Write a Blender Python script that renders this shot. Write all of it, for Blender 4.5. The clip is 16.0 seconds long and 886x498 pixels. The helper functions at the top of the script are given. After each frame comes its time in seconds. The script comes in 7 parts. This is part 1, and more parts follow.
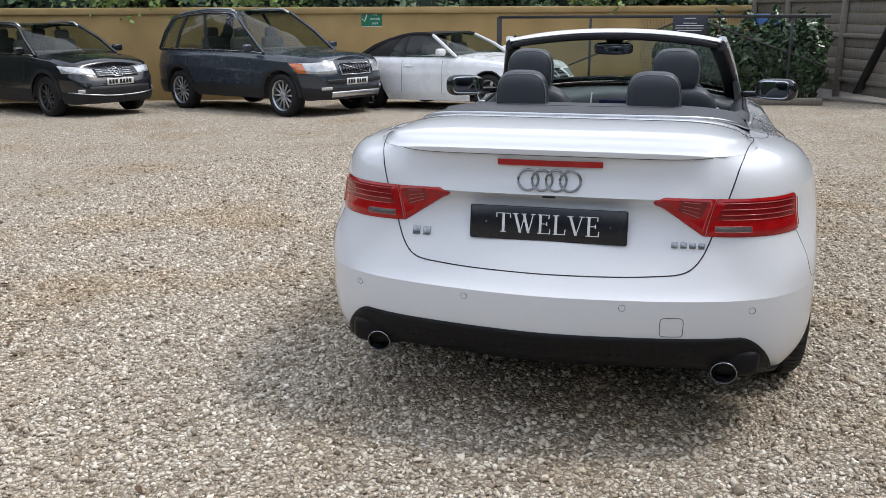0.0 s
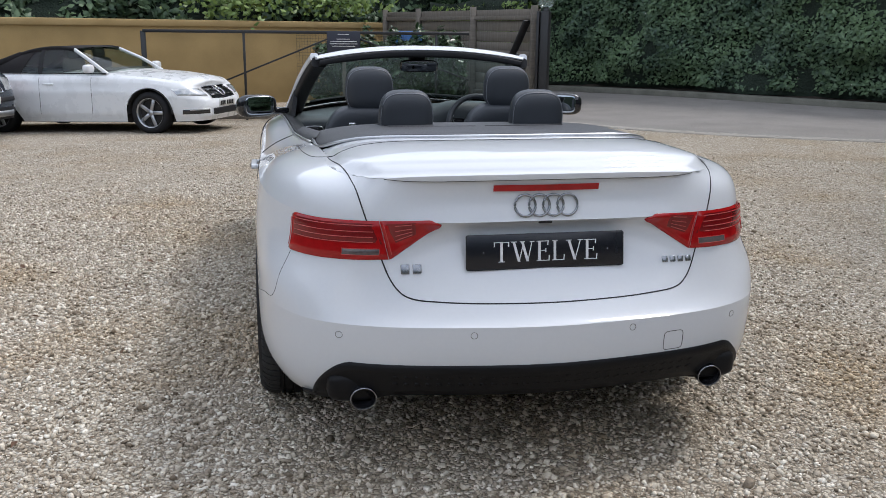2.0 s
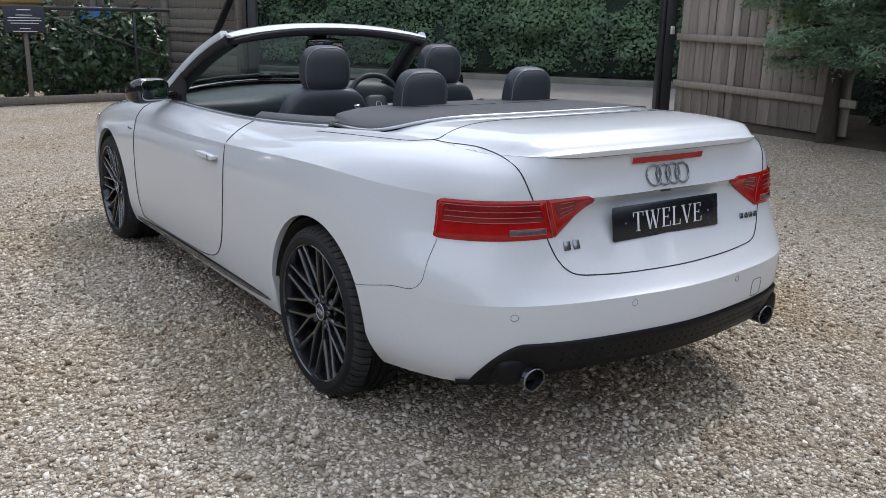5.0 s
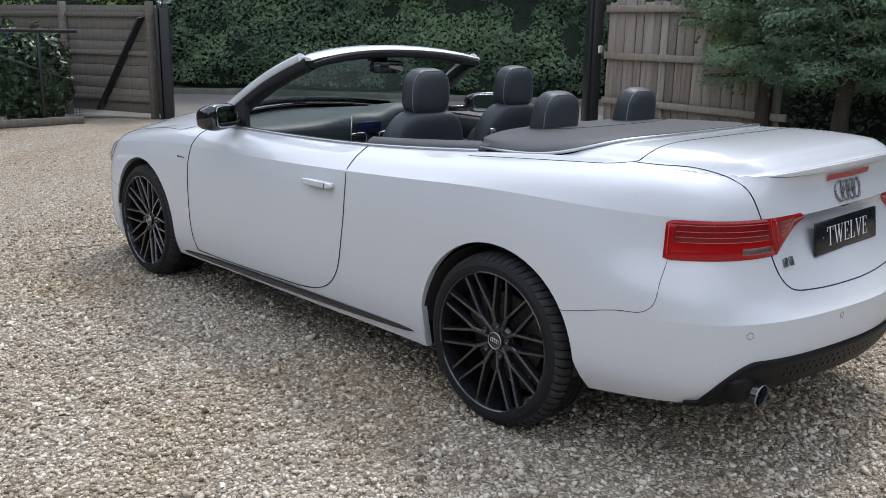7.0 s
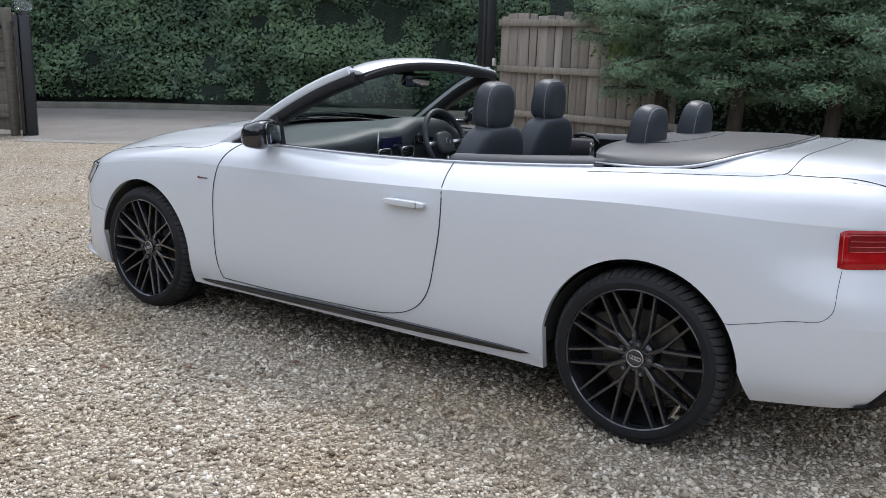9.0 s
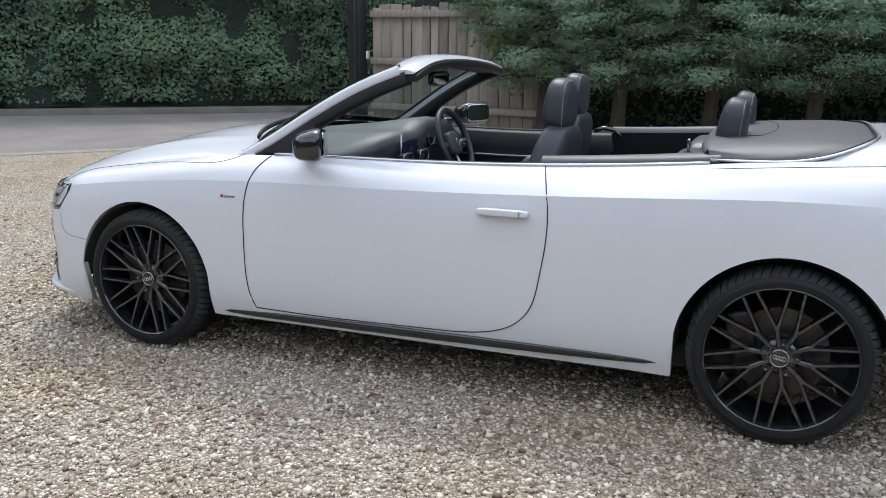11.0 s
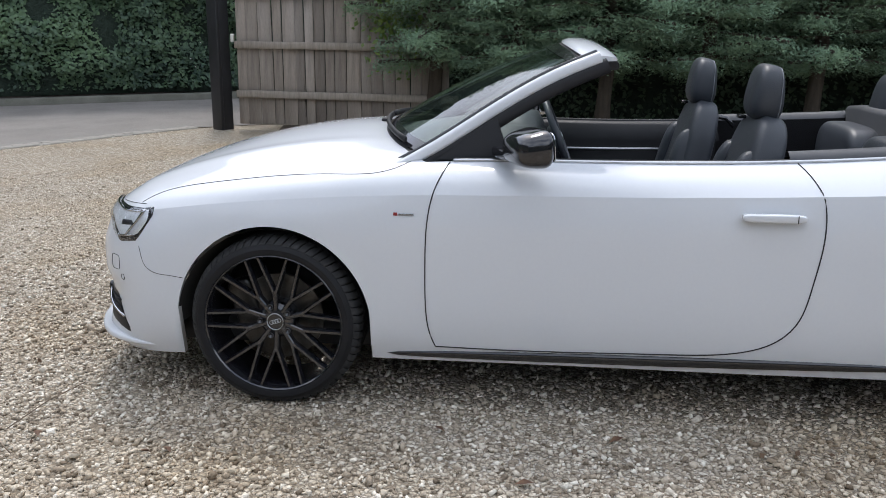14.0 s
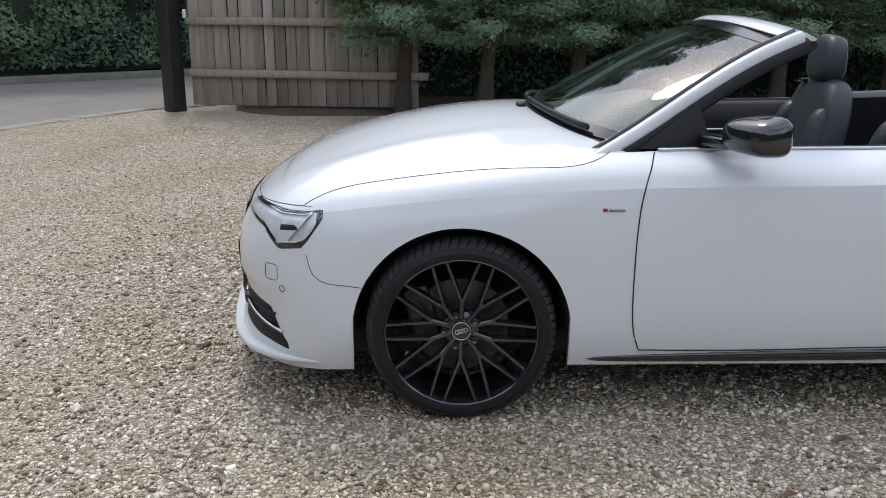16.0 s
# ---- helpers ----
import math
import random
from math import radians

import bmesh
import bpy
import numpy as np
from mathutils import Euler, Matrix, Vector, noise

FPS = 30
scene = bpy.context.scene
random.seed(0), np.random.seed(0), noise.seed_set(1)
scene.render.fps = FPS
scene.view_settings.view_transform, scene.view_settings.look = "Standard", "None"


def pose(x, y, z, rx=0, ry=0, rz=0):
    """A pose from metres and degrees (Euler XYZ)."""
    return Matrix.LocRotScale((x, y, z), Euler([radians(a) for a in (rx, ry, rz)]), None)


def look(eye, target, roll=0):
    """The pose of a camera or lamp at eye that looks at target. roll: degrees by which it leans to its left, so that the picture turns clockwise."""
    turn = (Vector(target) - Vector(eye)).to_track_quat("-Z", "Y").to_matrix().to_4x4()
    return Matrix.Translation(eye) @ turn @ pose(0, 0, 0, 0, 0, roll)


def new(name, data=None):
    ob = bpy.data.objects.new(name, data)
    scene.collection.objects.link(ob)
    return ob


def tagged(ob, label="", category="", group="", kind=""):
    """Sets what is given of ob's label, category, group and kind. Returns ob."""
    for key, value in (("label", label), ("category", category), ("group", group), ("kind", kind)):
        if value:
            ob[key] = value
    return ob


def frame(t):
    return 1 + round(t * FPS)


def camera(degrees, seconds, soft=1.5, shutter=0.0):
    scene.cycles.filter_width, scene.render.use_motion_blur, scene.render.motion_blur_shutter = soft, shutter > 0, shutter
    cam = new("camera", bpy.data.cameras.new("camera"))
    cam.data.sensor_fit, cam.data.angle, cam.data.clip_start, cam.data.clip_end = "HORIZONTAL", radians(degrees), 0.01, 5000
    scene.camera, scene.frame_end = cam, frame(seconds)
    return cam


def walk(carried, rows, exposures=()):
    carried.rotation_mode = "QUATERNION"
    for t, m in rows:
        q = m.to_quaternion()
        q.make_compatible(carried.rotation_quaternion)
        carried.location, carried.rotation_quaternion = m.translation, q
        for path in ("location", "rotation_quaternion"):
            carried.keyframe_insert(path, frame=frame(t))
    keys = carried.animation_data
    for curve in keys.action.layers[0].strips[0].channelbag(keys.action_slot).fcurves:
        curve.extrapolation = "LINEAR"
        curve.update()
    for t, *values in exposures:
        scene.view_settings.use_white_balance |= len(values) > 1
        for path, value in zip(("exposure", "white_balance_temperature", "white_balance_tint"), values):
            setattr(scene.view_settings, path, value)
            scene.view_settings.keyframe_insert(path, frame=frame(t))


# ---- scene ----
cam = camera(53.7, 16.0, soft=0.5)
PATH = [
    (0, (0.401, -3.649, 1.434), (-0.104, -1.784, 0.914), -0.3),
    (0.5, (0.06, -3.673, 1.448), (-0.192, -1.753, 0.948), 0.3),
    (1, (-0.213, -3.615, 1.43), (-0.272, -1.678, 0.933), 0.4),
    (1.5, (-0.519, -3.495, 1.447), (-0.347, -1.564, 0.955), 0.2),
    (2, (-0.834, -3.436, 1.439), (-0.465, -1.532, 0.952), 0.6),
    (2.5, (-1.078, -3.401, 1.445), (-0.576, -1.526, 0.963), 1.0),
    (3, (-1.323, -3.283, 1.421), (-0.719, -1.438, 0.943), 1.6),
    (3.5, (-1.548, -3.166, 1.434), (-0.886, -1.341, 0.951), 1.9),
    (4, (-1.807, -3.052, 1.429), (-0.981, -1.303, 0.92), 1.3),
    (6.5, (-2.921, -2.258, 1.392), (-1.61, -0.824, 0.915), 1.5),
    (7, (-3.125, -2.034, 1.399), (-1.773, -0.637, 0.926), 1.1),
    (7.5, (-3.352, -1.842, 1.378), (-1.914, -0.527, 0.926), 1.5),
    (8, (-3.564, -1.651, 1.389), (-2.067, -0.402, 0.942), 1.3),
    (8.5, (-3.664, -1.38, 1.371), (-2.106, -0.208, 0.927), 1.5),
    (9, (-3.737, -1.116, 1.379), (-2.13, -0.009, 0.94), 1.5),
    (11.5, (-4.037, 0.293, 1.387), (-2.188, 0.905, 0.93), 0.5),
    (12, (-4.001, 0.576, 1.365), (-2.122, 1.086, 0.908), 1.0),
    (12.5, (-3.944, 0.878, 1.381), (-2.053, 1.337, 0.92), 1.0),
    (13, (-3.963, 1.193, 1.379), (-2.052, 1.54, 0.903), 0.9),
    (13.5, (-3.968, 1.474, 1.384), (-2.049, 1.766, 0.901), 0.6),
    (14, (-3.876, 1.776, 1.381), (-1.95, 2.001, 0.893), 0.2),
    (14.5, (-3.815, 2.044, 1.371), (-1.889, 2.221, 0.862), 0.5),
    (15, (-3.817, 2.336, 1.395), (-1.887, 2.403, 0.875), -0.1),
    (15.5, (-3.767, 2.573, 1.385), (-1.838, 2.592, 0.856), -0.0),
    (16, (-3.66, 2.836, 1.4), (-1.735, 2.82, 0.855), 0.0),
]
walk(cam, [(t, look(eye, target, roll)) for t, eye, target, roll in PATH],
     exposures=[(0, .04, 6250, 10), (3, -.13, 6080, 10), (8, .02, 6100, 10), (12, .21, 6120, 10), (16, -.03, 6180, 10)])

# ---- world, sun ----
SUN_TO = Vector((0.50, 0.14, 0.86)).normalized()
world = bpy.data.worlds.new("sky")
scene.world = world
world.use_nodes = True
wn = world.node_tree.nodes
sky = wn.new("ShaderNodeTexSky")
sky.sky_type = "NISHITA"
sky.sun_disc = False
sky.sun_elevation = math.asin(SUN_TO.z)
sky.sun_rotation = math.atan2(SUN_TO.x, SUN_TO.y)
sky.air_density, sky.dust_density, sky.ozone_density = 1.0, 3.0, 1.0
wn["Background"].inputs["Strength"].default_value = 0.20
# a broken veil of bright cloud over the blue
wl = world.node_tree.links
co = wn.new("ShaderNodeTexCoord")
cl = wn.new("ShaderNodeTexNoise")
cl.inputs["Scale"].default_value, cl.inputs["Detail"].default_value = 2.2, 6.0
wl.new(co.outputs["Generated"], cl.inputs["Vector"])
cr = wn.new("ShaderNodeValToRGB")
cr.color_ramp.elements[0].position, cr.color_ramp.elements[1].position = 0.36, 0.62
wl.new(cl.outputs["Fac"], cr.inputs["Fac"])
cm = wn.new("ShaderNodeMixRGB")
cm.inputs["Color2"].default_value = (8.2, 8.5, 9.1, 1)
wl.new(cr.outputs["Color"], cm.inputs["Fac"])
wl.new(sky.outputs["Color"], cm.inputs["Color1"])
wl.new(cm.outputs["Color"], wn["Background"].inputs["Color"])
sun = bpy.data.lights.new("sun", "SUN")
sun.energy, sun.angle, sun.color = 1.6, radians(12), (1.0, 0.96, 0.90)
sun_ob = new("sun", sun)
sun_ob.matrix_world = look((0, 0, 30), Vector((0, 0, 30)) - SUN_TO)


# ---- materials ----
def mat(name, c1, rough=0.5, c2=None, metal=0.0, coat=0.0, scale=6.0, fine=90.0, bump=0.0, bump_scale=None, rough_var=0.08, spec=0.5, stretch=None, each=0.0):
    """A surface with colour varied at two scales, uneven gloss and fine relief."""
    m = bpy.data.materials.new(name)
    m.use_nodes = True
    n, l = m.node_tree.nodes, m.node_tree.links
    p = n["Principled BSDF"]
    p.inputs["Metallic"].default_value = metal
    p.inputs["Roughness"].default_value = rough
    p.inputs["Specular IOR Level"].default_value = spec
    if coat:
        p.inputs["Coat Weight"].default_value = coat
        p.inputs["Coat Roughness"].default_value = 0.03
    c2 = c2 or tuple(v * 0.82 for v in c1)
    tc = n.new("ShaderNodeTexCoord")
    src = tc.outputs["Object"]
    if stretch:
        mp = n.new("ShaderNodeMapping")
        mp.inputs["Scale"].default_value = stretch
        l.new(src, mp.inputs["Vector"])
        src = mp.outputs["Vector"]
    big, small = n.new("ShaderNodeTexNoise"), n.new("ShaderNodeTexNoise")
    for node, s, d in ((big, scale, 4.0), (small, fine, 3.0)):
        node.inputs["Scale"].default_value, node.inputs["Detail"].default_value = s, d
        l.new(src, node.inputs["Vector"])
    add = n.new("ShaderNodeMath")
    add.operation = "MULTIPLY_ADD"
    add.inputs[1].default_value = 0.45
    l.new(small.outputs["Fac"], add.inputs[0])
    l.new(big.outputs["Fac"], add.inputs[2])
    ramp = n.new("ShaderNodeValToRGB")
    ramp.color_ramp.elements[0].position, ramp.color_ramp.elements[1].position = 0.5, 0.95
    ramp.color_ramp.elements[0].color, ramp.color_ramp.elements[1].color = (*c2, 1), (*c1, 1)
    l.new(add.outputs[0], ramp.inputs["Fac"])
    l.new(ramp.outputs["Color"], p.inputs["Base Color"])
    if each:
        oi, sc, mu = n.new("ShaderNodeObjectInfo"), n.new("ShaderNodeMapRange"), n.new("ShaderNodeMixRGB")
        sc.inputs["To Min"].default_value, sc.inputs["To Max"].default_value = 1 - each, 1 + each
        mu.blend_type, mu.inputs["Fac"].default_value = "MULTIPLY", 1.0
        l.new(oi.outputs["Random"], sc.inputs["Value"])
        l.new(ramp.outputs["Color"], mu.inputs["Color1"])
        l.new(sc.outputs["Result"], mu.inputs["Color2"])
        l.new(mu.outputs["Color"], p.inputs["Base Color"])
    rr = n.new("ShaderNodeMapRange")
    rr.inputs["To Min"].default_value, rr.inputs["To Max"].default_value = max(0.0, rough - rough_var), min(1.0, rough + rough_var)
    l.new(big.outputs["Fac"], rr.inputs["Value"])
    l.new(rr.outputs["Result"], p.inputs["Roughness"])
    if bump:
        b = n.new("ShaderNodeBump")
        b.inputs["Strength"].default_value, b.inputs["Distance"].default_value = 1.0, bump
        if bump_scale:
            bn = n.new("ShaderNodeTexNoise")
            bn.inputs["Scale"].default_value, bn.inputs["Detail"].default_value = bump_scale, 3.0
            l.new(src, bn.inputs["Vector"])
            l.new(bn.outputs["Fac"], b.inputs["Height"])
        else:
            l.new(small.outputs["Fac"], b.inputs["Height"])
        l.new(b.outputs["Normal"], p.inputs["Normal"])
    return m


def glass(name, tint=(0.8, 0.9, 0.86), rough=0.0, curve=(3.6, 0.90, 0.09)):
    m = bpy.data.materials.new(name)
    m.use_nodes = True
    n, l = m.node_tree.nodes, m.node_tree.links
    n.remove(n["Principled BSDF"])
    tr, gl, mx, fr = n.new("ShaderNodeBsdfTransparent"), n.new("ShaderNodeBsdfGlossy"), n.new("ShaderNodeMixShader"), n.new("ShaderNodeLayerWeight")
    pw, ad = n.new("ShaderNodeMath"), n.new("ShaderNodeMath")
    pw.operation, ad.operation = "POWER", "MULTIPLY_ADD"
    pw.inputs[1].default_value, ad.inputs[1].default_value, ad.inputs[2].default_value = curve
    tr.inputs["Color"].default_value = (*tint, 1)
    gl.inputs["Roughness"].default_value = rough
    fr.inputs["Blend"].default_value = 0.5
    l.new(fr.outputs["Facing"], pw.inputs[0])
    l.new(pw.outputs[0], ad.inputs[0])
    l.new(ad.outputs[0], mx.inputs[0])
    l.new(tr.outputs[0], mx.inputs[1])
    l.new(gl.outputs[0], mx.inputs[2])
    l.new(mx.outputs[0], n["Material Output"].inputs["Surface"])
    return m


PAINT = mat("pearl_white_paint", (0.645, 0.66, 0.685), 0.5, (0.62, 0.635, 0.66), coat=1.0, scale=1.2, rough_var=0.04, spec=.12)
BLACK_GLOSS = mat("gloss_black_plastic", (0.016, 0.016, 0.019), 0.12, (0.011, 0.011, 0.013), coat=0.6)
BLACK_MATT = mat("black_textured_plastic", (0.020, 0.020, 0.022), 0.5, (0.014, 0.014, 0.016), spec=.28, bump=0.0006, fine=400)
UNDER = mat("dark_underbody", (0.030, 0.029, 0.028), 0.8)
RUBBER = mat("tyre_rubber", (0.017, 0.017, 0.019), 0.6, (0.012, 0.012, 0.013), spec=.22, scale=9, bump=0.0005, fine=300)
RIM_BLACK = mat("satin_black_alloy", (0.015, 0.016, 0.020), 0.24, (0.011, 0.011, 0.014), coat=1.0)
CHROME = mat("chrome", (0.60, 0.60, 0.62), 0.10, (0.50, 0.50, 0.52), metal=1.0)
RUBBER_WORN = mat("dusty_tread_rubber", (0.048, 0.048, 0.049), 0.8, (0.028, 0.028, 0.028), spec=.2, scale=14)
DIFFUSER_BLACK = mat("black_diffuser_plastic", (0.009, 0.009, 0.010), 0.42, (0.006, 0.006, 0.007), spec=.18, bump=0.0006, fine=400)
SATIN = mat("satin_aluminium", (0.62, 0.63, 0.65), 0.32, (0.52, 0.53, 0.55), metal=1.0)
STEEL = mat("brake_steel", (0.10, 0.10, 0.10), 0.40, (0.05, 0.048, 0.045), metal=0.9, scale=20)
SEAM = mat("panel_gap", (0.022, 0.022, 0.024), 0.9)
LEATHER = mat("black_leather", (0.036, 0.041, 0.050), 0.44, (0.027, 0.031, 0.038), scale=5, bump=0.0009, fine=260)
STITCH = mat("grey_piping", (0.20, 0.21, 0.23), 0.6)
DASH = mat("soft_dash_plastic", (0.042, 0.048, 0.052), 0.5, (0.032, 0.036, 0.040), bump=0.0006, fine=350)
# dash plastic again, its colour raised for the sun on the dashboard
DASH_TOP = mat("sunlit_grey_dash", (0.064, 0.074, 0.079), 0.5, (0.049, 0.057, 0.061), bump=0.0006, fine=350)
SCREEN = mat("unlit_screen", (0.012, 0.014, 0.05), 0.12, (0.01, 0.011, 0.035))
TONNEAU = mat("grey_tonneau_panel", (0.060, 0.061, 0.066), 0.48, (0.046, 0.047, 0.051), scale=4, bump=0.0006, fine=300)
CARPET = mat("black_carpet", (0.012, 0.012, 0.013), 0.95, spec=.1, bump=0.003, fine=250)
GLASS = glass("windscreen_glass", (0.72, 0.84, 0.79))
MIRROR = mat("mirror_glass", (0.42, 0.45, 0.48), 0.02, (0.40, 0.43, 0.46), metal=1.0, rough_var=0.01)
RED = mat("red_lamp_lens", (0.38, 0.007, 0.009), 0.14, (0.28, 0.005, 0.006), coat=0.35, scale=25, spec=.3)
RED_DARK = mat("dark_red_lamp", (0.20, 0.008, 0.010), 0.2, (0.13, 0.005, 0.007), coat=.3)
RED_LINE = mat("pale_red_light_guide", (0.52, 0.07, 0.065), 0.25)
LAMP_CLEAR = mat("clear_lamp_insert", (0.13, 0.11, 0.11), 0.12, (0.07, 0.05, 0.05))
PLATE_BLACK = mat("black_plate", (0.010, 0.011, 0.016), 0.25, (0.007, 0.008, 0.012))
WHITE_INK = mat("white_lettering", (0.74, 0.74, 0.74), 0.5)
GREY_INK = mat("grey_badge", (0.30, 0.31, 0.33), 0.25, metal=0.8)
RED_INK = mat("red_badge", (0.26, 0.02, 0.02), 0.3)


# ---- mesh helpers ----
def mesh_of(bm, name):
    me = bpy.data.meshes.new(name)
    bm.to_mesh(me)
    bm.free()
    return me


def part(name, bm, material, parent=None, label="", smooth=True):
    """Links a bmesh (or a mesh) as one mesh object under a thing or a part."""
    me = mesh_of(bm, name) if isinstance(bm, bmesh.types.BMesh) else bm
    if material and not me.materials:
        me.materials.append(material)
    if smooth:
        me.shade_smooth()
    ob = new(name, me)
    if parent is not None:
        ob.parent = parent
    if label:
        ob["label"] = label
    return ob


def thing(name, label, category, group="", kind="", at=None):
    ob = new(name)
    if at is not None:
        ob.matrix_world = at
    return tagged(ob, label, category, group, kind)


def box(bm, sx, sy, sz, x=0, y=0, z=0, bevel=0.0, rot=None, seg=2):
    """A block by its size and centre, with rounded edges; adds it to bm."""
    made = bmesh.ops.create_cube(bm, size=1.0)
    vs = made["verts"]
    bmesh.ops.scale(bm, vec=(sx, sy, sz), verts=vs)
    if bevel:
        es = list({e for v in vs for e in v.link_edges})
        r = bmesh.ops.bevel(bm, geom=es, offset=bevel, segments=seg, affect="EDGES", profile=0.5)
        vs = list({v for f in r["faces"] for v in f.verts} | {v for v in vs if v.is_valid})
    m = Matrix.Translation((x, y, z)) @ (rot or Matrix())
    bmesh.ops.transform(bm, matrix=m, verts=vs)
    return vs


def one_box(*a, **k):
    bm = bmesh.new()
    box(bm, *a, **k)
    return bm


def grid_mesh(name, pts, close_u=False):
    """A mesh of quads over an array of points [rows, columns, 3]."""
    pts = np.asarray(pts, float)
    r, c = pts.shape[:2]
    me = bpy.data.meshes.new(name)
    idx = np.arange(r * c).reshape(r, c)
    a = idx[:-1, :-1].ravel(), idx[:-1, 1:].ravel(), idx[1:, 1:].ravel(), idx[1:, :-1].ravel()
    faces = np.stack(a, 1)
    if close_u:
        extra = np.stack((idx[:-1, -1], idx[:-1, 0], idx[1:, 0], idx[1:, -1]), 1)
        faces = np.concatenate((faces, extra))
    me.from_pydata(pts.reshape(-1, 3).tolist(), [], faces.tolist())
    return me


def spline(ts, vals, at):
    """A natural cubic through vals at ts, read at 'at'."""
    ts, vals, at = np.asarray(ts, float), np.asarray(vals, float), np.asarray(at, float)
    n = len(ts)
    h = np.diff(ts)
    a = np.zeros((n, n))
    b = np.zeros((n,) + vals.shape[1:])
    a[0, 0] = a[-1, -1] = 1
    for i in range(1, n - 1):
        a[i, i - 1], a[i, i], a[i, i + 1] = h[i - 1], 2 * (h[i - 1] + h[i]), h[i]
        b[i] = 6 * ((vals[i + 1] - vals[i]) / h[i] - (vals[i] - vals[i - 1]) / h[i - 1])
    m = np.linalg.solve(a, b.reshape(n, -1)).reshape(b.shape)
    i = np.clip(np.searchsorted(ts, at) - 1, 0, n - 2)
    sh = (-1,) + (1,) * (vals.ndim - 1)
    hh, t0, t1 = h[i].reshape(sh), (at - ts[i]).reshape(sh), (ts[i + 1] - at).reshape(sh)
    return (m[i] * t1**3 + m[i + 1] * t0**3) / (6 * hh) + (vals[i] / hh - m[i] * hh / 6) * t1 + (vals[i + 1] / hh - m[i + 1] * hh / 6) * t0


def tube(name, pts, radius, material, parent=None, label="", sides=6, closed=False, flat=1.0):
    """A thin round bar along points, as a mesh."""
    pts = [Vector(p) for p in pts]
    rings = []
    n = len(pts)
    for i, p in enumerate(pts):
        q0 = pts[(i - 1) % n] if closed or i else p
        q1 = pts[(i + 1) % n] if closed or i < n - 1 else p
        d = (q1 - q0).normalized()
        up = Vector((0, 0, 1)) if abs(d.z) < 0.95 else Vector((0, 1, 0))
        s = d.cross(up).normalized()
        w = s.cross(d)
        rings.append([p + float(radius) * (math.cos(k * 2 * math.pi / sides) * s + flat * math.sin(k * 2 * math.pi / sides) * w) for k in range(sides)])
    if closed:
        rings.append(rings[0])
    me = grid_mesh(name, [[tuple(v) for v in r] for r in rings], close_u=True)
    bm = bmesh.new()
    bm.from_mesh(me)
    bpy.data.meshes.remove(me)
    if not closed:
        for r0 in (0, (len(rings) - 1) * sides):
            bm.verts.ensure_lookup_table()
            bm.faces.new([bm.verts[r0 + k] for k in range(sides)])
    bmesh.ops.recalc_face_normals(bm, faces=bm.faces)
    return part(name, bm, material, parent, label)


def lathe(bm, profile, steps=48, axis="X"):
    """A turned form from (along, radius) pairs round the x axis; adds it to bm."""
    rings = []
    for a, r in profile:
        ring = []
        for k in range(steps):
            t = 2 * math.pi * k / steps
            ring.append(bm.verts.new((a, r * math.cos(t), r * math.sin(t)) if axis == "X" else (r * math.cos(t), r * math.sin(t), a)))
        rings.append(ring)
    for r0, r1 in zip(rings, rings[1:]):
        for k in range(steps):
            bm.faces.new((r0[k], r0[(k + 1) % steps], r1[(k + 1) % steps], r1[k]))
    return rings


# ---- the white convertible ----
from mathutils.bvhtree import BVHTree


def sweep(name, pts, section, material, parent=None, label="", side=None, caps=True, scale=None):
    """A bar of the given section (across, up) along points; side: the way that 'across' points."""
    pts = [Vector(p) for p in pts]
    n = len(pts)
    rings = []
    for i, p in enumerate(pts):
        d = (pts[min(i + 1, n - 1)] - pts[max(i - 1, 0)]).normalized()
        s = Vector(side) if side else d.cross(Vector((0, 0, 1)))
        s = (s - d * s.dot(d)).normalized()
        w = s.cross(d)
        k = float(scale[i]) if scale else 1.0
        rings.append([tuple(p + k * a * s + k * b * w) for a, b in section])
    me = grid_mesh(name, rings, close_u=True)
    bm = bmesh.new()
    bm.from_mesh(me)
    bpy.data.meshes.remove(me)
    if caps:
        bm.verts.ensure_lookup_table()
        k = len(section)
        bm.faces.new([bm.verts[j] for j in range(k)])
        bm.faces.new([bm.verts[(n - 1) * k + j] for j in range(k)])
    bmesh.ops.recalc_face_normals(bm, faces=bm.faces)
    ob = part(name, bm, material, parent, label)
    ob.data.set_sharp_from_angle(angle=radians(40))
    return ob


def rounded(w, h, r, k=4):
    """A rounded rectangle as a section."""
    out = []
    for cx, cy, a0 in ((w / 2 - r, h / 2 - r, 0), (-w / 2 + r, h / 2 - r, 90), (-w / 2 + r, -h / 2 + r, 180), (w / 2 - r, -h / 2 + r, 270)):
        for j in range(k + 1):
            a = radians(a0 + 90 * j / k)
            out.append((cx + r * math.cos(a), cy + r * math.sin(a)))
    return out


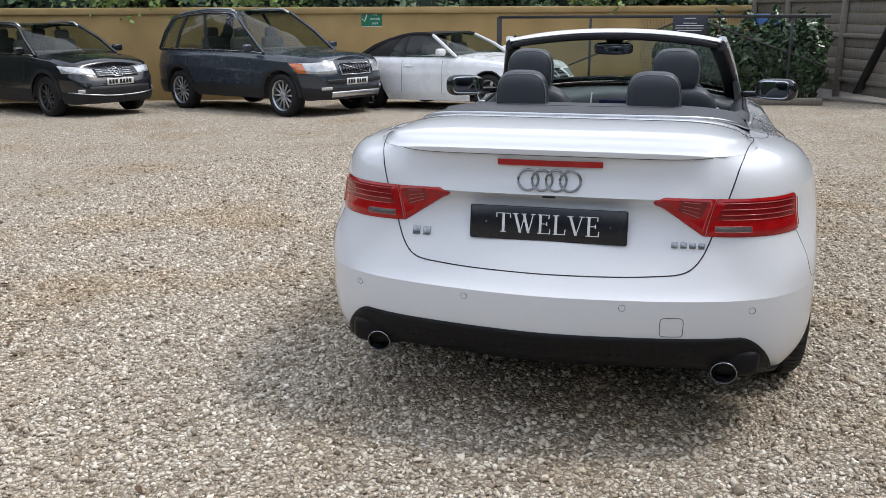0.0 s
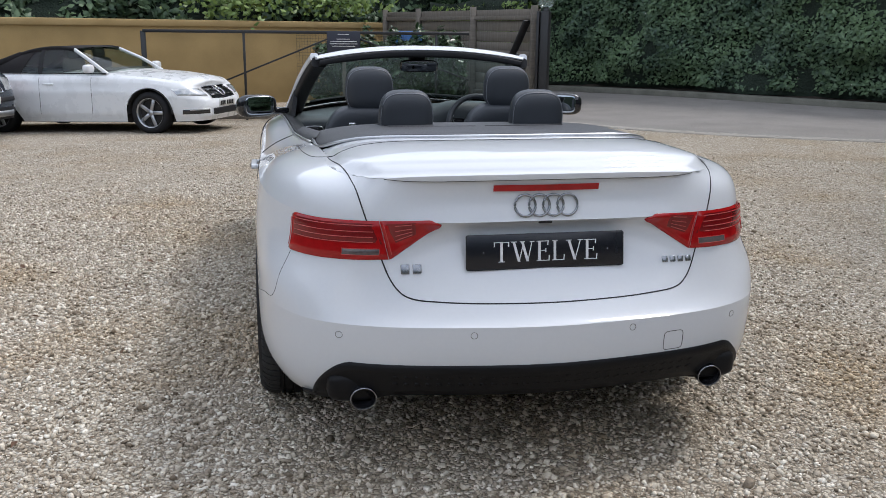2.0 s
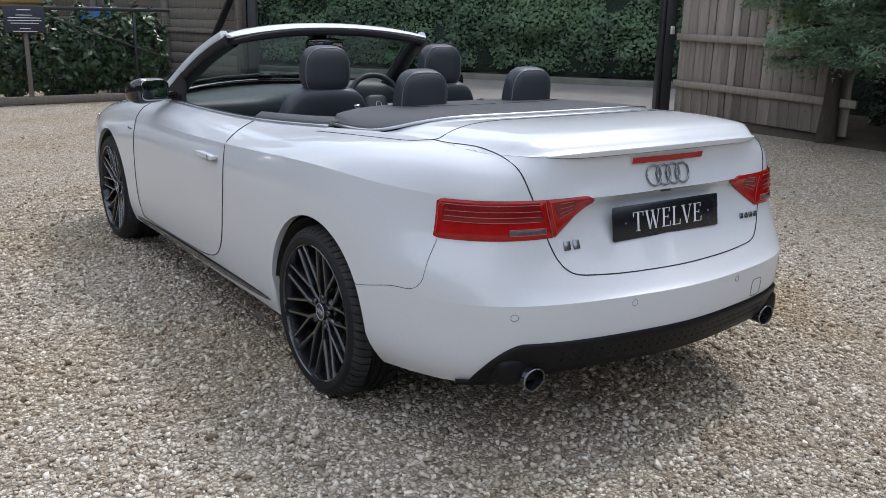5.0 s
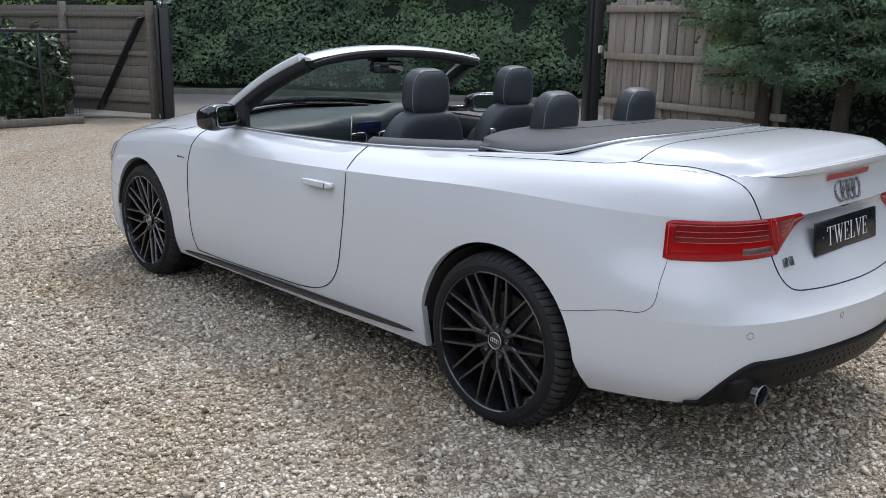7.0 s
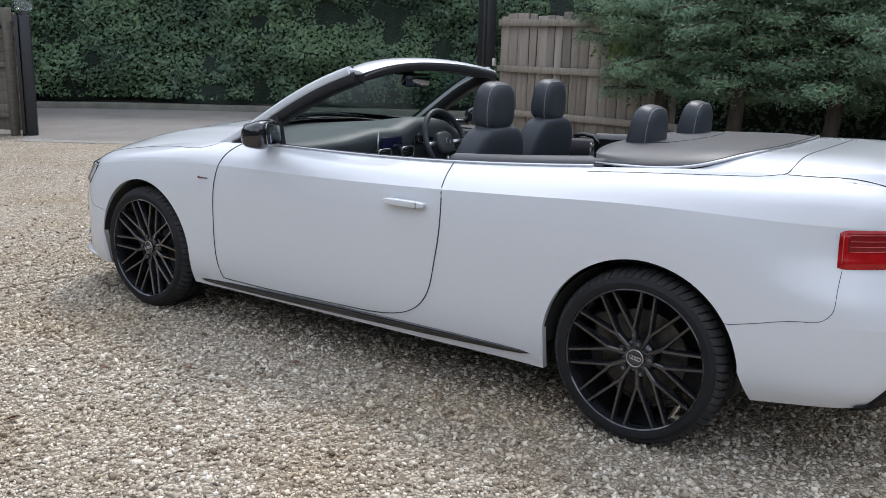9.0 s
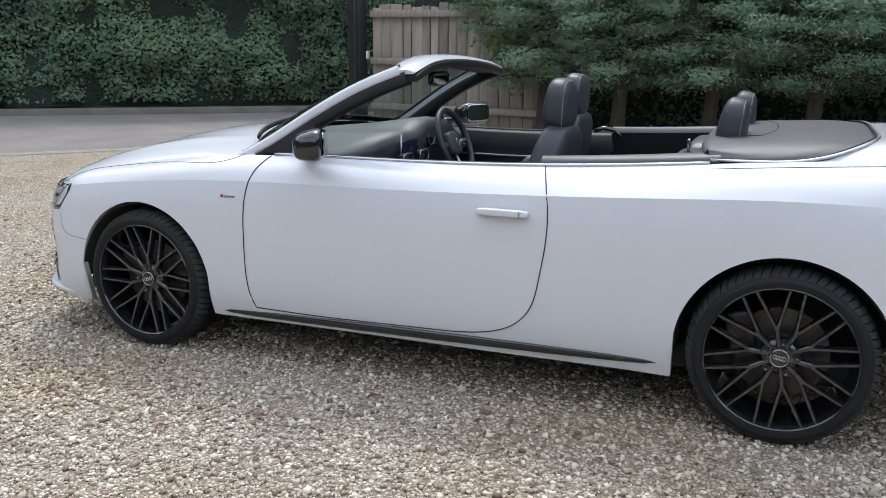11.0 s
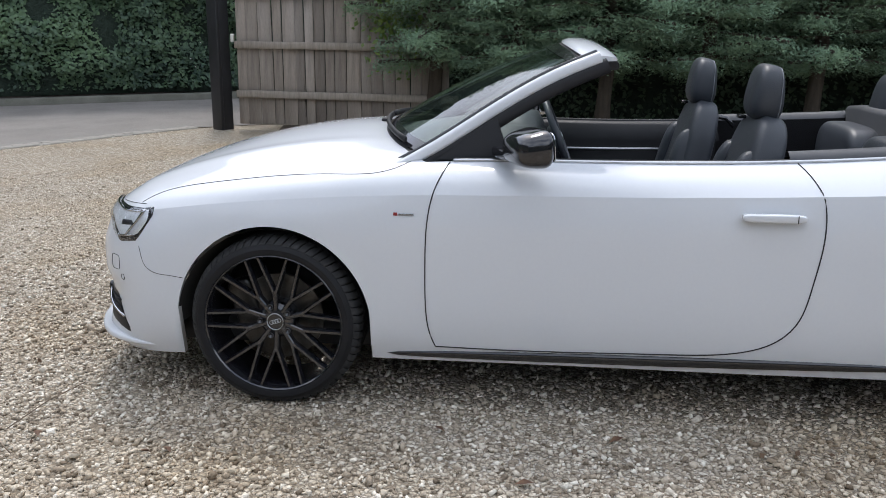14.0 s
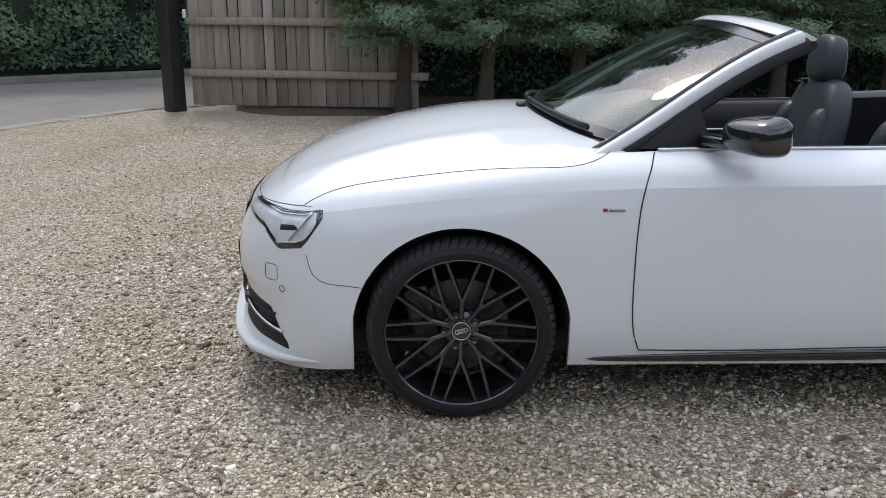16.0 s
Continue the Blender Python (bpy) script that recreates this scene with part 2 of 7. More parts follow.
def puff(bm, sx, sy, sz, at=(0, 0, 0), e=0.45, rot=None, nu=28, nv=16, shape=None):
    """A padded, rounded block (superellipsoid) of full size sx, sy, sz; adds it to bm."""
    f = lambda v, p: math.copysign(abs(v) ** p, v)
    rings = []
    m = Matrix.Translation(at) @ (rot or Matrix())
    for i in range(nv + 1):
        a = -math.pi / 2 + math.pi * i / nv
        ring = []
        for j in range(nu):
            b = 2 * math.pi * j / nu
            p = Vector((sx / 2 * f(math.cos(a), e) * f(math.cos(b), e), sy / 2 * f(math.cos(a), e) * f(math.sin(b), e), sz / 2 * f(math.sin(a), e)))
            if shape:
                p = shape(p)
            ring.append(bm.verts.new(m @ p))
        rings.append(ring)
    for r0, r1 in zip(rings, rings[1:]):
        for j in range(nu):
            bm.faces.new((r0[j], r0[(j + 1) % nu], r1[(j + 1) % nu], r1[j]))
    bmesh.ops.remove_doubles(bm, verts=[v for r in (rings[0], rings[-1]) for v in r], dist=1e-5)
    return bm


def puffed(*a, **k):
    return puff(bmesh.new(), *a, **k)


AXLES = (0.0, 2.751)
ARCH_R = 0.3675
ARCH_HALF = 0.3640
plan, sect = [], []


def station(x, y, zs, ds):
    """One upright section of the shell: its outermost place in the plan, heights, and insets from there."""
    plan.append((x, y))
    sect.append(np.array([zs, ds], float))


# from the middle of the tail round the side to the middle of the nose
station(0.000, -0.990, (.325, .380, .46, .555, .610, .790, .858, .93, .995), (.050, .020, .004, .0, .060, .176, .140, .160, .150))
station(0.300, -0.962, (.325, .380, .46, .555, .612, .788, .858, .93, .993), (.050, .020, .004, .0, .054, .150, .118, .140, .135))
station(0.560, -0.903, (.315, .375, .46, .555, .620, .752, .864, .935, .992), (.050, .020, .004, .0, .040, .080, .092, .108, .125))
station(0.760, -0.780, (.282, .345, .45, .555, .635, .745, .866, .945, .992), (.050, .018, .004, .0, .022, .062, .080, .108, .180))
station(0.862, -0.600, (.272, .335, .43, .555, .650, .750, .870, .955, 1.000), (.050, .016, .003, .0, .012, .052, .070, .108, .205))
station(0.902, -0.400, (.258, .32, .41, .54, .650, .760, .876, .962, 1.004), (.050, .016, .0, .0, .006, .024, .046, .108, .240))
station(0.920, 0.000, (.200, .29, .41, .54, .650, .765, .882, .952, .990), (.050, .018, .004, .0, .0, .004, .022, .102, .250))
station(0.922, 0.420, (.200, .29, .41, .54, .650, .758, .865, .92, .960), (.045, .018, .004, .0, .0, .004, .020, .105, .225))
station(0.922, 0.950, (.200, .29, .41, .54, .650, .748, .842, .893, .932), (.045, .018, .004, .0, .0, .004, .020, .090, .185))
station(0.922, 1.550, (.200, .29, .41, .54, .650, .742, .827, .882, .922), (.045, .018, .004, .0, .0, .005, .020, .068, .165))
station(0.925, 2.150, (.200, .29, .41, .54, .650, .738, .820, .878, .920), (.045, .018, .004, .0, .0, .005, .020, .060, .140))
station(0.926, 2.370, (.200, .29, .41, .54, .645, .732, .812, .868, .906), (.045, .016, .004, .0, .0, .007, .024, .064, .150))
station(0.922, 2.751, (.200, .29, .41, .54, .635, .715, .785, .832, .864), (.045, .014, .002, .0, .0, .008, .030, .072, .170))
station(0.908, 3.080, (.180, .27, .39, .52, .610, .685, .748, .785, .815), (.045, .012, .0, .0, .004, .018, .042, .080, .145))
station(0.880, 3.260, (.170, .25, .37, .48, .570, .650, .722, .757, .785), (.040, .010, .0, .0, .006, .022, .050, .082, .130))
station(0.720, 3.475, (.160, .22, .35, .46, .550, .625, .698, .738, .772), (.030, .0, .018, .0, .002, .022, .056, .098, .150))
station(0.400, 3.595, (.160, .22, .35, .46, .545, .615, .680, .725, .765), (.030, .0, .028, .008, .010, .028, .062, .110, .180))
station(0.000, 3.640, (.160, .22, .35, .46, .545, .610, .672, .718, .762), (.030, .0, .050, .030, .030, .040, .070, .118, .200))

P = np.array(plan)
CH = np.r_[0, np.cumsum(np.hypot(*np.diff(P, axis=0).T))]
ext_t = np.r_[-CH[2], -CH[1], CH, 2 * CH[-1] - CH[-2], 2 * CH[-1] - CH[-3]]
flip = np.array([-1, 1])
ext_p = np.concatenate(([P[2] * flip, P[1] * flip], P, [P[-2] * flip, P[-3] * flip]))
S = np.array(sect)
ext_s = np.concatenate(([S[2], S[1]], S, [S[-2], S[-3]]))


def columns(u, rows):
    """Points of the right half of the shell at places u along its girth, rows from sill (0) to top edge (1)."""
    u = np.atleast_1d(np.asarray(u, float))
    p = spline(ext_t, ext_p, u)
    d = spline(ext_t, ext_p, u + 0.004) - spline(ext_t, ext_p, u - 0.004)
    d /= np.linalg.norm(d, axis=1, keepdims=True)
    nrm = np.stack((d[:, 1], -d[:, 0]), 1)
    side = (u > CH[5]) & (u < CH[13])
    nrm[side] = (1, 0)
    for k0, k1 in ((4, 5), (13, 14)):
        w = np.clip((u - CH[k0]) / (CH[k1] - CH[k0]), 0, 1) if k0 == 4 else np.clip((CH[k1] - u) / (CH[k1] - CH[k0]), 0, 1)
        sel = (u >= CH[k0]) & (u <= CH[k1])
        nrm[sel] = nrm[sel] * (1 - w[sel, None]) + np.array((1, 0)) * w[sel, None]
    s = spline(ext_t, ext_s, u)
    k = np.arange(9.0)
    rk = rows * 8
    lo, mid, hi = rk[rk <= 3], rk[(rk > 3) & (rk <= 6)], rk[rk > 6]
    sk = np.moveaxis(s, 2, 0)
    prof = np.concatenate((spline(k[:4], sk[:4], lo), spline(k[3:7], sk[3:7], mid), spline(k[6:], sk[6:], hi)))
    z, dd = prof[:, :, 0].T, prof[:, :, 1].T
    return np.stack((p[:, None, 0] - nrm[:, None, 0] * dd, p[:, None, 1] - nrm[:, None, 1] * dd, z), 2)


dense_u = np.linspace(0, CH[-1], 1600)
dense_p = spline(ext_t, ext_p, dense_u)
ROWS_FINE = np.linspace(0, 1, 161)


def u_of_y(y):
    sel = (dense_u > CH[3]) & (dense_u < CH[15])
    return float(np.interp(y, dense_p[sel, 1], dense_u[sel]))


def u_of_x(x):
    sel = dense_u < CH[5]
    return float(np.interp(x, dense_p[sel, 0], dense_u[sel]))


TAB_U = np.linspace(-0.05, CH[-1] + 0.05, 1400)
TAB = columns(TAB_U, ROWS_FINE)


def surf(u, z, out=0.0, sgn=1):
    """The place on the shell at girth u and height z, 'out' metres proud."""
    def at(uu, zz):
        k = (uu - TAB_U[0]) / (TAB_U[1] - TAB_U[0])
        i = int(min(max(k, 0), len(TAB_U) - 2))
        c = TAB[i] + (TAB[i + 1] - TAB[i]) * (k - i)
        zz = max(zz, c[0, 2])
        return np.array([np.interp(zz, c[:, 2], c[:, 0]), np.interp(zz, c[:, 2], c[:, 1]), zz])
    p = at(u, z)
    if out:
        n = np.cross(at(u + 0.01, z) - at(u - 0.01, z), at(u, z + 0.008) - at(u, z - 0.008))
        if np.linalg.norm(n) < 1e-9:
            n = np.cross(at(u + 0.01, z + .02) - at(u - 0.01, z + .02), at(u, z + 0.03) - at(u, z + 0.01))
        p = p + n / np.linalg.norm(n) * out
    return (sgn * p[0], p[1], p[2])


ys_rear = [-.404, -.395, -.385, -.375] + [AXLES[0] + ARCH_HALF * math.cos(radians(a)) for a in range(180, -1, -5)]
ys_front = [AXLES[1] + ARCH_HALF * math.cos(radians(a)) for a in range(180, -1, -5)]
us = np.concatenate((
    np.linspace(0, u_of_y(-0.412), 46),
    [u_of_y(y) for y in ys_rear],
    np.linspace(u_of_y(0.37), u_of_y(2.38), 64),
    [u_of_y(y) for y in ys_front],
    np.linspace(u_of_y(3.12), CH[-1], 36)))
ROWS = np.unique(np.r_[np.linspace(0, 6 / 8, 37), np.linspace(6 / 8, 1, 12)])
shell = columns(us, ROWS)
first = np.zeros(len(us), int)
fine = columns(us, ROWS_FINE)
for c in range(len(us)):
    for yc in AXLES:
        dy = shell[c, 20, 1] - yc
        flare = yc == 0 and -.405 < dy < -.30
        if (abs(dy) < ARCH_HALF or flare) and us[c] > CH[4]:
            za = 0.325 + math.sqrt(max(0, ARCH_R**2 - dy * dy)) if abs(dy) < ARCH_HALF else 0
            if flare:
                za = max(za, .256 + (dy + .404) * 2.65)
            if za > fine[c, 0, 2]:
                v0 = np.interp(za, fine[c, :, 2], ROWS_FINE)
                shell[c] = columns([us[c]], np.maximum(ROWS, v0))[0]
                first[c] = int(np.sum(ROWS <= v0)) - 1
# a turned-in lip along the lower edge and the arches
lip = shell[:, :1].copy()
lip[:, 0, 0] -= 0.028 * np.clip(np.abs(shell[:, 0, 0]) / 0.5, 0, 1)
lip[:, 0, 1] -= np.where(us < CH[3], -0.02, np.where(us > CH[15], 0.02, 0))
shell = np.concatenate((lip, shell), 1)

car = thing("convertible_car", "white two-door convertible with its roof down and black wheels", "car")

# seams, as (y, z) on the flank and (x, z) on the tail
DOOR = [(2.112, .922), (2.150, .85), (2.172, .77), (2.182, .68), (2.185, .55), (2.183, .41), (2.168, .31), (2.150, .262),
        (1.90, .258), (1.60, .262), (1.35, .268), (1.18, .275), (1.07, .292), (.972, .332), (.907, .40), (.868, .536), (.846, .68), (.845, .79), (.853, .84), (.872, .885), (.905, .935)]
BOOT = [(0, .612), (.15, .613), (.30, .617), (.40, .624), (.455, .638), (.490, .672), (.522, .745), (.543, .80), (.564, .862), (.576, .90), (.590, .948)]


def inside(poly, a, b):
    hit = False
    for (x0, y0), (x1, y1) in zip(poly, poly[1:] + poly[:1]):
        if (y0 > b) != (y1 > b) and a < (x1 - x0) * (b - y0) / (y1 - y0) + x0:
            hit = not hit
    return hit


boot_poly = BOOT + [(0.6, 1.2), (0, 1.2)]


def panel_of(x, y, z):
    if y < -0.3 and inside(boot_poly, x, z) and y < -0.6:
        return "boot_face"
    if y < -0.34 and (z < 0.56 + .2 * (-.5 - y) or (y < -0.62 and z < 0.735) or (x < 0.53 and y < -0.7)):
        return "rear_bumper"
    if inside(DOOR, y, z):
        return "door"
    if y > 3.075 and (z < 0.50 + max(0, y - 3.08) * 0.6 or x < 0.86):
        return "front_bumper"
    if y > 2.15 and z > 0.2:
        return "front_wing"
    if z < 0.262 and 0.36 < y < 2.4:
        return "sill"
    return "rear_quarter"


faces_by = {}
FOLD, FOLD_LOW = 1 + int(np.argmin(np.abs(ROWS - .75))), 1 + int(np.argmin(np.abs(ROWS - .375)))
nc, nr = shell.shape[:2]
for c in range(nc - 1):
    for r in range(nr - 1):
        q = (shell[c, r] + shell[c + 1, r + 1]) / 2
        faces_by.setdefault(panel_of(*q), []).append((c, r))
for sgn in (1, -1):
    for nm, cells in faces_by.items():
        index, verts, faces = {}, [], []
        for c, r in cells:
            f = []
            for cc, rr in ((c, r), (c + 1, r), (c + 1, r + 1), (c, r + 1)):
                rr = max(rr, first[cc] + 1) if rr else 0
                if (cc, rr) not in index:
                    index[cc, rr] = len(verts)
                    x, y, z = shell[cc, rr]
                    verts.append((sgn * x, y, z))
                if index[cc, rr] not in f:
                    f.append(index[cc, rr])
            if len(f) > 2:
                faces.append(f if sgn > 0 else f[::-1])
        me = bpy.data.meshes.new(nm)
        me.from_pydata(verts, [], faces)
        part(nm, me, PAINT, car)
        row_of = {v: k_ for k_, v in index.items()}
        for e in me.edges:
            (ca, ra), (cb, rb) = row_of[e.vertices[0]], row_of[e.vertices[1]]
            rim_edge = ra == first[ca] + 1 and rb == first[cb] + 1
            low_edge = ra == rb == FOLD_LOW and us[ca] < CH[4]
            if rim_edge or low_edge or ra == rb == FOLD:
                e.use_edge_sharp = True

# top: boot lid with spoiler edge, and bonnet
def edge_line(u0, u1, n):
    return columns(np.linspace(u0, u1, n), np.array([1.0]))[:, 0]


def coons(e0, e1, l, r, at=None):
    """A patch between four edges: e0, e1 run across, l, r along; at: how far across each point of e0 and e1 lies."""
    n, m = len(e0), len(l)
    s, t = (np.linspace(0, 1, n) if at is None else at)[None, :, None], np.linspace(0, 1, m)[:, None, None]
    return (1 - t) * e0[None] + t * e1[None] + (1 - s) * l[:, None] + s * r[:, None] - ((1 - s) * (1 - t) * e0[0] + s * (1 - t) * e0[-1] + (1 - s) * t * e1[0] + s * t * e1[-1])


mir = np.array((-1, 1, 1))
u_spo = u_of_x(0.605)
COVER_A, COVER_B, COVER_N, COVER_Y = .668, .575, 4.2, .30


def cover_edge(a, grow=0.0):
    """The outline of the roof cover at an angle a from its one side (0) round the back to the other (pi)."""
    q = 2 / COVER_N
    c, d = math.cos(a), max(0.0, math.sin(a))
    x = math.copysign(abs(c) ** q, c)
    return x * (COVER_A + grow), COVER_Y - d ** q * (COVER_B + grow), .978 + .076 * (1 - abs(x) ** 8)


turn_a = np.linspace(math.pi, 0, 61)
front_edge = np.array([cover_edge(a_, .004) for a_ in turn_a])
k = front_edge[:, 0] / front_edge[-1, 0]
rear_edge = columns(u_spo * np.abs(k), np.array([1.0]))[:, 0] * np.stack((np.where(k < 0, -1, 1), np.ones(61), np.ones(61)), 1)
u_deck = u_of_y(COVER_Y)
side_edge = edge_line(u_spo, u_deck, 30)
front_edge[:, 2] += (side_edge[-1][2] - .978) * np.abs(k) ** 8
front_edge[0], front_edge[-1] = side_edge[-1] * mir, side_edge[-1]
lid = coons(rear_edge, front_edge, side_edge * mir, side_edge, (k + 1) / 2)
t = np.linspace(0, 1, len(lid))[:, None]
lid[:, :, 2] += 0.008 * np.sin(math.pi * t) * (1 - np.abs(k)[None] ** 4)
# keep the lid within its side edges
most_x = np.interp(lid[:, :, 1], side_edge[:, 1], side_edge[:, 0])
most_z = np.interp(lid[:, :, 1], side_edge[:, 1], side_edge[:, 2])
over = np.clip((np.abs(lid[:, :, 0]) / most_x - .93) / .07, 0, 1)
lid[:, :, 2] = lid[:, :, 2] * (1 - over) + np.minimum(lid[:, :, 2], most_z + .0005) * over
lid[:, :, 0] = np.sign(lid[:, :, 0]) * np.minimum(np.abs(lid[:, :, 0]), most_x)
part("boot_lid", grid_mesh("boot_lid", lid), PAINT, car)
# the spoiler: a thin blade that rises off the lid and stands over the tail
blade, half_lip = [], .925 * rear_edge[-1, 0]
for p_ in rear_edge[np.abs(rear_edge[:, 0]) <= half_lip]:
    e_ = 1 - abs(p_[0] / half_lip) ** 8 * .95
    blade.append([(p_[0], p_[1] + dy * e_, p_[2] + dz * e_ - .001) for dy, dz in ((.075, .0035), (.040, .0062), (.006, .0115), (-.012, .0148), (-.0155, .0130), (-.0150, .003), (-.0125, -.0045), (.002, -.0075), (.020, -.008))])
spo = part("spoiler_lip", grid_mesh("spoiler_lip", blade), PAINT, car)
spo.data.set_sharp_from_angle(angle=radians(32))
edge_low = np.array([r_[7] for r_ in blade])

u_b0, u_b1 = u_of_y(3.24), u_of_y(2.20)
u_hl = u_b0
nose = edge_line(u_hl, CH[-1], 24)
nose = np.concatenate((nose * mir, nose[-2::-1]))
flank = edge_line(u_hl, u_b1, 40)
b = flank[-1]
k = np.linspace(-1, 1, len(nose))
cowl = np.stack((k * b[0], b[1] + 0.22 * (1 - k**2) ** 0.8, b[2] + 0.062 * (1 - k**2)), 1)
hood = coons(nose, cowl, flank * mir, flank)
t = np.linspace(0, 1, len(hood))[:, None]
hood[:, :, 2] += 0.050 * np.sin(math.pi * t) ** .8 * (1 - k[None] ** 2) ** .9 + 0.007 * np.sin(math.pi * t) * np.exp(-((np.abs(k)[None] - 0.62) / 0.07) ** 2)
part("bonnet", grid_mesh("bonnet", hood[:, ::-1]), PAINT, car)

bvh_pts, bvh_faces = [], []
for o in car.children:
    base = len(bvh_pts)
    bvh_pts += [v.co.copy() for v in o.data.vertices]
    bvh_faces += [[base + i for i in p.vertices] for p in o.data.polygons]
TREE = BVHTree.FromPolygons(bvh_pts, bvh_faces)


def from_side(y, z, sgn, out=0.0):
    p = None
    while p is None or p.x * sgn < 0.3:
        p, n, _, _ = TREE.ray_cast(Vector((sgn * 3, y, z)), Vector((-sgn, 0, 0)))
        z += -0.004 if z > 0.6 else 0.004
    n = n if n.x * sgn > 0 else -n
    return p + n * out


def from_rear(x, z, out=0.0):
    p = None
    while p is None:
        p, n, _, _ = TREE.ray_cast(Vector((x, -3, z)), Vector((0, 1, 0)))
        z -= 0.004
    n = n if n.y < 0 else -n
    return p + n * out


def from_top(x, y, out=0.0):
    for k_ in range(30):
        p, n, _, _ = TREE.ray_cast(Vector((x * (1 + .002 * k_), y + .001 * k_, 3)), Vector((0, 0, -1)))
        if p is not None:
            break
    n = n if n.z > 0 else -n
    return p + n * out


def along(pts, n):
    """Points spread evenly on a smooth line through pts."""
    pts = np.array(pts, float)
    t = np.r_[0, np.cumsum(np.linalg.norm(np.diff(pts, axis=0), axis=1))]
    return spline(t, pts, np.linspace(0, t[-1], n))


GAP = 0.0022
for sgn in (1, -1):
    tube("door_gap", [from_side(y, z, sgn, .0014) for y, z in along(DOOR[:8], 50)], GAP, SEAM, car)
    tube("door_gap", [from_side(y, z, sgn, .0014) for y, z in along(DOOR[7:], 80)], GAP, SEAM, car)
    tube("bumper_gap", [from_side(y, z, sgn) for y, z in along([(-.31, .520), (-.42, .545), (-.54, .568), (-.60, .578), (-.622, .60), (-.628, .66), (-.628, .735)], 40)], 0.0011, SEAM, car)
    tube("bumper_gap", [from_side(y, z, sgn) for y, z in along([(3.085, .487), (3.15, .494), (3.21, .502), (3.245, .525), (3.258, .555), (3.268, .592)], 20)], 0.0012, SEAM, car)
    tube("boot_gap", [from_rear(sgn * x, z, .0006) for x, z in along(BOOT[3:], 50)] , GAP, SEAM, car)
    tube("boot_gap", [from_rear(sgn * x_, z, .0006) for x_, z in ((.590, .948), (.593, .956), (.596, .964))] + [from_top(sgn * x, y, .0004) for x, y in along([(.606, -.72), (.632, -.58), (.648, -.48), (.655, -.40)], 24)], .0018, SEAM, car)
    tube("cover_lid_gap", [from_top(sgn * x, y) for x, y in along([(.738, .30), (.736, .10), (.730, -.10), (.716, -.24), (.690, -.34), (.640, -.393), (.56, -.408), (.48, -.412)], 40)], .0018, SEAM, car)
    tube("bonnet_gap", [from_top(sgn * x, y, .0004) for x, y in along([(.792, 3.275), (.776, 3.16), (.774, 2.97), (.784, 2.78), (.812, 2.58), (.836, 2.44), (.832, 2.35), (.800, 2.285), (.770, 2.255)], 50)], 0.0014, SEAM, car)
    tube("bonnet_gap", [surf(u_, z_, .0004, sgn) for u_, z_ in zip(np.linspace(u_of_y(3.275), CH[-1], 24), np.linspace(.742, .690, 24))], .0013, SEAM, car)
tube("boot_gap", [from_rear(x, z) for x, z in along([(-.40, .624), (-.30, .617), (-.15, .613), (0, .612), (.15, .613), (.30, .617), (.40, .624)], 40)], GAP, SEAM, car)
tube("boot_gap", [from_top(x, -0.412 - 0.010 * (1 - (x / .48) ** 2)) for x in np.linspace(-.48, .48, 30)], .0018, SEAM, car)
# thin dark line drawn for the shadow under the spoiler lip
tube("lip_gap", [Vector(p) + Vector((0, -.001, 0)) for p in edge_low], 0.0013, SEAM, car)

# wheel wells
for yc in AXLES:
    for sgn in (1, -1):
        bm = bmesh.new()
        n = 28
        rings = [[bm.verts.new((sgn * x, yc + r * math.cos(math.pi * j / n), 0.30 + r * math.sin(math.pi * j / n) * 1.02)) for j in range(n + 1)] for x, r in ((0.90, ARCH_R + .004), (0.55, ARCH_R - .004), (0.55, 0.05))]
        for r0, r1 in zip(rings, rings[1:]):
            for j in range(n):
                bm.faces.new((r0[j], r0[j + 1], r1[j + 1], r1[j]))
        part("wheel_well", bm, UNDER, car)
part("underbody", one_box(1.50, 3.55, 0.10, 0, 1.46, 0.235, 0.03), UNDER, car)
part("sill_core", one_box(1.72, 1.95, 0.10, 0, 1.375, 0.235, 0.02), UNDER, car)


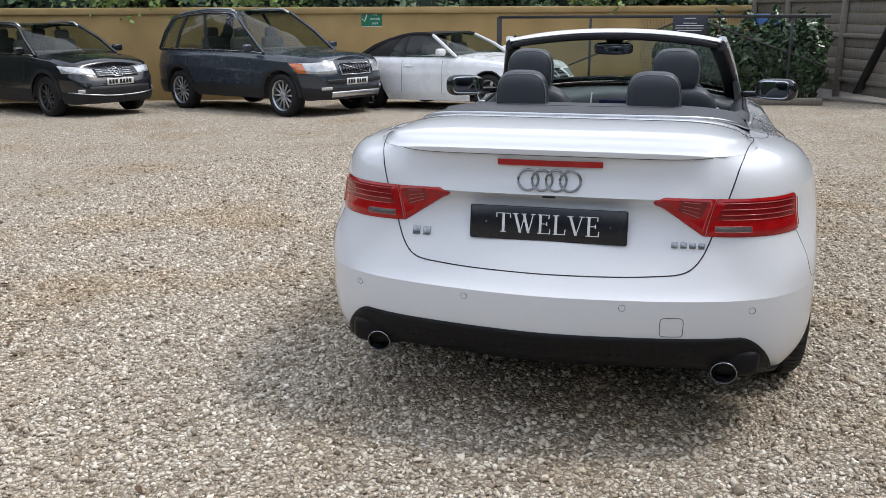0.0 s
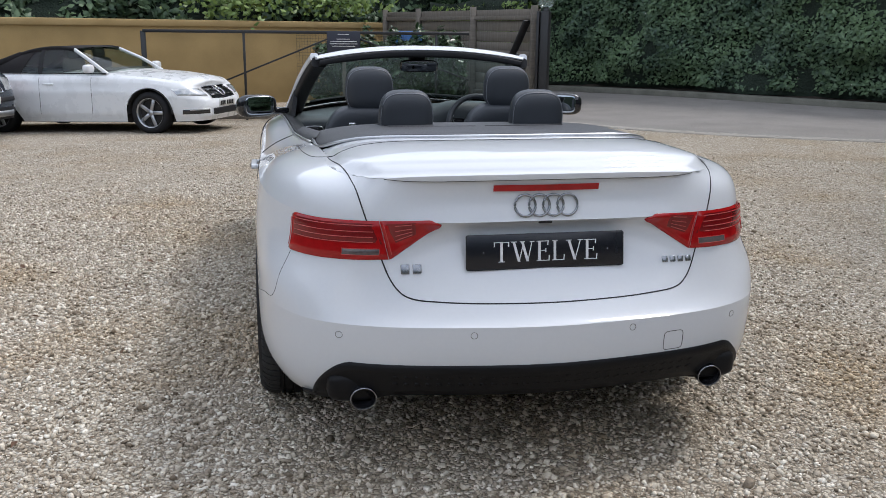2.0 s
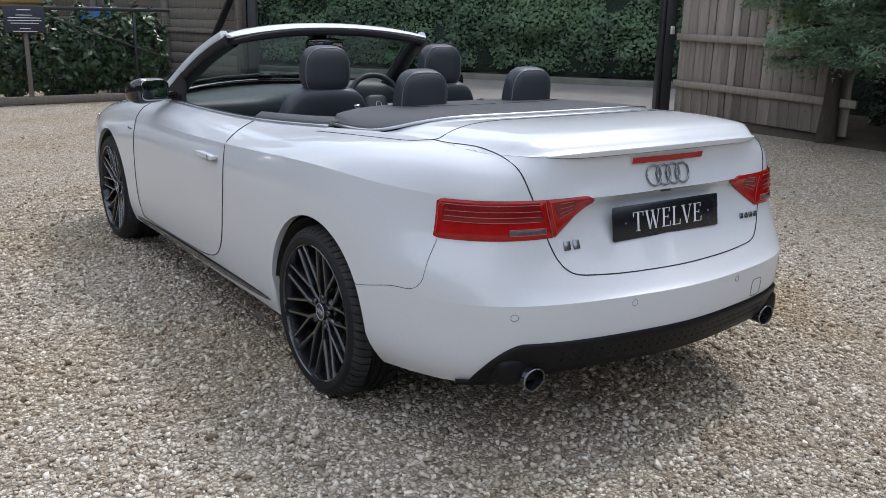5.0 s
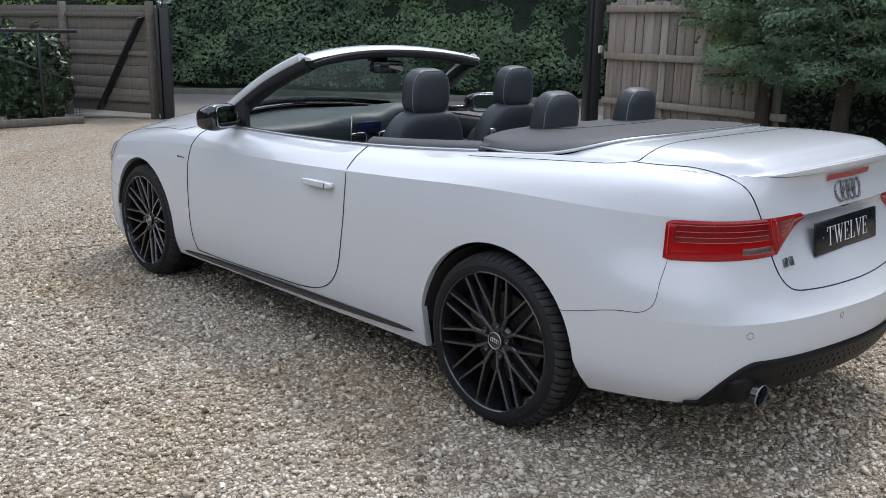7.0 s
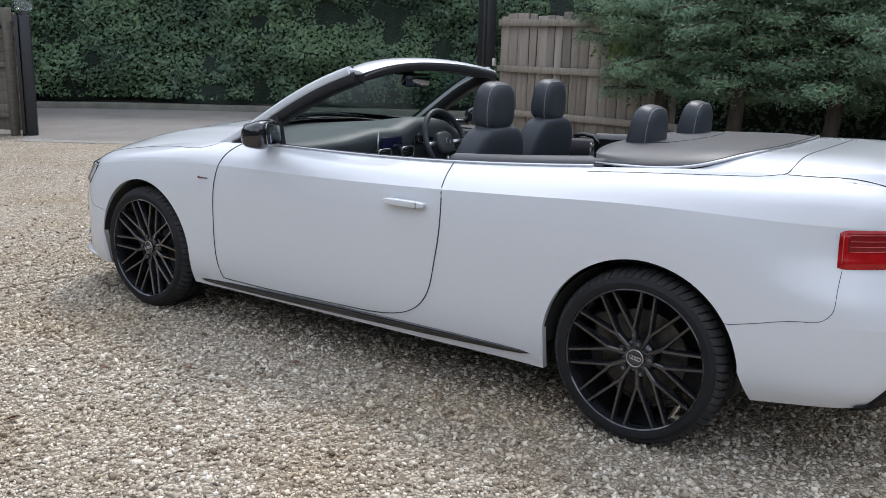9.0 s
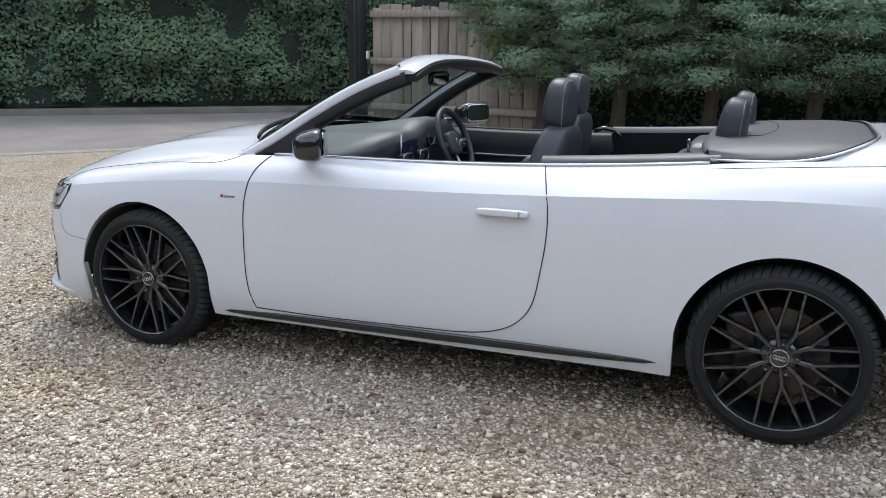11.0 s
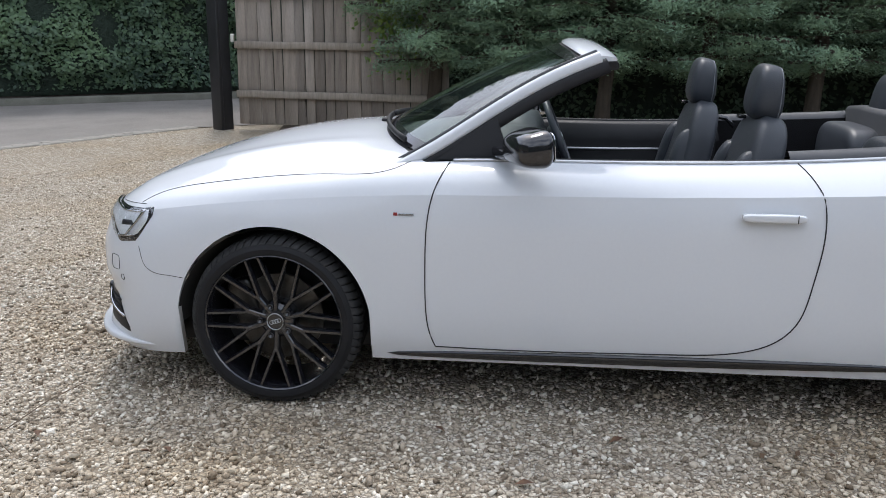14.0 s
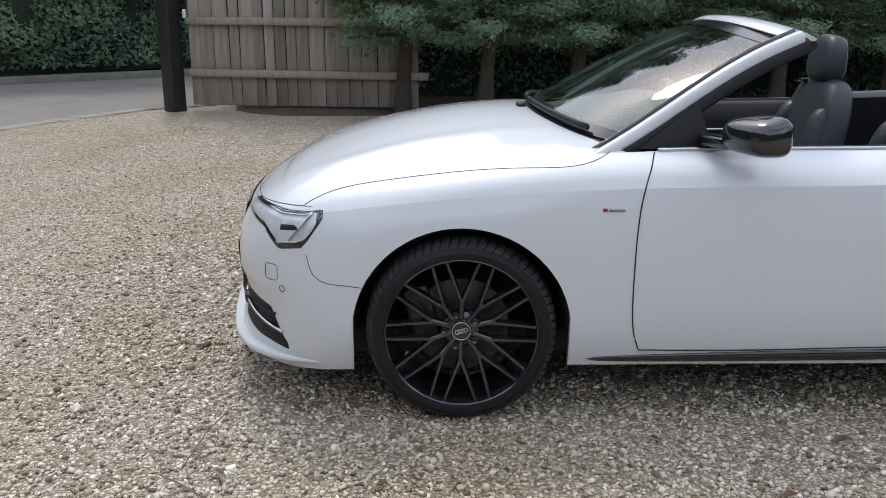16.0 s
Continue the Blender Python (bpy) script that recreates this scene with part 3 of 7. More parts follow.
# wheels
def wheel_meshes():
    tyre = bmesh.new()
    prof = [(-.120, .262), (-.124, .280), (-.119, .295), (-.104, .3055), (-.084, .314), (-.045, .318), (-.044, .3255), (-.037, .3262), (-.036, .319), (-.030, .319), (-.029, .3262), (-.004, .3262), (-.003, .3195), (.003, .3195), (.004, .3262), (.029, .3262), (.030, .319), (.036, .319), (.037, .3262), (.044, .3255), (.045, .318), (.084, .314), (.104, .3055), (.119, .295), (.1245, .283), (.1235, .279), (.1245, .275), (.120, .262), (.112, .257), (-.112, .257), (-.120, .262)]
    lathe(tyre, prof, 72)
    tread = bmesh.new()
    crown_x, crown_r = (.050, .080, .096, .106, .1125), (.3255, .3225, .3168, .3095, .3020)
    for k in range(64):
        for s, ph in ((1, 0), (-1, .45)):
            mid = 2 * math.pi * (k + ph) / 64
            rings = []
            for q, (x, r) in enumerate(zip(crown_x, crown_r)):
                half, lean = .0405, .05 * (1 - q / 4)
                rings.append([tread.verts.new((s * x, rr * math.sin(mid + a), rr * math.cos(mid + a))) for a, rr in ((lean - half, r - .010), (lean - half, r - .001), (lean - half * .85, r), (lean + half * .85, r), (lean + half, r - .001), (lean + half, r - .010))])
            for r0, r1 in zip(rings, rings[1:]):
                for e in range(5):
                    tread.faces.new((r0[e], r0[e + 1], r1[e + 1], r1[e]))
            tread.faces.new(rings[-1])
    bmesh.ops.recalc_face_normals(tread, faces=tread.faces)
    rim = bmesh.new()
    lathe(rim, [(.112, .2615), (.118, .262), (.121, .2585), (.117, .254), (.100, .250), (.060, .243), (-.09, .240), (-.118, .262)], 72)
    disc = bmesh.new()
    lathe(disc, [(.015, .06), (.018, .085), (.018, .165), (.002, .165), (.002, .06)], 48)
    spokes = bmesh.new()

    def limb(r0, a0, r1, a1, w0, w1, x0, x1):
        ring = []
        for j in range(5):
            f = j / 4
            w, x = w0 + (w1 - w0) * f, x0 + (x1 - x0) * f
            pa, pb = Vector((r0 * math.cos(a0), r0 * math.sin(a0))), Vector((r1 * math.cos(a1), r1 * math.sin(a1)))
            pc, pd = pa.lerp(pb, f), (pb - pa).normalized()
            d, o = Vector((0, -pd.y, pd.x)), Vector((x, pc.x, pc.y))
            ring.append([spokes.verts.new(o + d * e * w + Vector((dx, 0, 0))) for e, dx in ((-1.15, -.030), (-1, -.004), (-.6, 0), (.6, 0), (1, -.004), (1.15, -.030))])
        for q0, q1 in zip(ring, ring[1:]):
            for j in range(6):
                spokes.faces.new((q0[j], q0[(j + 1) % 6], q1[(j + 1) % 6], q1[j]))
        spokes.faces.new(ring[0][::-1])
        spokes.faces.new(ring[-1])

    for k in range(10):
        am = radians(36 * k)
        limb(.034, am, .118, am, .0085, .0092, .080, .092)
        for s in (-1, 1):
            limb(.108, am + s * radians(1.6), .2535, am + s * radians(12.4), .0070, .0064, .090, .110)
    bmesh.ops.recalc_face_normals(spokes, faces=spokes.faces)
    hub = bmesh.new()
    lathe(hub, [(-.02, .072), (.050, .072), (.066, .066), (.074, .056), (.080, .034), (.078, .0)], 40)
    cap = bmesh.new()
    lathe(cap, [(.070, .0335), (.088, .0335), (.091, .031), (.089, .0285)], 32)
    lathe(cap, [(.087, .0285), (.0865, 0)], 32)
    bolt = bmesh.new()
    lathe(bolt, [(.060, .0115), (.080, .0115), (.081, .010), (.076, .007), (.072, .0)], 14)
    return {n: mesh_of(b, n) for n, b in (("tyre", tyre), ("tread_block_ring", tread), ("rim", rim), ("brake_disc", disc), ("spoke_web", spokes), ("hub", hub), ("centre_cap", cap), ("bolt", bolt))}


WM = wheel_meshes()
caliper = mesh_of(puffed(.07, .10, .20, e=.35), "brake_caliper")
for yc in AXLES:
    for sgn in (-1, 1):
        w = part("wheel", WM["rim"].copy(), RIM_BLACK, car, "gloss black multi-spoke alloy wheel with low-profile tyre")
        w.matrix_world = pose(sgn * 0.797, yc, 0.325, 0, 0, 0 if sgn > 0 else 180) @ pose(0, 0, 0, 17 if yc else -9)
        w.data.set_sharp_from_angle(angle=radians(35))
        for nm, m in (("tyre", RUBBER), ("tread_block_ring", RUBBER_WORN), ("spoke_web", RIM_BLACK), ("hub", RIM_BLACK), ("brake_disc", STEEL), ("centre_cap", BLACK_GLOSS)):
            o = part(nm, WM[nm].copy(), m, w)
            if nm == "tread_block_ring":
                o["kind"] = "stuff"
            o.data.set_sharp_from_angle(angle=radians(35))
        for k in range(5):
            o = part("bolt", WM["bolt"], RIM_BLACK, w)
            o.matrix_local = pose(.010, .058 * math.cos(2 * math.pi * k / 5 + .314), .058 * math.sin(2 * math.pi * k / 5 + .314))
            tube("bolt_rim", [(.0805, .0105 * math.cos(q_), .0105 * math.sin(q_)) for q_ in np.linspace(0, 2 * math.pi, 12, endpoint=False)], .0014, STEEL, o, closed=True, sides=4)
        tube("cap_ring", [(.090, .031 * math.cos(a), .031 * math.sin(a)) for a in np.linspace(0, 2 * math.pi, 24, endpoint=False)], .0020, SATIN, w, closed=True, sides=5)
        c = part("brake_caliper", caliper.copy(), STEEL, w)
        c.matrix_local = Matrix.Rotation(radians(-17 if yc else 9), 4, "X") @ pose(-.005, .135 if yc * sgn > 0 or (yc == 0 and sgn > 0) else -.135, .04, 15)
        for j in range(4):
            ringpts = [(.0895, -.0150 + .010 * j + .0072 * math.cos(a), .0072 * math.sin(a)) for a in np.linspace(0, 2 * math.pi, 14, endpoint=False)]
            tube("badge_ring", ringpts, .0009, WHITE_INK, w, closed=True, sides=5)

# lower trim: rocker blades, diffuser, exhausts
for sgn in (1, -1):
    n = 48
    pts = []
    for i in range(n + 1):
        y = 2.33 - (2.33 - .42) * i / n
        f = math.sin(math.pi * i / n) ** .35
        zc_ = .226 + .026 * (i / n)
        pts.append([from_side(y, zc_ + dz * f, sgn, o * f + .001) for dz, o in ((.020, .000), (.018, .007), (.004, .011), (-.013, .012), (-.017, .000))])
    me = grid_mesh("rocker_blade", [[tuple(v) for v in q] for q in pts])
    part("rocker_blade", me, BLACK_GLOSS, car, "gloss black rocker blade")
dif_u = np.linspace(0, u_of_x(.80), 44)
u_turn = u_of_x(.63)
dif_rows = []
for u in dif_u:
    f = max(0, (u - u_turn) / (dif_u[-1] - u_turn))
    top = 0.430 - 0.20 * f ** 1.6
    low = float(np.interp(u, TAB_U, TAB[:, 0, 2]))
    dif_rows.append([surf(u, max(low, zz), o) for zz, o in ((top, .001), (top - .006, .010), (top - .03, .007), (low + .02, .007), (low, .012), (low - .01, -.02))])
half = np.array(dif_rows)
part("rear_diffuser", grid_mesh("rear_diffuser", np.concatenate((half[:0:-1] * mir, half))), DIFFUSER_BLACK, car, "black textured diffuser with a mesh band")
for i in range(30):
    x = -.49 + .98 * i / 29
    for zz in (.362, .388):
        ob = part("mesh_cell", one_box(.018, .004, .010, 0, 0, 0), DIFFUSER_BLACK, car)
        ob.location = (x, surf(u_of_x(abs(x)), zz, .004)[1], zz)
for sgn in (1, -1):
    bm = bmesh.new()
    lathe(bm, [(.12, .038), (-.040, .038), (-.044, .0355), (-.040, .034), (.10, .032), (.10, 0)], 32)
    e = part("exhaust_pipe", bm, BLACK_GLOSS, car, "black round exhaust tailpipe")
    e.matrix_world = pose(sgn * .588, -.838, .310, 0, -4, 90) @ Matrix.Diagonal((1, 1.1, 1, 1))
    bm = bmesh.new()
    lathe(bm, [(-.040, .0385), (-.0455, .0368), (-.040, .0345)], 32)
    r = part("rim", bm, GREY_INK, e, "bright rim")
    part("exhaust_shroud", puffed(.20, .12, .10, (sgn * .60, -.80, .335), .5), DIFFUSER_BLACK, car)

# number-plate panel, rings, letter badges, high brake lamp, sensors, towing cover
y0 = (from_rear(0.25, .75).y + from_rear(0.25, .71).y) / 2 - .012
plate = part("show_plate", one_box(.52, .008, .112, 0, 0, 0, .006), PLATE_BLACK, car, "black show plate with white serif word")
plate.matrix_world = pose(0, y0, .761, -8)


def letter(ch):
    """A serif capital of height 1 from thick and thin strokes: (x0, z0, x1, z1, width) and its advance."""
    th, tn, sf = .135, .05, .035
    strokes = {
        "T": ([(.40, 0, .40, 1, th), (.02, .975, .78, .975, sf, 1), (.04, 1, .04, .76, .05), (.76, 1, .76, .76, .05), (.24, .015, .56, .015, sf, 1)], .82),
        "W": ([(.12, 1, .40, 0, th), (.40, 0, .64, .98, tn), (.56, 1, .84, 0, th), (.84, 0, 1.06, .98, tn), (-.02, .98, .28, .98, sf, 1), (.44, .98, .70, .98, sf, 1), (.94, .98, 1.18, .98, sf, 1)], 1.20),
        "E": ([(.17, 0, .17, 1, th), (.03, .98, .62, .98, sf, 1), (.03, .02, .66, .02, sf, 1), (.17, .52, .50, .52, sf, 1), (.62, 1, .60, .78, .05), (.66, 0, .68, .26, .055), (.50, .62, .50, .42, .04)], .73),
        "L": ([(.17, 0, .17, 1, th), (.03, .98, .33, .98, sf, 1), (.03, .02, .62, .02, sf, 1), (.63, 0, .66, .28, .055)], .70),
        "V": ([(.12, 1, .44, 0, th), (.44, 0, .72, .98, tn), (-.03, .98, .28, .98, sf, 1), (.58, .98, .86, .98, sf, 1)], .84)}
    bm = bmesh.new()
    for st_ in strokes[ch][0]:
        x0, z0, x1, z1, w = st_[:5]
        q = [(x0, z0 - w / 2), (x1, z1 - w / 2), (x1, z1 + w / 2), (x0, z0 + w / 2)] if len(st_) > 5 else [(x0 - w / 2, z0), (x0 + w / 2, z0), (x1 + w / 2, z1), (x1 - w / 2, z1)]
        lo = [bm.verts.new((x, 0, z)) for x, z in q]
        hi = [bm.verts.new((x, -.012, z)) for x, z in q]
        bm.faces.new(hi)
        for k_ in range(4):
            bm.faces.new((lo[k_], lo[(k_ + 1) % 4], hi[(k_ + 1) % 4], hi[k_]))
    bmesh.ops.recalc_face_normals(bm, faces=bm.faces)
    return bm, strokes[ch][1]


word, size_, gap_ = "TWELVE", .064, .07
adv = [letter(ch) for ch in word]
total_w = sum(a_ for _, a_ in adv) + gap_ * (len(word) - 1)
xx = -total_w / 2
for bm_, a_ in adv:
    o = part("letter", bm_, WHITE_INK, plate, smooth=False)
    o.matrix_local = Matrix.Translation((xx * size_, -.0042, -.5 * size_)) @ Matrix.Diagonal((size_, size_ * .6, size_, 1))
    xx += a_ + gap_
for sx in (-.205, .205):
    bm = bmesh.new()
    lathe(bm, [(0, .0035), (.002, .0035), (.003, 0)], 10, "Z")
    o = part("screw", bm, GREY_INK, plate)
    o.matrix_local = pose(sx, -.004, 0, 90)
for j in range(4):
    cx = -.069 + .046 * j
    pts = [from_rear(cx + .0335 * math.cos(a), .905 + .0335 * math.sin(a), .004) for a in np.linspace(0, 2 * math.pi, 28, endpoint=False)]
    tube("badge_ring", pts, .0042, GREY_INK, car, closed=True, label="chrome ring badge")
for x0, z0, w, nb in ((-.47, .715, .075, 2), (.395, .715, .11, 4)):
    for j in range(nb):
        bw = w / nb * .72
        bm = one_box(bw, .004, .020 if nb == 4 else .030, 0, 0, 0, .002)
        o = part("letter_badge", bm, GREY_INK, car)
        x = x0 + w / nb * (j + .5)
        p = from_rear(x, z0, .003)
        o.matrix_world = look(p, from_rear(x, z0, -1), 0) @ pose(0, 0, 0, 90)
pts = [[from_rear(x, z, .007) for z in (.952, .955, .970, .973)] for x in np.linspace(-.172, .172, 26)]
part("high_brake_lamp", grid_mesh("high_brake_lamp", [[tuple(v) for v in q] for q in pts]), RED, car, "slim red brake lamp")
for x, z in ((-.66, .518), (-.255, .53), (.26, .53), (.66, .518)):
    pts = [from_rear(x + .0105 * math.cos(a), z + .0105 * math.sin(a), .0004) for a in np.linspace(0, 2 * math.pi, 18, endpoint=False)]
    tube("parking_sensor", pts, .0009, GREY_INK, car, closed=True, sides=5)
sq = [(.415 + .036 * math.copysign(abs(math.cos(a)) ** .35, math.cos(a)), .468 + .032 * math.copysign(abs(math.sin(a)) ** .35, math.sin(a))) for a in np.linspace(0, 2 * math.pi, 40, endpoint=False)]
tube("towing_eye_cover", [from_rear(x, z, .0003) for x, z in sq], .0011, SEAM, car, closed=True, sides=5)
part("camera_pod", one_box(.045, .012, .014, 0, from_rear(0, .85).y - .002, .853, .004), BLACK_MATT, car)

# tail lamps: each wraps from the boot lid round the corner
u_in, u_lo, u_out = u_of_x(.355), u_of_x(.52), u_of_y(-.632)


def lamp_grid(u0, u1, top, bottom, out, sgn, nu=26, nz=9, rim=-.004, slant=(0.0, 0.0)):
    """A lens on the shell between two places along the girth; slant: how far its ends lean over their height."""
    rows = []
    for i in range(nu + 1):
        col = []
        for j in range(nz + 1):
            f = j / nz
            a, b = u0 + slant[0] * (f - .5), u1 + slant[1] * (f - .5)
            u = a + (b - a) * i / nu
            zt, zb = top(u), bottom(u)
            edge = min(i, nu - i, j, nz - j) == 0
            col.append(surf(u, zb + (zt - zb) * f, rim if edge else out, sgn))
        rows.append(col)
    return np.array(rows)


def tail_top(u):
    return np.interp(u, (u_in, u_in + .035, u_out - .02, u_out), (.853, .867, .862, .852))


def tail_bot(u):
    return np.interp(u, (u_in, u_in + .02, u_lo, u_out - .02, u_out), (.849, .838, .746, .738, .744))


for sgn in (1, -1):
    u_gap = u_of_x(.542)
    zc = lambda u, f: tail_bot(u) + (tail_top(u) - tail_bot(u)) * f
    for u0, u1, nm, sl in ((u_in, u_gap - .0009, "inner_lens", (0, .034)), (u_gap + .0009, u_out, "outer_lens", (.034, 0))):
        g = lamp_grid(u0, u1, tail_top, tail_bot, .009, sgn, slant=sl, rim=.002)
        lens = part("tail_lamp", grid_mesh(nm, g if sgn > 0 else g[:, ::-1]), RED, car, "red tail lamp wrapping round the corner")
        skirt = lamp_grid(u0 - .001, u1 + .001, lambda u: tail_top(u) + .002, lambda u: tail_bot(u) - .002, .001, sgn, slant=sl, rim=-.006)
        part("lamp_seal", grid_mesh("lamp_seal", skirt if sgn > 0 else skirt[:, ::-1]), SEAM, lens)
        ua, ub = u0 + (.085 if nm == "inner_lens" else .022), u1 - .022
        lo_, hi_ = (.34, .93) if nm == "inner_lens" else (.40, .93)
        g2 = lamp_grid(ua, ub, lambda u: zc(u, hi_), lambda u: zc(u, lo_), .0102, sgn, 18, 4, rim=.0085, slant=sl)
        part("dark_chamber", grid_mesh("dark_chamber", g2 if sgn > 0 else g2[:, ::-1]), RED_DARK, lens)
        for f in (.88, .72, .58, .45):
            tube("light_guide", [surf(u, zc(u, f), .0108, sgn) for u in np.linspace(ua + .014, ub - .014, 14)], .0013, RED_LINE, lens, sides=5)
        tube("light_guide", [surf((u1 if nm == "inner_lens" else u1) - .012 + sl[1] * (f - .5), zc(u1 - .012, f), .0106, sgn) for f in np.linspace(.12, .9, 8)], .0016, RED_LINE, lens, sides=5)
        if nm == "outer_lens":
            um = u0 + .34 * (u1 - u0)
            g3 = lamp_grid(u0 + .014, um, lambda u: zc(u, .28), lambda u: zc(u, .12), .0110, sgn, 8, 3, rim=.0092)
            tube("lens_frame", [g3[a_, b_] for a_, b_ in [(i_, 0) for i_ in range(9)] + [(8, j_) for j_ in range(1, 4)] + [(i_, 3) for i_ in range(7, -1, -1)] + [(0, j_) for j_ in (2, 1)]], .0012, RED_LINE, lens, closed=True, sides=5)
            part("reversing_lens", grid_mesh("reversing_lens", g3 if sgn > 0 else g3[:, ::-1]), LAMP_CLEAR, lens)


# ---- convertible: screen, cabin, mirrors, lamps at the nose ----
def ease(pts, n):
    return [tuple(p) for p in along(pts, n)]


# windscreen
base_pts = np.array([(k * .700, 2.215 + .235 * (1 - k**2) ** .75, .938 + .052 * (1 - k**2)) for k in np.linspace(-1, 1, 31)])
head_pts = np.array([(k * .570, 1.635 + .105 * (1 - k**2), 1.268 + .058 * (1 - k**2)) for k in np.linspace(-1, 1, 31)])
t = np.linspace(0, 1, 16)[:, None, None]
screen_pts = base_pts[None] * (1 - t) + head_pts[None] * t
screen_pts[:, :, 2] += .022 * np.sin(math.pi * t[:, :, 0])
screen_pts[:, :, 1] += .012 * np.sin(math.pi * t[:, :, 0])
ws = part("windscreen", grid_mesh("windscreen", screen_pts), GLASS, car, "sloping clear windscreen with a dark border")
ws.visible_shadow = False
band = screen_pts.copy()
for nm, sl in (("screen_border", np.s_[14:, :]), ("screen_border", np.s_[:2, :])):
    q = band[sl] + np.array((0, .001, .0015))
    part(nm, grid_mesh(nm, q), BLACK_GLOSS, ws)
for sgn in (1, -1):
    path = ease([(sgn * .790, 2.420, .835), (sgn * .735, 2.20, .949), (sgn * .680, 1.94, 1.112), (sgn * .628, 1.72, 1.231), (sgn * .600, 1.59, 1.283)], 18)
    pil = sweep("windscreen_pillar", path, rounded(.048, .044, .016), PAINT, car, side=(1, 0, 0))
    inner = [(x - sgn * .024, y - .026, z - .030) for x, y, z in path]
    sweep("pillar_lining", inner, rounded(.084, .056, .02), BLACK_MATT, car, side=(1, 0, 0))
    tube("pillar_trim", [(x - sgn * .030, y + .012, z + .020) for x, y, z in path], .008, BLACK_GLOSS, car)
# header rail
hp = [(k * .602, 1.585 + .085 * (1 - k**2), 1.275 + .054 * (1 - abs(k) ** 2.2)) for k in np.linspace(-1, 1, 33)]
sec = [(a, b) for a, b in ((.056, .000), (.046, .011), (.025, .017), (-.02, .018), (-.065, .010), (-.088, -.004), (-.080, -.012), (0, -.010), (.046, -.010))]
rail_scale = [1 - .30 * abs(k) ** 5 for k in np.linspace(-1, 1, 33)]
sweep("header_rail", hp, [(-a, b) for a, b in sec], PAINT, car, "white windscreen header rail", side=(0, -1, 0), scale=rail_scale)
sweep("header_lining", [(x * .975, y - .012, z - .026) for x, y, z in hp], rounded(.16, .040, .012), BLACK_MATT, car, side=(0, -1, 0), scale=rail_scale)
bm = puffed(.225, .030, .070, e=.5)
rv = part("rear_view_mirror", bm, BLACK_GLOSS, car, "dark rear-view mirror")
rv.matrix_world = pose(0.0, 1.66, 1.232, 8)
g = part("mirror_glass", one_box(.205, .003, .052, 0, -.0155, 0, .002), MIRROR, rv)
bar_pts = [(0, 1.70, 1.30), (0, 1.70, 1.26), (0, 1.675, 1.235)]
tube("mirror_stem", bar_pts, .012, BLACK_MATT, car)
part("sensor_housing", puffed(.10, .09, .06, (0, 1.74, 1.285), .5), BLACK_MATT, car)

# scuttle and wipers
cw = [(k * .69, 2.235 + .235 * (1 - k**2) ** .75, .930 + .052 * (1 - k**2)) for k in np.linspace(-1, 1, 33)]
me = grid_mesh("scuttle", [[(x, y - .03, z + .006), (x * 1.01, y + .03, z - .008), (x * 1.02, y + .08, z - .03)] for x, y, z in cw])
part("scuttle", me, BLACK_MATT, car)
for x0, x1 in ((-.60, -.02), (.02, .58)):
    pts = []
    for i in range(12):
        k = x0 + (x1 - x0) * i / 11
        q = k / .7
        pts.append((k, 2.205 + .235 * (1 - q**2) ** .75 + .012, .962 + .052 * (1 - q**2)))
    wp = tube("wiper", pts, .009, BLACK_MATT, car, "black wiper", flat=1.4)
    part("wiper_pivot", puffed(.05, .04, .03, (x1 if x0 < 0 else x0, pts[-1][1] + .03 if x0 < 0 else pts[0][1] + .03, .985), .7), BLACK_MATT, car)

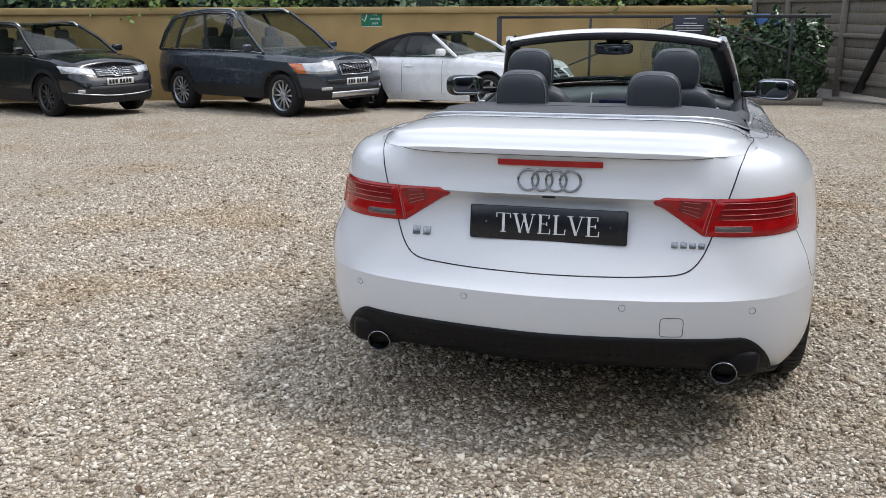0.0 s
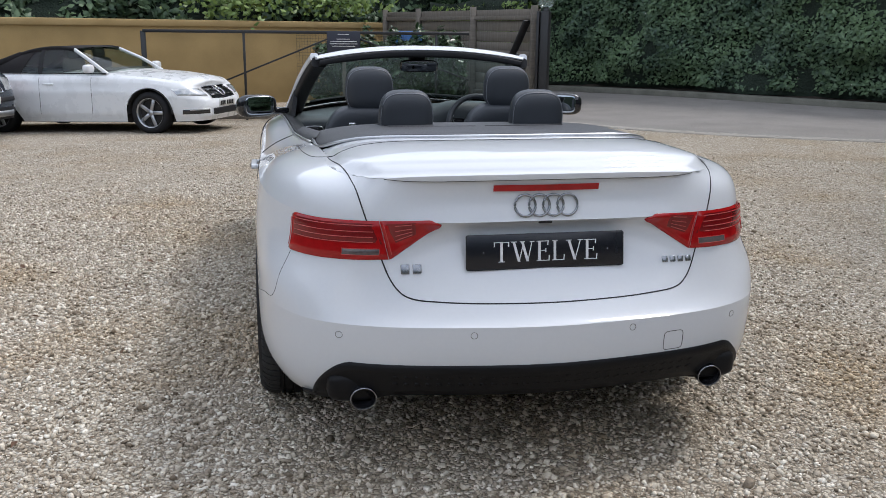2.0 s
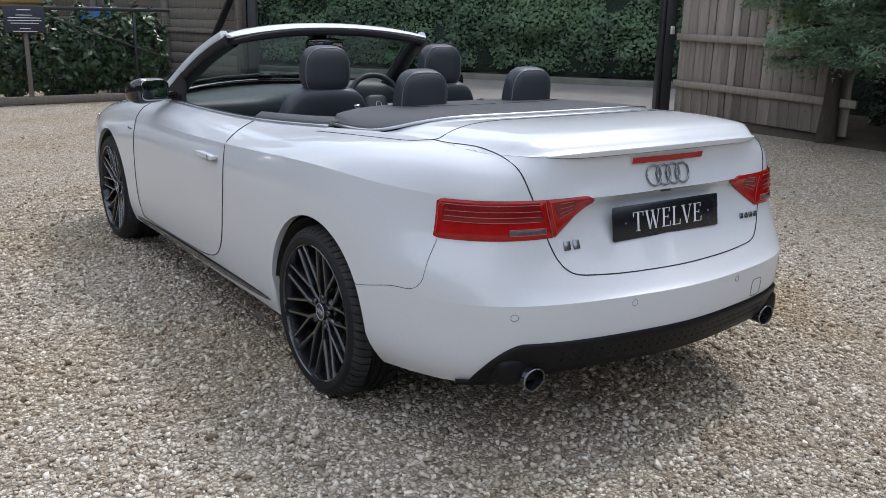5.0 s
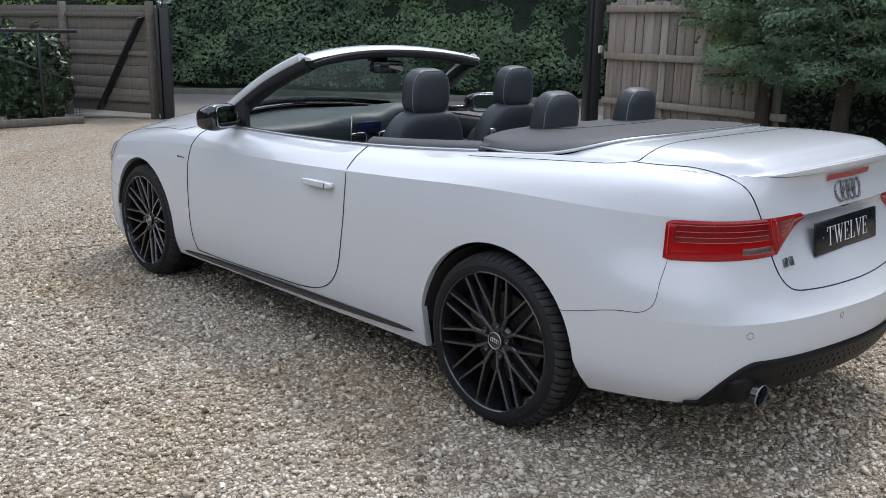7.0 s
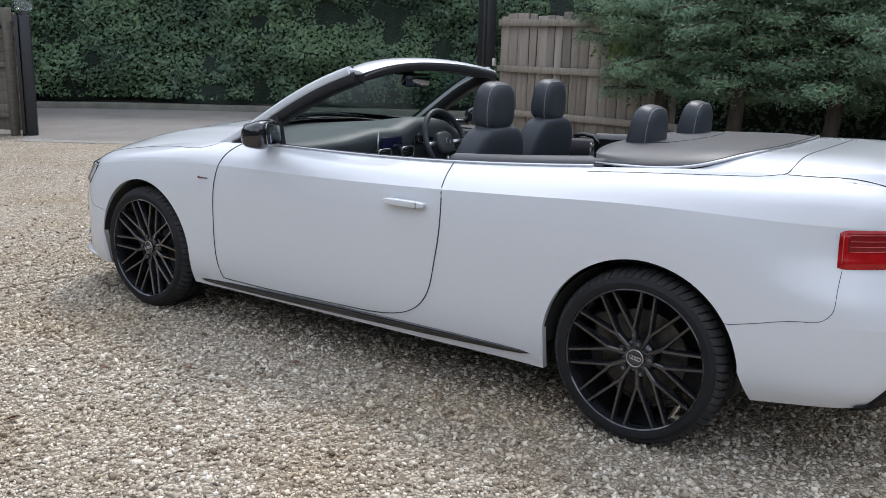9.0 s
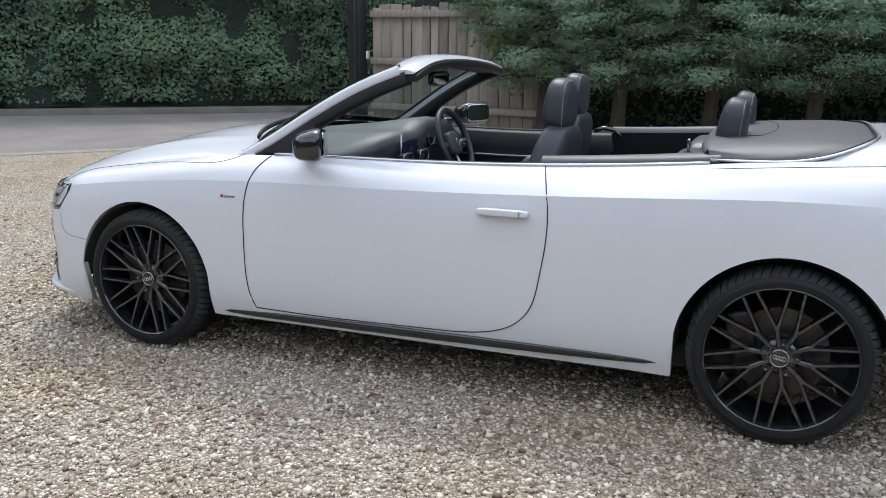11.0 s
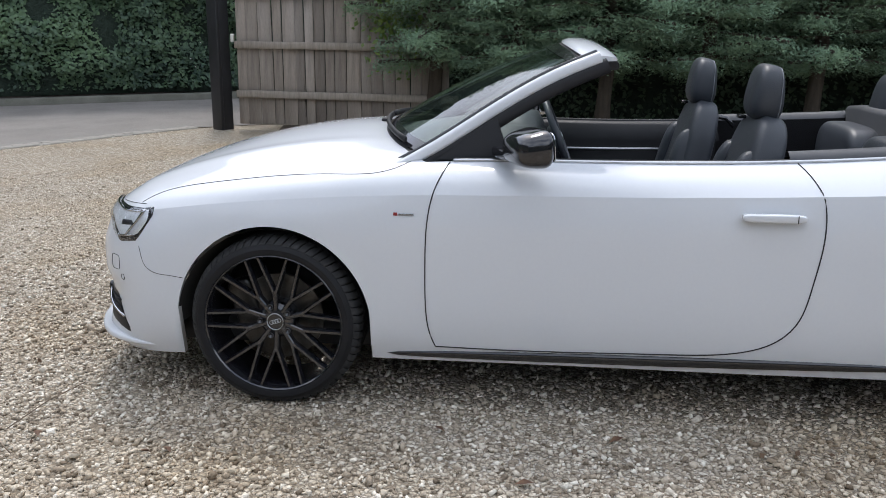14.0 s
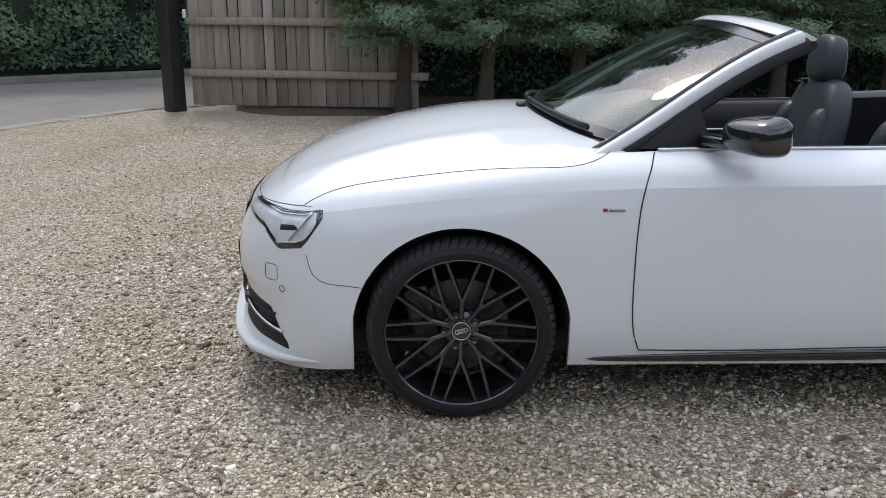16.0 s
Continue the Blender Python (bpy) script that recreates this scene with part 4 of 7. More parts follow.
# door tops: bright strip, rubber, inner panels
for sgn in (1, -1):
    line = [np.array(p) * (sgn, 1, 1) for p in edge_line(u_of_y(.30), u_of_y(2.10), 50)]
    tube("waist_strip", [tuple(p + (0, 0, .004)) for p in line], .0065, SATIN, car, "satin bright waist strip")
    tube("waist_seal", [tuple(p + (-sgn * .016, 0, .002)) for p in line], .010, BLACK_MATT, car)
    q = []
    for p in line:
        x, y, z = p
        q.append([(x - sgn * .008, y, z - .004), (x - sgn * .045, y, z + .004), (x - sgn * .085, y, z - .010), (x - sgn * .10, y, z - .09), (x - sgn * .09, y, z - .18), (x - sgn * .115, y, z - .26), (x - sgn * .10, y, .30)])
    part("door_lining", grid_mesh("door_lining", [[tuple(v) for v in r] for r in q]), BLACK_MATT, car, "black padded door lining")
    part("armrest", puffed(.07, .62, .07, (sgn * .64, 1.38, .70), .35), DASH, car)
    tube("door_trim", [(sgn * .655, y, .80 + .01 * math.sin(y * 3)) for y in np.linspace(1.0, 2.0, 16)], .007, SATIN, car)
    hnd = part("inner_handle", puffed(.02, .11, .022, (sgn * .652, 1.78, .835), .5), SATIN, car)
    # side arm of the roof cover, from the cover to the door
    q, arm_in = [], []
    for i in range(24):
        y = .265 + (.93 - .265) * i / 23
        e = edge_line(u_of_y(y), u_of_y(y) + .001, 2)[0]
        w = np.interp(y, (.265, .38, .50, .93), (.10, .125, .11, .07))
        q.append([(sgn * (e[0] - .006), y, e[2] + .004), (sgn * (e[0] - .012), y, e[2] + .018), (sgn * (e[0] - .030), y, e[2] + .029), (sgn * (e[0] - w * .6), y, e[2] + .036), (sgn * (e[0] - w), y, e[2] + .030), (sgn * (e[0] - w - .012), y, e[2] + .008)])
        arm_in.append([(sgn * (e[0] - w - .012), y, e[2] + .008), (sgn * (e[0] - w - .03), y, e[2] - .10), (sgn * (e[0] - w - .02), y, e[2] - .40)])
    part("roof_cover_arm", grid_mesh("roof_cover_arm", q), TONNEAU, car, "grey leathery side panel of the roof cover")
    part("side_lining", grid_mesh("side_lining", arm_in), CARPET, car, "black rear side lining")
    tube("cover_gap", [(sgn * (.545 + .014 * i), .330 - .004 * i, 1.000 - .0012 * i) for i in range(10)], .003, SEAM, car)

# tonneau cover behind the rear seats
rows = []
for f in np.linspace(0, 1, 15):
    row = []
    for a_ in turn_a:
        x, y, z = cover_edge(a_)
        xi, yi = x * (1 - .04 * abs(x / COVER_A) ** 4), .345 - .030 * abs(x / COVER_A) ** 6
        row.append((x + (xi - x) * f, y + (yi - y) * f, z + .010 * min(1, f * 6) + (1.034 - .026 * abs(x / COVER_A) ** 4 - z) * f ** 1.3))
    rows.append(row)
rows.append([(x, y + .012, z - .02) for x, y, z in rows[-1]])
rows.append([(x, y + .012, z - .16) for x, y, z in rows[-2]])
part("roof_cover", grid_mesh("roof_cover", rows), TONNEAU, car, "dark grey roof cover behind the rear seats")
tube("cover_strip", [(x, y, z + .004) for x, y, z in (cover_edge(a_, .006) for a_ in turn_a)], .0065, SATIN, car, "satin bright strip round the cover")
tube("cover_seal", [(x, y, z + .006) for x, y, z in (cover_edge(a_, -.006) for a_ in turn_a)], .005, BLACK_MATT, car)
for s in (-1, 1):
    tube("cover_line", [(s * .42, .33, 1.036), (s * .40, .26, 1.046), (s * .37, .14, 1.051), (s * .20, .10, 1.053), (s * .02, .09, 1.054)], .002, SEAM, car)

# tub, floor, bulkheads
part("cabin_floor", one_box(1.40, 2.1, .04, 0, 1.25, .33, .01), CARPET, car)
part("rear_bulkhead", one_box(1.36, .04, .62, 0, .12, .66, .01), CARPET, car)
part("front_bulkhead", one_box(1.40, .04, .55, 0, 2.28, .60, .01), CARPET, car)
part("centre_tunnel", one_box(.26, 1.55, .28, 0, 1.35, .47, .05, seg=3), DASH, car)
part("gear_selector", puffed(.05, .07, .10, (0, 1.62, .66), .5), LEATHER, car)

# dashboard
rows = []
for k in np.linspace(-1, 1, 41):
    x = k * .70
    hood_up = .085 * math.exp(-((x - .36) / .22) ** 4) + .045 * math.exp(-(x / .20) ** 2)
    yb = 1.86 + .03 * (1 - k**2) - .09 / (1 + math.exp(-(x + .12) / .05))
    rows.append([(x, 2.235 + .20 * (1 - k**2), .915 + .045 * (1 - k**2)), (x, 2.10 + .06 * (1 - k**2), .925 + .6 * hood_up), (x, yb + .12, .925 + hood_up), (x, yb + .03, .915 + hood_up), (x, yb + .005, .885 + hood_up * .8), (x, yb + .035, .84 + hood_up * .4), (x, yb + .05, .76), (x, yb + .12, .60), (x, yb + .25, .45)])
part("dashboard", grid_mesh("dashboard", rows), DASH_TOP, car, "dark soft dashboard with raised instrument hood")
part("display", one_box(.170, .012, .066, 0, 1.812, .893, .004), SCREEN, car, "dark navigation display")
part("instrument_panel", one_box(.30, .012, .095, .36, 1.822, .915, .006), BLACK_GLOSS, car)
for x in (-.60, -.10, .10, .60):
    v = part("air_vent", puffed(.11, .03, .055, (x, 1.878 if x < -.3 else 1.795, .842), .4), BLACK_MATT, car)
    tube("vent_frame", [(x + .055 * math.copysign(abs(math.cos(a)) ** .5, math.cos(a)), 1.860 if x < -.3 else 1.777, .842 + .028 * math.copysign(abs(math.sin(a)) ** .5, math.sin(a))) for a in np.linspace(0, 2 * math.pi, 20, endpoint=False)], .003, SATIN, v, closed=True)
    for z in (-.012, .002, .016):
        part("vent_slat", one_box(.095, .02, .003, x, 1.866 if x < -.3 else 1.783, .842 + z), BLACK_GLOSS, v)
tube("dash_trim", [(x, 1.868 + .03 * (1 - (x / .7) ** 2) - .008, .80) for x in np.linspace(-.66, .22, 20)], .006, SATIN, car)
for x in (.28, .44):
    tube("dial_ring", [(x + .045 * math.cos(a), 1.812, .915 + .040 * math.sin(a)) for a in np.linspace(0, 2 * math.pi, 22, endpoint=False)], .003, SATIN, car, closed=True)
tube("stack_trim", [(-.13, 1.800, .965), (-.135, 1.80, .87), (-.12, 1.815, .78)], .004, SATIN, car)
# steering wheel
sw = thing("steering_wheel", "", "")
sw.parent = car
del_m = pose(.375, 1.715, .880, 68)
sw.matrix_local = del_m
tube("wheel_rim", [(.183 * math.cos(a), .183 * math.sin(a), 0) for a in np.linspace(0, 2 * math.pi, 40, endpoint=False)], .0165, LEATHER, sw, closed=True, sides=10)
part("hub_pad", puffed(.15, .13, .06, (0, 0, -.015), .6), DASH, sw)
for a in (0, 180, 270):
    c, s_ = math.cos(radians(a)), math.sin(radians(a))
    tube("wheel_spoke", [(.05 * c, .05 * s_, -.02), (.12 * c, .12 * s_, -.012), (.175 * c, .175 * s_, 0)], .014, SATIN, sw, flat=.5)
tube("badge_ring", [(.018 * math.cos(a), .018 * math.sin(a), .018) for a in np.linspace(0, 2 * math.pi, 16, endpoint=False)], .002, SATIN, sw, closed=True)


# seats
def head_shape(w, h):
    def f(p):
        k = (p.z / h) + .5
        return Vector((p.x * (1.0 - .22 * max(0, k - .45) ** 1.5), p.y * (1.05 - .35 * max(0, k - .3)) + .018 * k, p.z))
    return f


def head_seam(sx, sy, sz, e, at=-.30):
    """The piped seam that runs over a headrest, near its rear face."""
    f, shape = (lambda v: math.copysign(abs(v) ** e, v)), head_shape(sx, sz)
    c = (1 - (2 * abs(at)) ** (2 / e)) ** (e / 2) * 1.004
    return [shape(Vector((sx / 2 * f(math.cos(a)) * c, sy * at, sz / 2 * f(math.sin(a)) * c))) for a in np.linspace(-.9, math.pi + .9, 44)]


def front_seat(x, y):
    s = new("front_seat")
    s.parent = car
    s["label"] = "black leather sports seat with grey piping"
    s.location = (x, y, 0)
    lean = Matrix.Rotation(radians(14), 4, "X")
    part("seat_cushion", puffed(.50, .54, .17, (0, .30, .50), .38), LEATHER, s)
    for q in (-1, 1):
        part("seat_bolster", puffed(.11, .50, .20, (q * .215, .31, .53), .45), LEATHER, s)

    def shape(p):
        k = p.z / .66 + .5
        return Vector((p.x * (1 - .34 * max(0, k - .55) ** 1.3 * 1.6), p.y * (1.1 - .35 * k), p.z))
    b = part("backrest", puffed(.50, .17, .66, (0, 0, 0), .42, shape=shape, nv=24), LEATHER, s)
    b.matrix_local = pose(0, .02, .745, 13)
    for q in (-1, 1):
        o = part("back_bolster", puffed(.105, .15, .50, (0, 0, 0), .55), LEATHER, s)
        o.matrix_local = pose(q * .195, .065, .70, 13, q * -7, 0)
        tube("piping", [(q * (.150 + .055 * (1 - f)), .125 - .13 * f + .03 * math.sin(math.pi * f), .52 + .46 * f) for f in np.linspace(0, 1, 16)], .004, STITCH, s)
    tube("piping", [(.205 * math.cos(a), -.028 + .03 * math.sin(a), .96 + .085 * math.sin(a)) for a in np.linspace(.05, math.pi - .05, 20)], .004, STITCH, s)
    o = part("release_tab", one_box(.05, .03, .014, .11, .02, 1.048, .004), BLACK_GLOSS, s)
    h = part("headrest", puffed(.240, .120, .212, (0, 0, 0), .58, shape=head_shape(.240, .212), nu=36, nv=22), LEATHER, s)
    h.matrix_local = pose(0, -.045, 1.148, 10)
    tube("piping", head_seam(.240, .120, .212, .58), .0022, STITCH, h, sides=5)
    for q in (-.05, .05):
        tube("headrest_post", [(q, -.04, 1.03), (q, -.045, 1.08)], .007, CHROME, s)
    return s


front_seat(-.365, .985)
front_seat(.365, 1.10)
for x in (-.285, .285):
    part("rear_seat_back", puffed(.55, .17, .56, (x * 1.07, .405, .690), .40), LEATHER, car)
    part("rear_seat_cushion", puffed(.54, .46, .16, (x * 1.07, .58, .50), .40), LEATHER, car)
    h = part("rear_headrest", puffed(.232, .118, .22, (0, 0, 0), .58, shape=head_shape(.232, .22), nu=36, nv=22), LEATHER, car, "black leather rear headrest with piping")
    h.matrix_local = pose(x, .245, 1.078, 12)
    tube("piping", head_seam(.232, .118, .22, .58), .0022, STITCH, h, sides=5)
for x in (-.50,):
    b = part("belt_buckle", one_box(.028, .010, .050, x, .40, 1.015, .003), CHROME, car, "bright seat-belt tongue")
    part("buckle_slot", one_box(.014, .012, .020, x, .40, 1.018, .002), BLACK_MATT, b)
    tube("belt_strap", [(x, .40, .99), (x - .05, .42, .95), (x - .06, .50, .80)], .016, BLACK_MATT, car, flat=.15)
tube("grab_loop", [(.55, 1.00, .955), (.575, .96, .970), (.58, .90, .96), (.57, .86, .92)], .012, BLACK_GLOSS, car)

# door mirrors
for sgn in (1, -1):
    def mshape(p):
        k = p.x * sgn / .245 + .5
        b_ = p.y / .130 + .5
        return Vector((p.x * (1.06 - .22 * b_), p.y, p.z * (.90 + .12 * k) * (1.08 - .36 * b_) - .012 * b_))
    m = part("door_mirror", puffed(.245, .130, .140, (0, 0, 0), .60, shape=mshape), BLACK_GLOSS, car, "gloss black door mirror")
    m.matrix_world = pose(sgn * .938, 1.838, 1.000, 0, 0, sgn * -25)
    g = part("mirror_glass", puffed(.172, .008, .104, (0, 0, 0), .38), MIRROR, m)
    g.matrix_local = Matrix.Translation((0, -.0645, 0)) @ Matrix.Rotation(radians(-4), 4, "X")
    part("mirror_foot", puffed(.17, .060, .040, (-sgn * .135, .020, -.040), .5), BLACK_GLOSS, m)
    part("indicator", one_box(.11, .008, .008, sgn * .01, .056, -.012, .003), SATIN, m)
    tri = [(sgn * .752, 2.16, .925), (sgn * .720, 1.90, .922), (sgn * .695, 1.955, 1.075)]
    bm = bmesh.new()
    vs_ = [bm.verts.new(Vector(p) + Vector((sgn * o, 0, 0))) for o in (.014, -.012) for p in tri]
    bm.faces.new(vs_[:3]), bm.faces.new(vs_[3:])
    for a_, b_ in ((0, 1), (1, 2), (2, 0)):
        bm.faces.new((vs_[a_], vs_[b_], vs_[b_ + 3], vs_[a_ + 3]))
    bmesh.ops.recalc_face_normals(bm, faces=bm.faces)
    part("mirror_triangle", bm, BLACK_MATT, car, smooth=False)
    # outer handle with its recess
    h = part("door_handle", puffed(.030, .205, .028, (0, 0, 0), .45), PAINT, car, "white door handle")
    p = from_side(1.015, .774, sgn)
    h.matrix_world = pose(p.x + sgn * .024, 1.015, .776, 0, 0, 0)
    for dy in (-.082, .085):
        part("handle_foot", one_box(.03, .03, .02, -sgn * .014, dy, 0, .006), PAINT, h)
    tube("handle_gap", [(sgn * .008 * 0 + sgn * .0155, -.072, z) for z in np.linspace(-.013, .013, 6)], .0015, SEAM, h)
    # flank badge, as plain shapes
    p = from_side(2.262, .752, sgn, .002)
    b = part("flank_badge", one_box(.004, .014, .011, 0, 0, 0, .001), RED_INK, car)
    b.location = p + Vector((0, .028, 0))
    part("badge_bar", one_box(.004, .054, .007, 0, -.038, -.001, .001), GREY_INK, b)

# headlamps
u_ha, u_hb = u_of_y(3.185), u_of_x(.3)
pl = lambda y: u_of_y(y)
sel = (dense_u > CH[13])
u_front = lambda x: float(np.interp(-x, -dense_p[sel, 0], dense_u[sel]))
U0, U1, U2, U3 = u_of_y(3.205), u_of_y(3.285), u_of_y(3.375), u_front(.53)
hl_top = lambda u: np.interp(u, (U0, U0 + .02, U3), (.730, .736, .716))
hl_bot = lambda u: np.interp(u, (U0, U1, U2, U2 + .10, U3), (.728, .606, .590, .650, .682))
CLEAR = glass("headlamp_glass", (.95, .96, .97), 0.0, (5.0, .45, .04))
LAMP_SILVER = mat("headlamp_silver", (.80, .81, .83), .24, (.62, .63, .65), scale=18, metal=.25)
for sgn in (1, -1):
    gg = lamp_grid(U0, U3, lambda u: hl_top(u) + .004, lambda u: hl_bot(u) - .004, .002, sgn, 30, 10)
    base = part("headlamp", grid_mesh("headlamp", gg if sgn > 0 else gg[:, ::-1]), BLACK_GLOSS, car, "clear headlamp with black surround")
    zz = lambda u, f: hl_bot(u) + (hl_top(u) - hl_bot(u)) * f
    g2 = lamp_grid(U0 + .022, U3 - .02, lambda u: zz(u, .93), lambda u: zz(u, .12), .0075, sgn, 18, 6)
    part("reflector", grid_mesh("reflector", g2 if sgn > 0 else g2[:, ::-1]), LAMP_SILVER, base)
    um = (U0 + U3) / 2 - .01
    o = part("projector", puffed(.042, .042, .042, surf(um, zz(um, .60), -.020, sgn), .8), BLACK_GLOSS, base)
    g4 = lamp_grid(U0 + .10, U0 + .20, lambda u: zz(u, .66), lambda u: zz(u, .42), .0085, sgn, 8, 4, slant=(.05, .0))
    part("lamp_chamber", grid_mesh("lamp_chamber", g4 if sgn > 0 else g4[:, ::-1]), BLACK_MATT, base)
    tube("light_guide", [surf(u, zz(u, .84), .010, sgn) for u in np.linspace(U0 + .05, U3 - .05, 16)], .004, CHROME, base)
    tube("light_guide", [surf(U0 + .05 + .085 * f, zz(U0 + .05 + .085 * f, .84 - .62 * f), .010, sgn) for f in np.linspace(0, 1, 10)], .005, CHROME, base)
    tube("light_guide", [surf(u, zz(u, .20), .010, sgn) for u in np.linspace(U0 + .10, U2 + .01, 12)], .004, CHROME, base)
    g3 = lamp_grid(U0, U3, lambda u: hl_top(u) - .001, lambda u: hl_bot(u) + .001, .013, sgn, 30, 10)
    ln = part("lens", grid_mesh("lens", g3 if sgn > 0 else g3[:, ::-1]), CLEAR, base)
    ln.visible_shadow = False
    # side intake with bright blade, over the white lip
    V0, V1 = u_of_y(3.335), u_front(.55)
    in_top = lambda u: np.interp(u, (V0, V0 + .10, V1), (.245, .385, .405))
    in_bot = lambda u: np.interp(u, (V0, V1), (.235, .285))
    g5 = lamp_grid(V0, V1, in_top, in_bot, -.0005, sgn, 18, 6)
    it = part("side_intake", grid_mesh("side_intake", g5 + np.array((0, .004, 0)) if sgn > 0 else g5[:, ::-1] + np.array((0, .004, 0))), BLACK_MATT, car, "black side intake with a bright blade")
    tube("intake_blade", [surf(u, .300 + .06 * (u - V0) / (V1 - V0), .012, sgn) for u in np.linspace(V0 + .03, V1, 14)], .006, CHROME, it)
    for z in (.33, .36):
        tube("intake_slat", [surf(u, z, .006, sgn) for u in np.linspace(V0 + .07, V1, 12)], .004, BLACK_MATT, it)
    part("fog_lamp", puffed(.05, .04, .05, surf(V1 - .05, .35, .002, sgn), .8), BLACK_GLOSS, it)
    lip_u = np.linspace(u_of_y(3.20), CH[-1], 40)
    lip_f = [min(1, .12 + (u - lip_u[0]) / .30) for u in lip_u]
    lipl = [surf(u, .196 + .018 * f, .006 * f - .010 * (1 - f), sgn) for u, f in zip(lip_u, lip_f)]
    sweep("front_lip", lipl, rounded(.05, .030, .012), PAINT, car, side=(sgn * .5, .86, 0), scale=lip_f)
    wsq = [(u_of_y(3.40) + .030 * math.copysign(abs(math.cos(a)) ** .4, math.cos(a)), .512 + .028 * math.copysign(abs(math.sin(a)) ** .4, math.sin(a))) for a in np.linspace(0, 2 * math.pi, 32, endpoint=False)]
    tube("washer_cover", [surf(u, z, .0004, sgn) for u, z in wsq], .0011, SEAM, car, closed=True, sides=5)
    tube("parking_sensor", [surf(u_of_y(3.36) + .011 * math.cos(a), .46 + .011 * math.sin(a), .0005, sgn) for a in np.linspace(0, 2 * math.pi, 16, endpoint=False)], .0012, SEAM, car, closed=True, sides=5)
    gr = []
    for u in np.linspace(u_front(.42), CH[-1], 14):
        gr.append([surf(u, z, o, sgn) for z, o in ((.675, .004), (.66, .010), (.50, .010), (.30, .010), (.28, .004))])
    gr = np.array(gr)
    part("grille", grid_mesh("grille", gr if sgn > 0 else gr[:, ::-1]), BLACK_GLOSS, car, "gloss black front grille")


# ---- the yard ----
GRAVEL_EDGE = [(3.4, 12.4), (4.8, 10.3), (5.6, 8.6), (6.6, 7.5), (8.3, 6.3)]


def ground_z(x, y):
    """The yard is level round the car and falls away gently behind it."""
    g = np.interp(x, (-1, 4, 8), (1.0, .45, 0.0))
    far = np.interp(y, (3, 5, 10, 14, 60), (0, -.02, -.15, -.25, -.25)) * g
    return far + np.interp(x, (-6, -3), (-.09, 0)) * np.interp(y, (2, 8), (0, 1))


def sheet(name, x0, x1, y0, y1, nx, ny, material, dz=0.0, label="", category="", keep=None):
    xs, ys = np.linspace(x0, x1, nx), np.linspace(y0, y1, ny)
    verts = [(x, y, float(ground_z(x, y)) + dz) for y in ys for x in xs]
    faces = []
    for j in range(ny - 1):
        for i in range(nx - 1):
            if keep and not keep((xs[i] + xs[i + 1]) / 2, (ys[j] + ys[j + 1]) / 2):
                continue
            a = j * nx + i
            faces.append((a, a + 1, a + nx + 1, a + nx))
    me = bpy.data.meshes.new(name)
    me.from_pydata(verts, [], faces)
    ob = part(name, me, material)
    return tagged(ob, label, category, kind="structure")


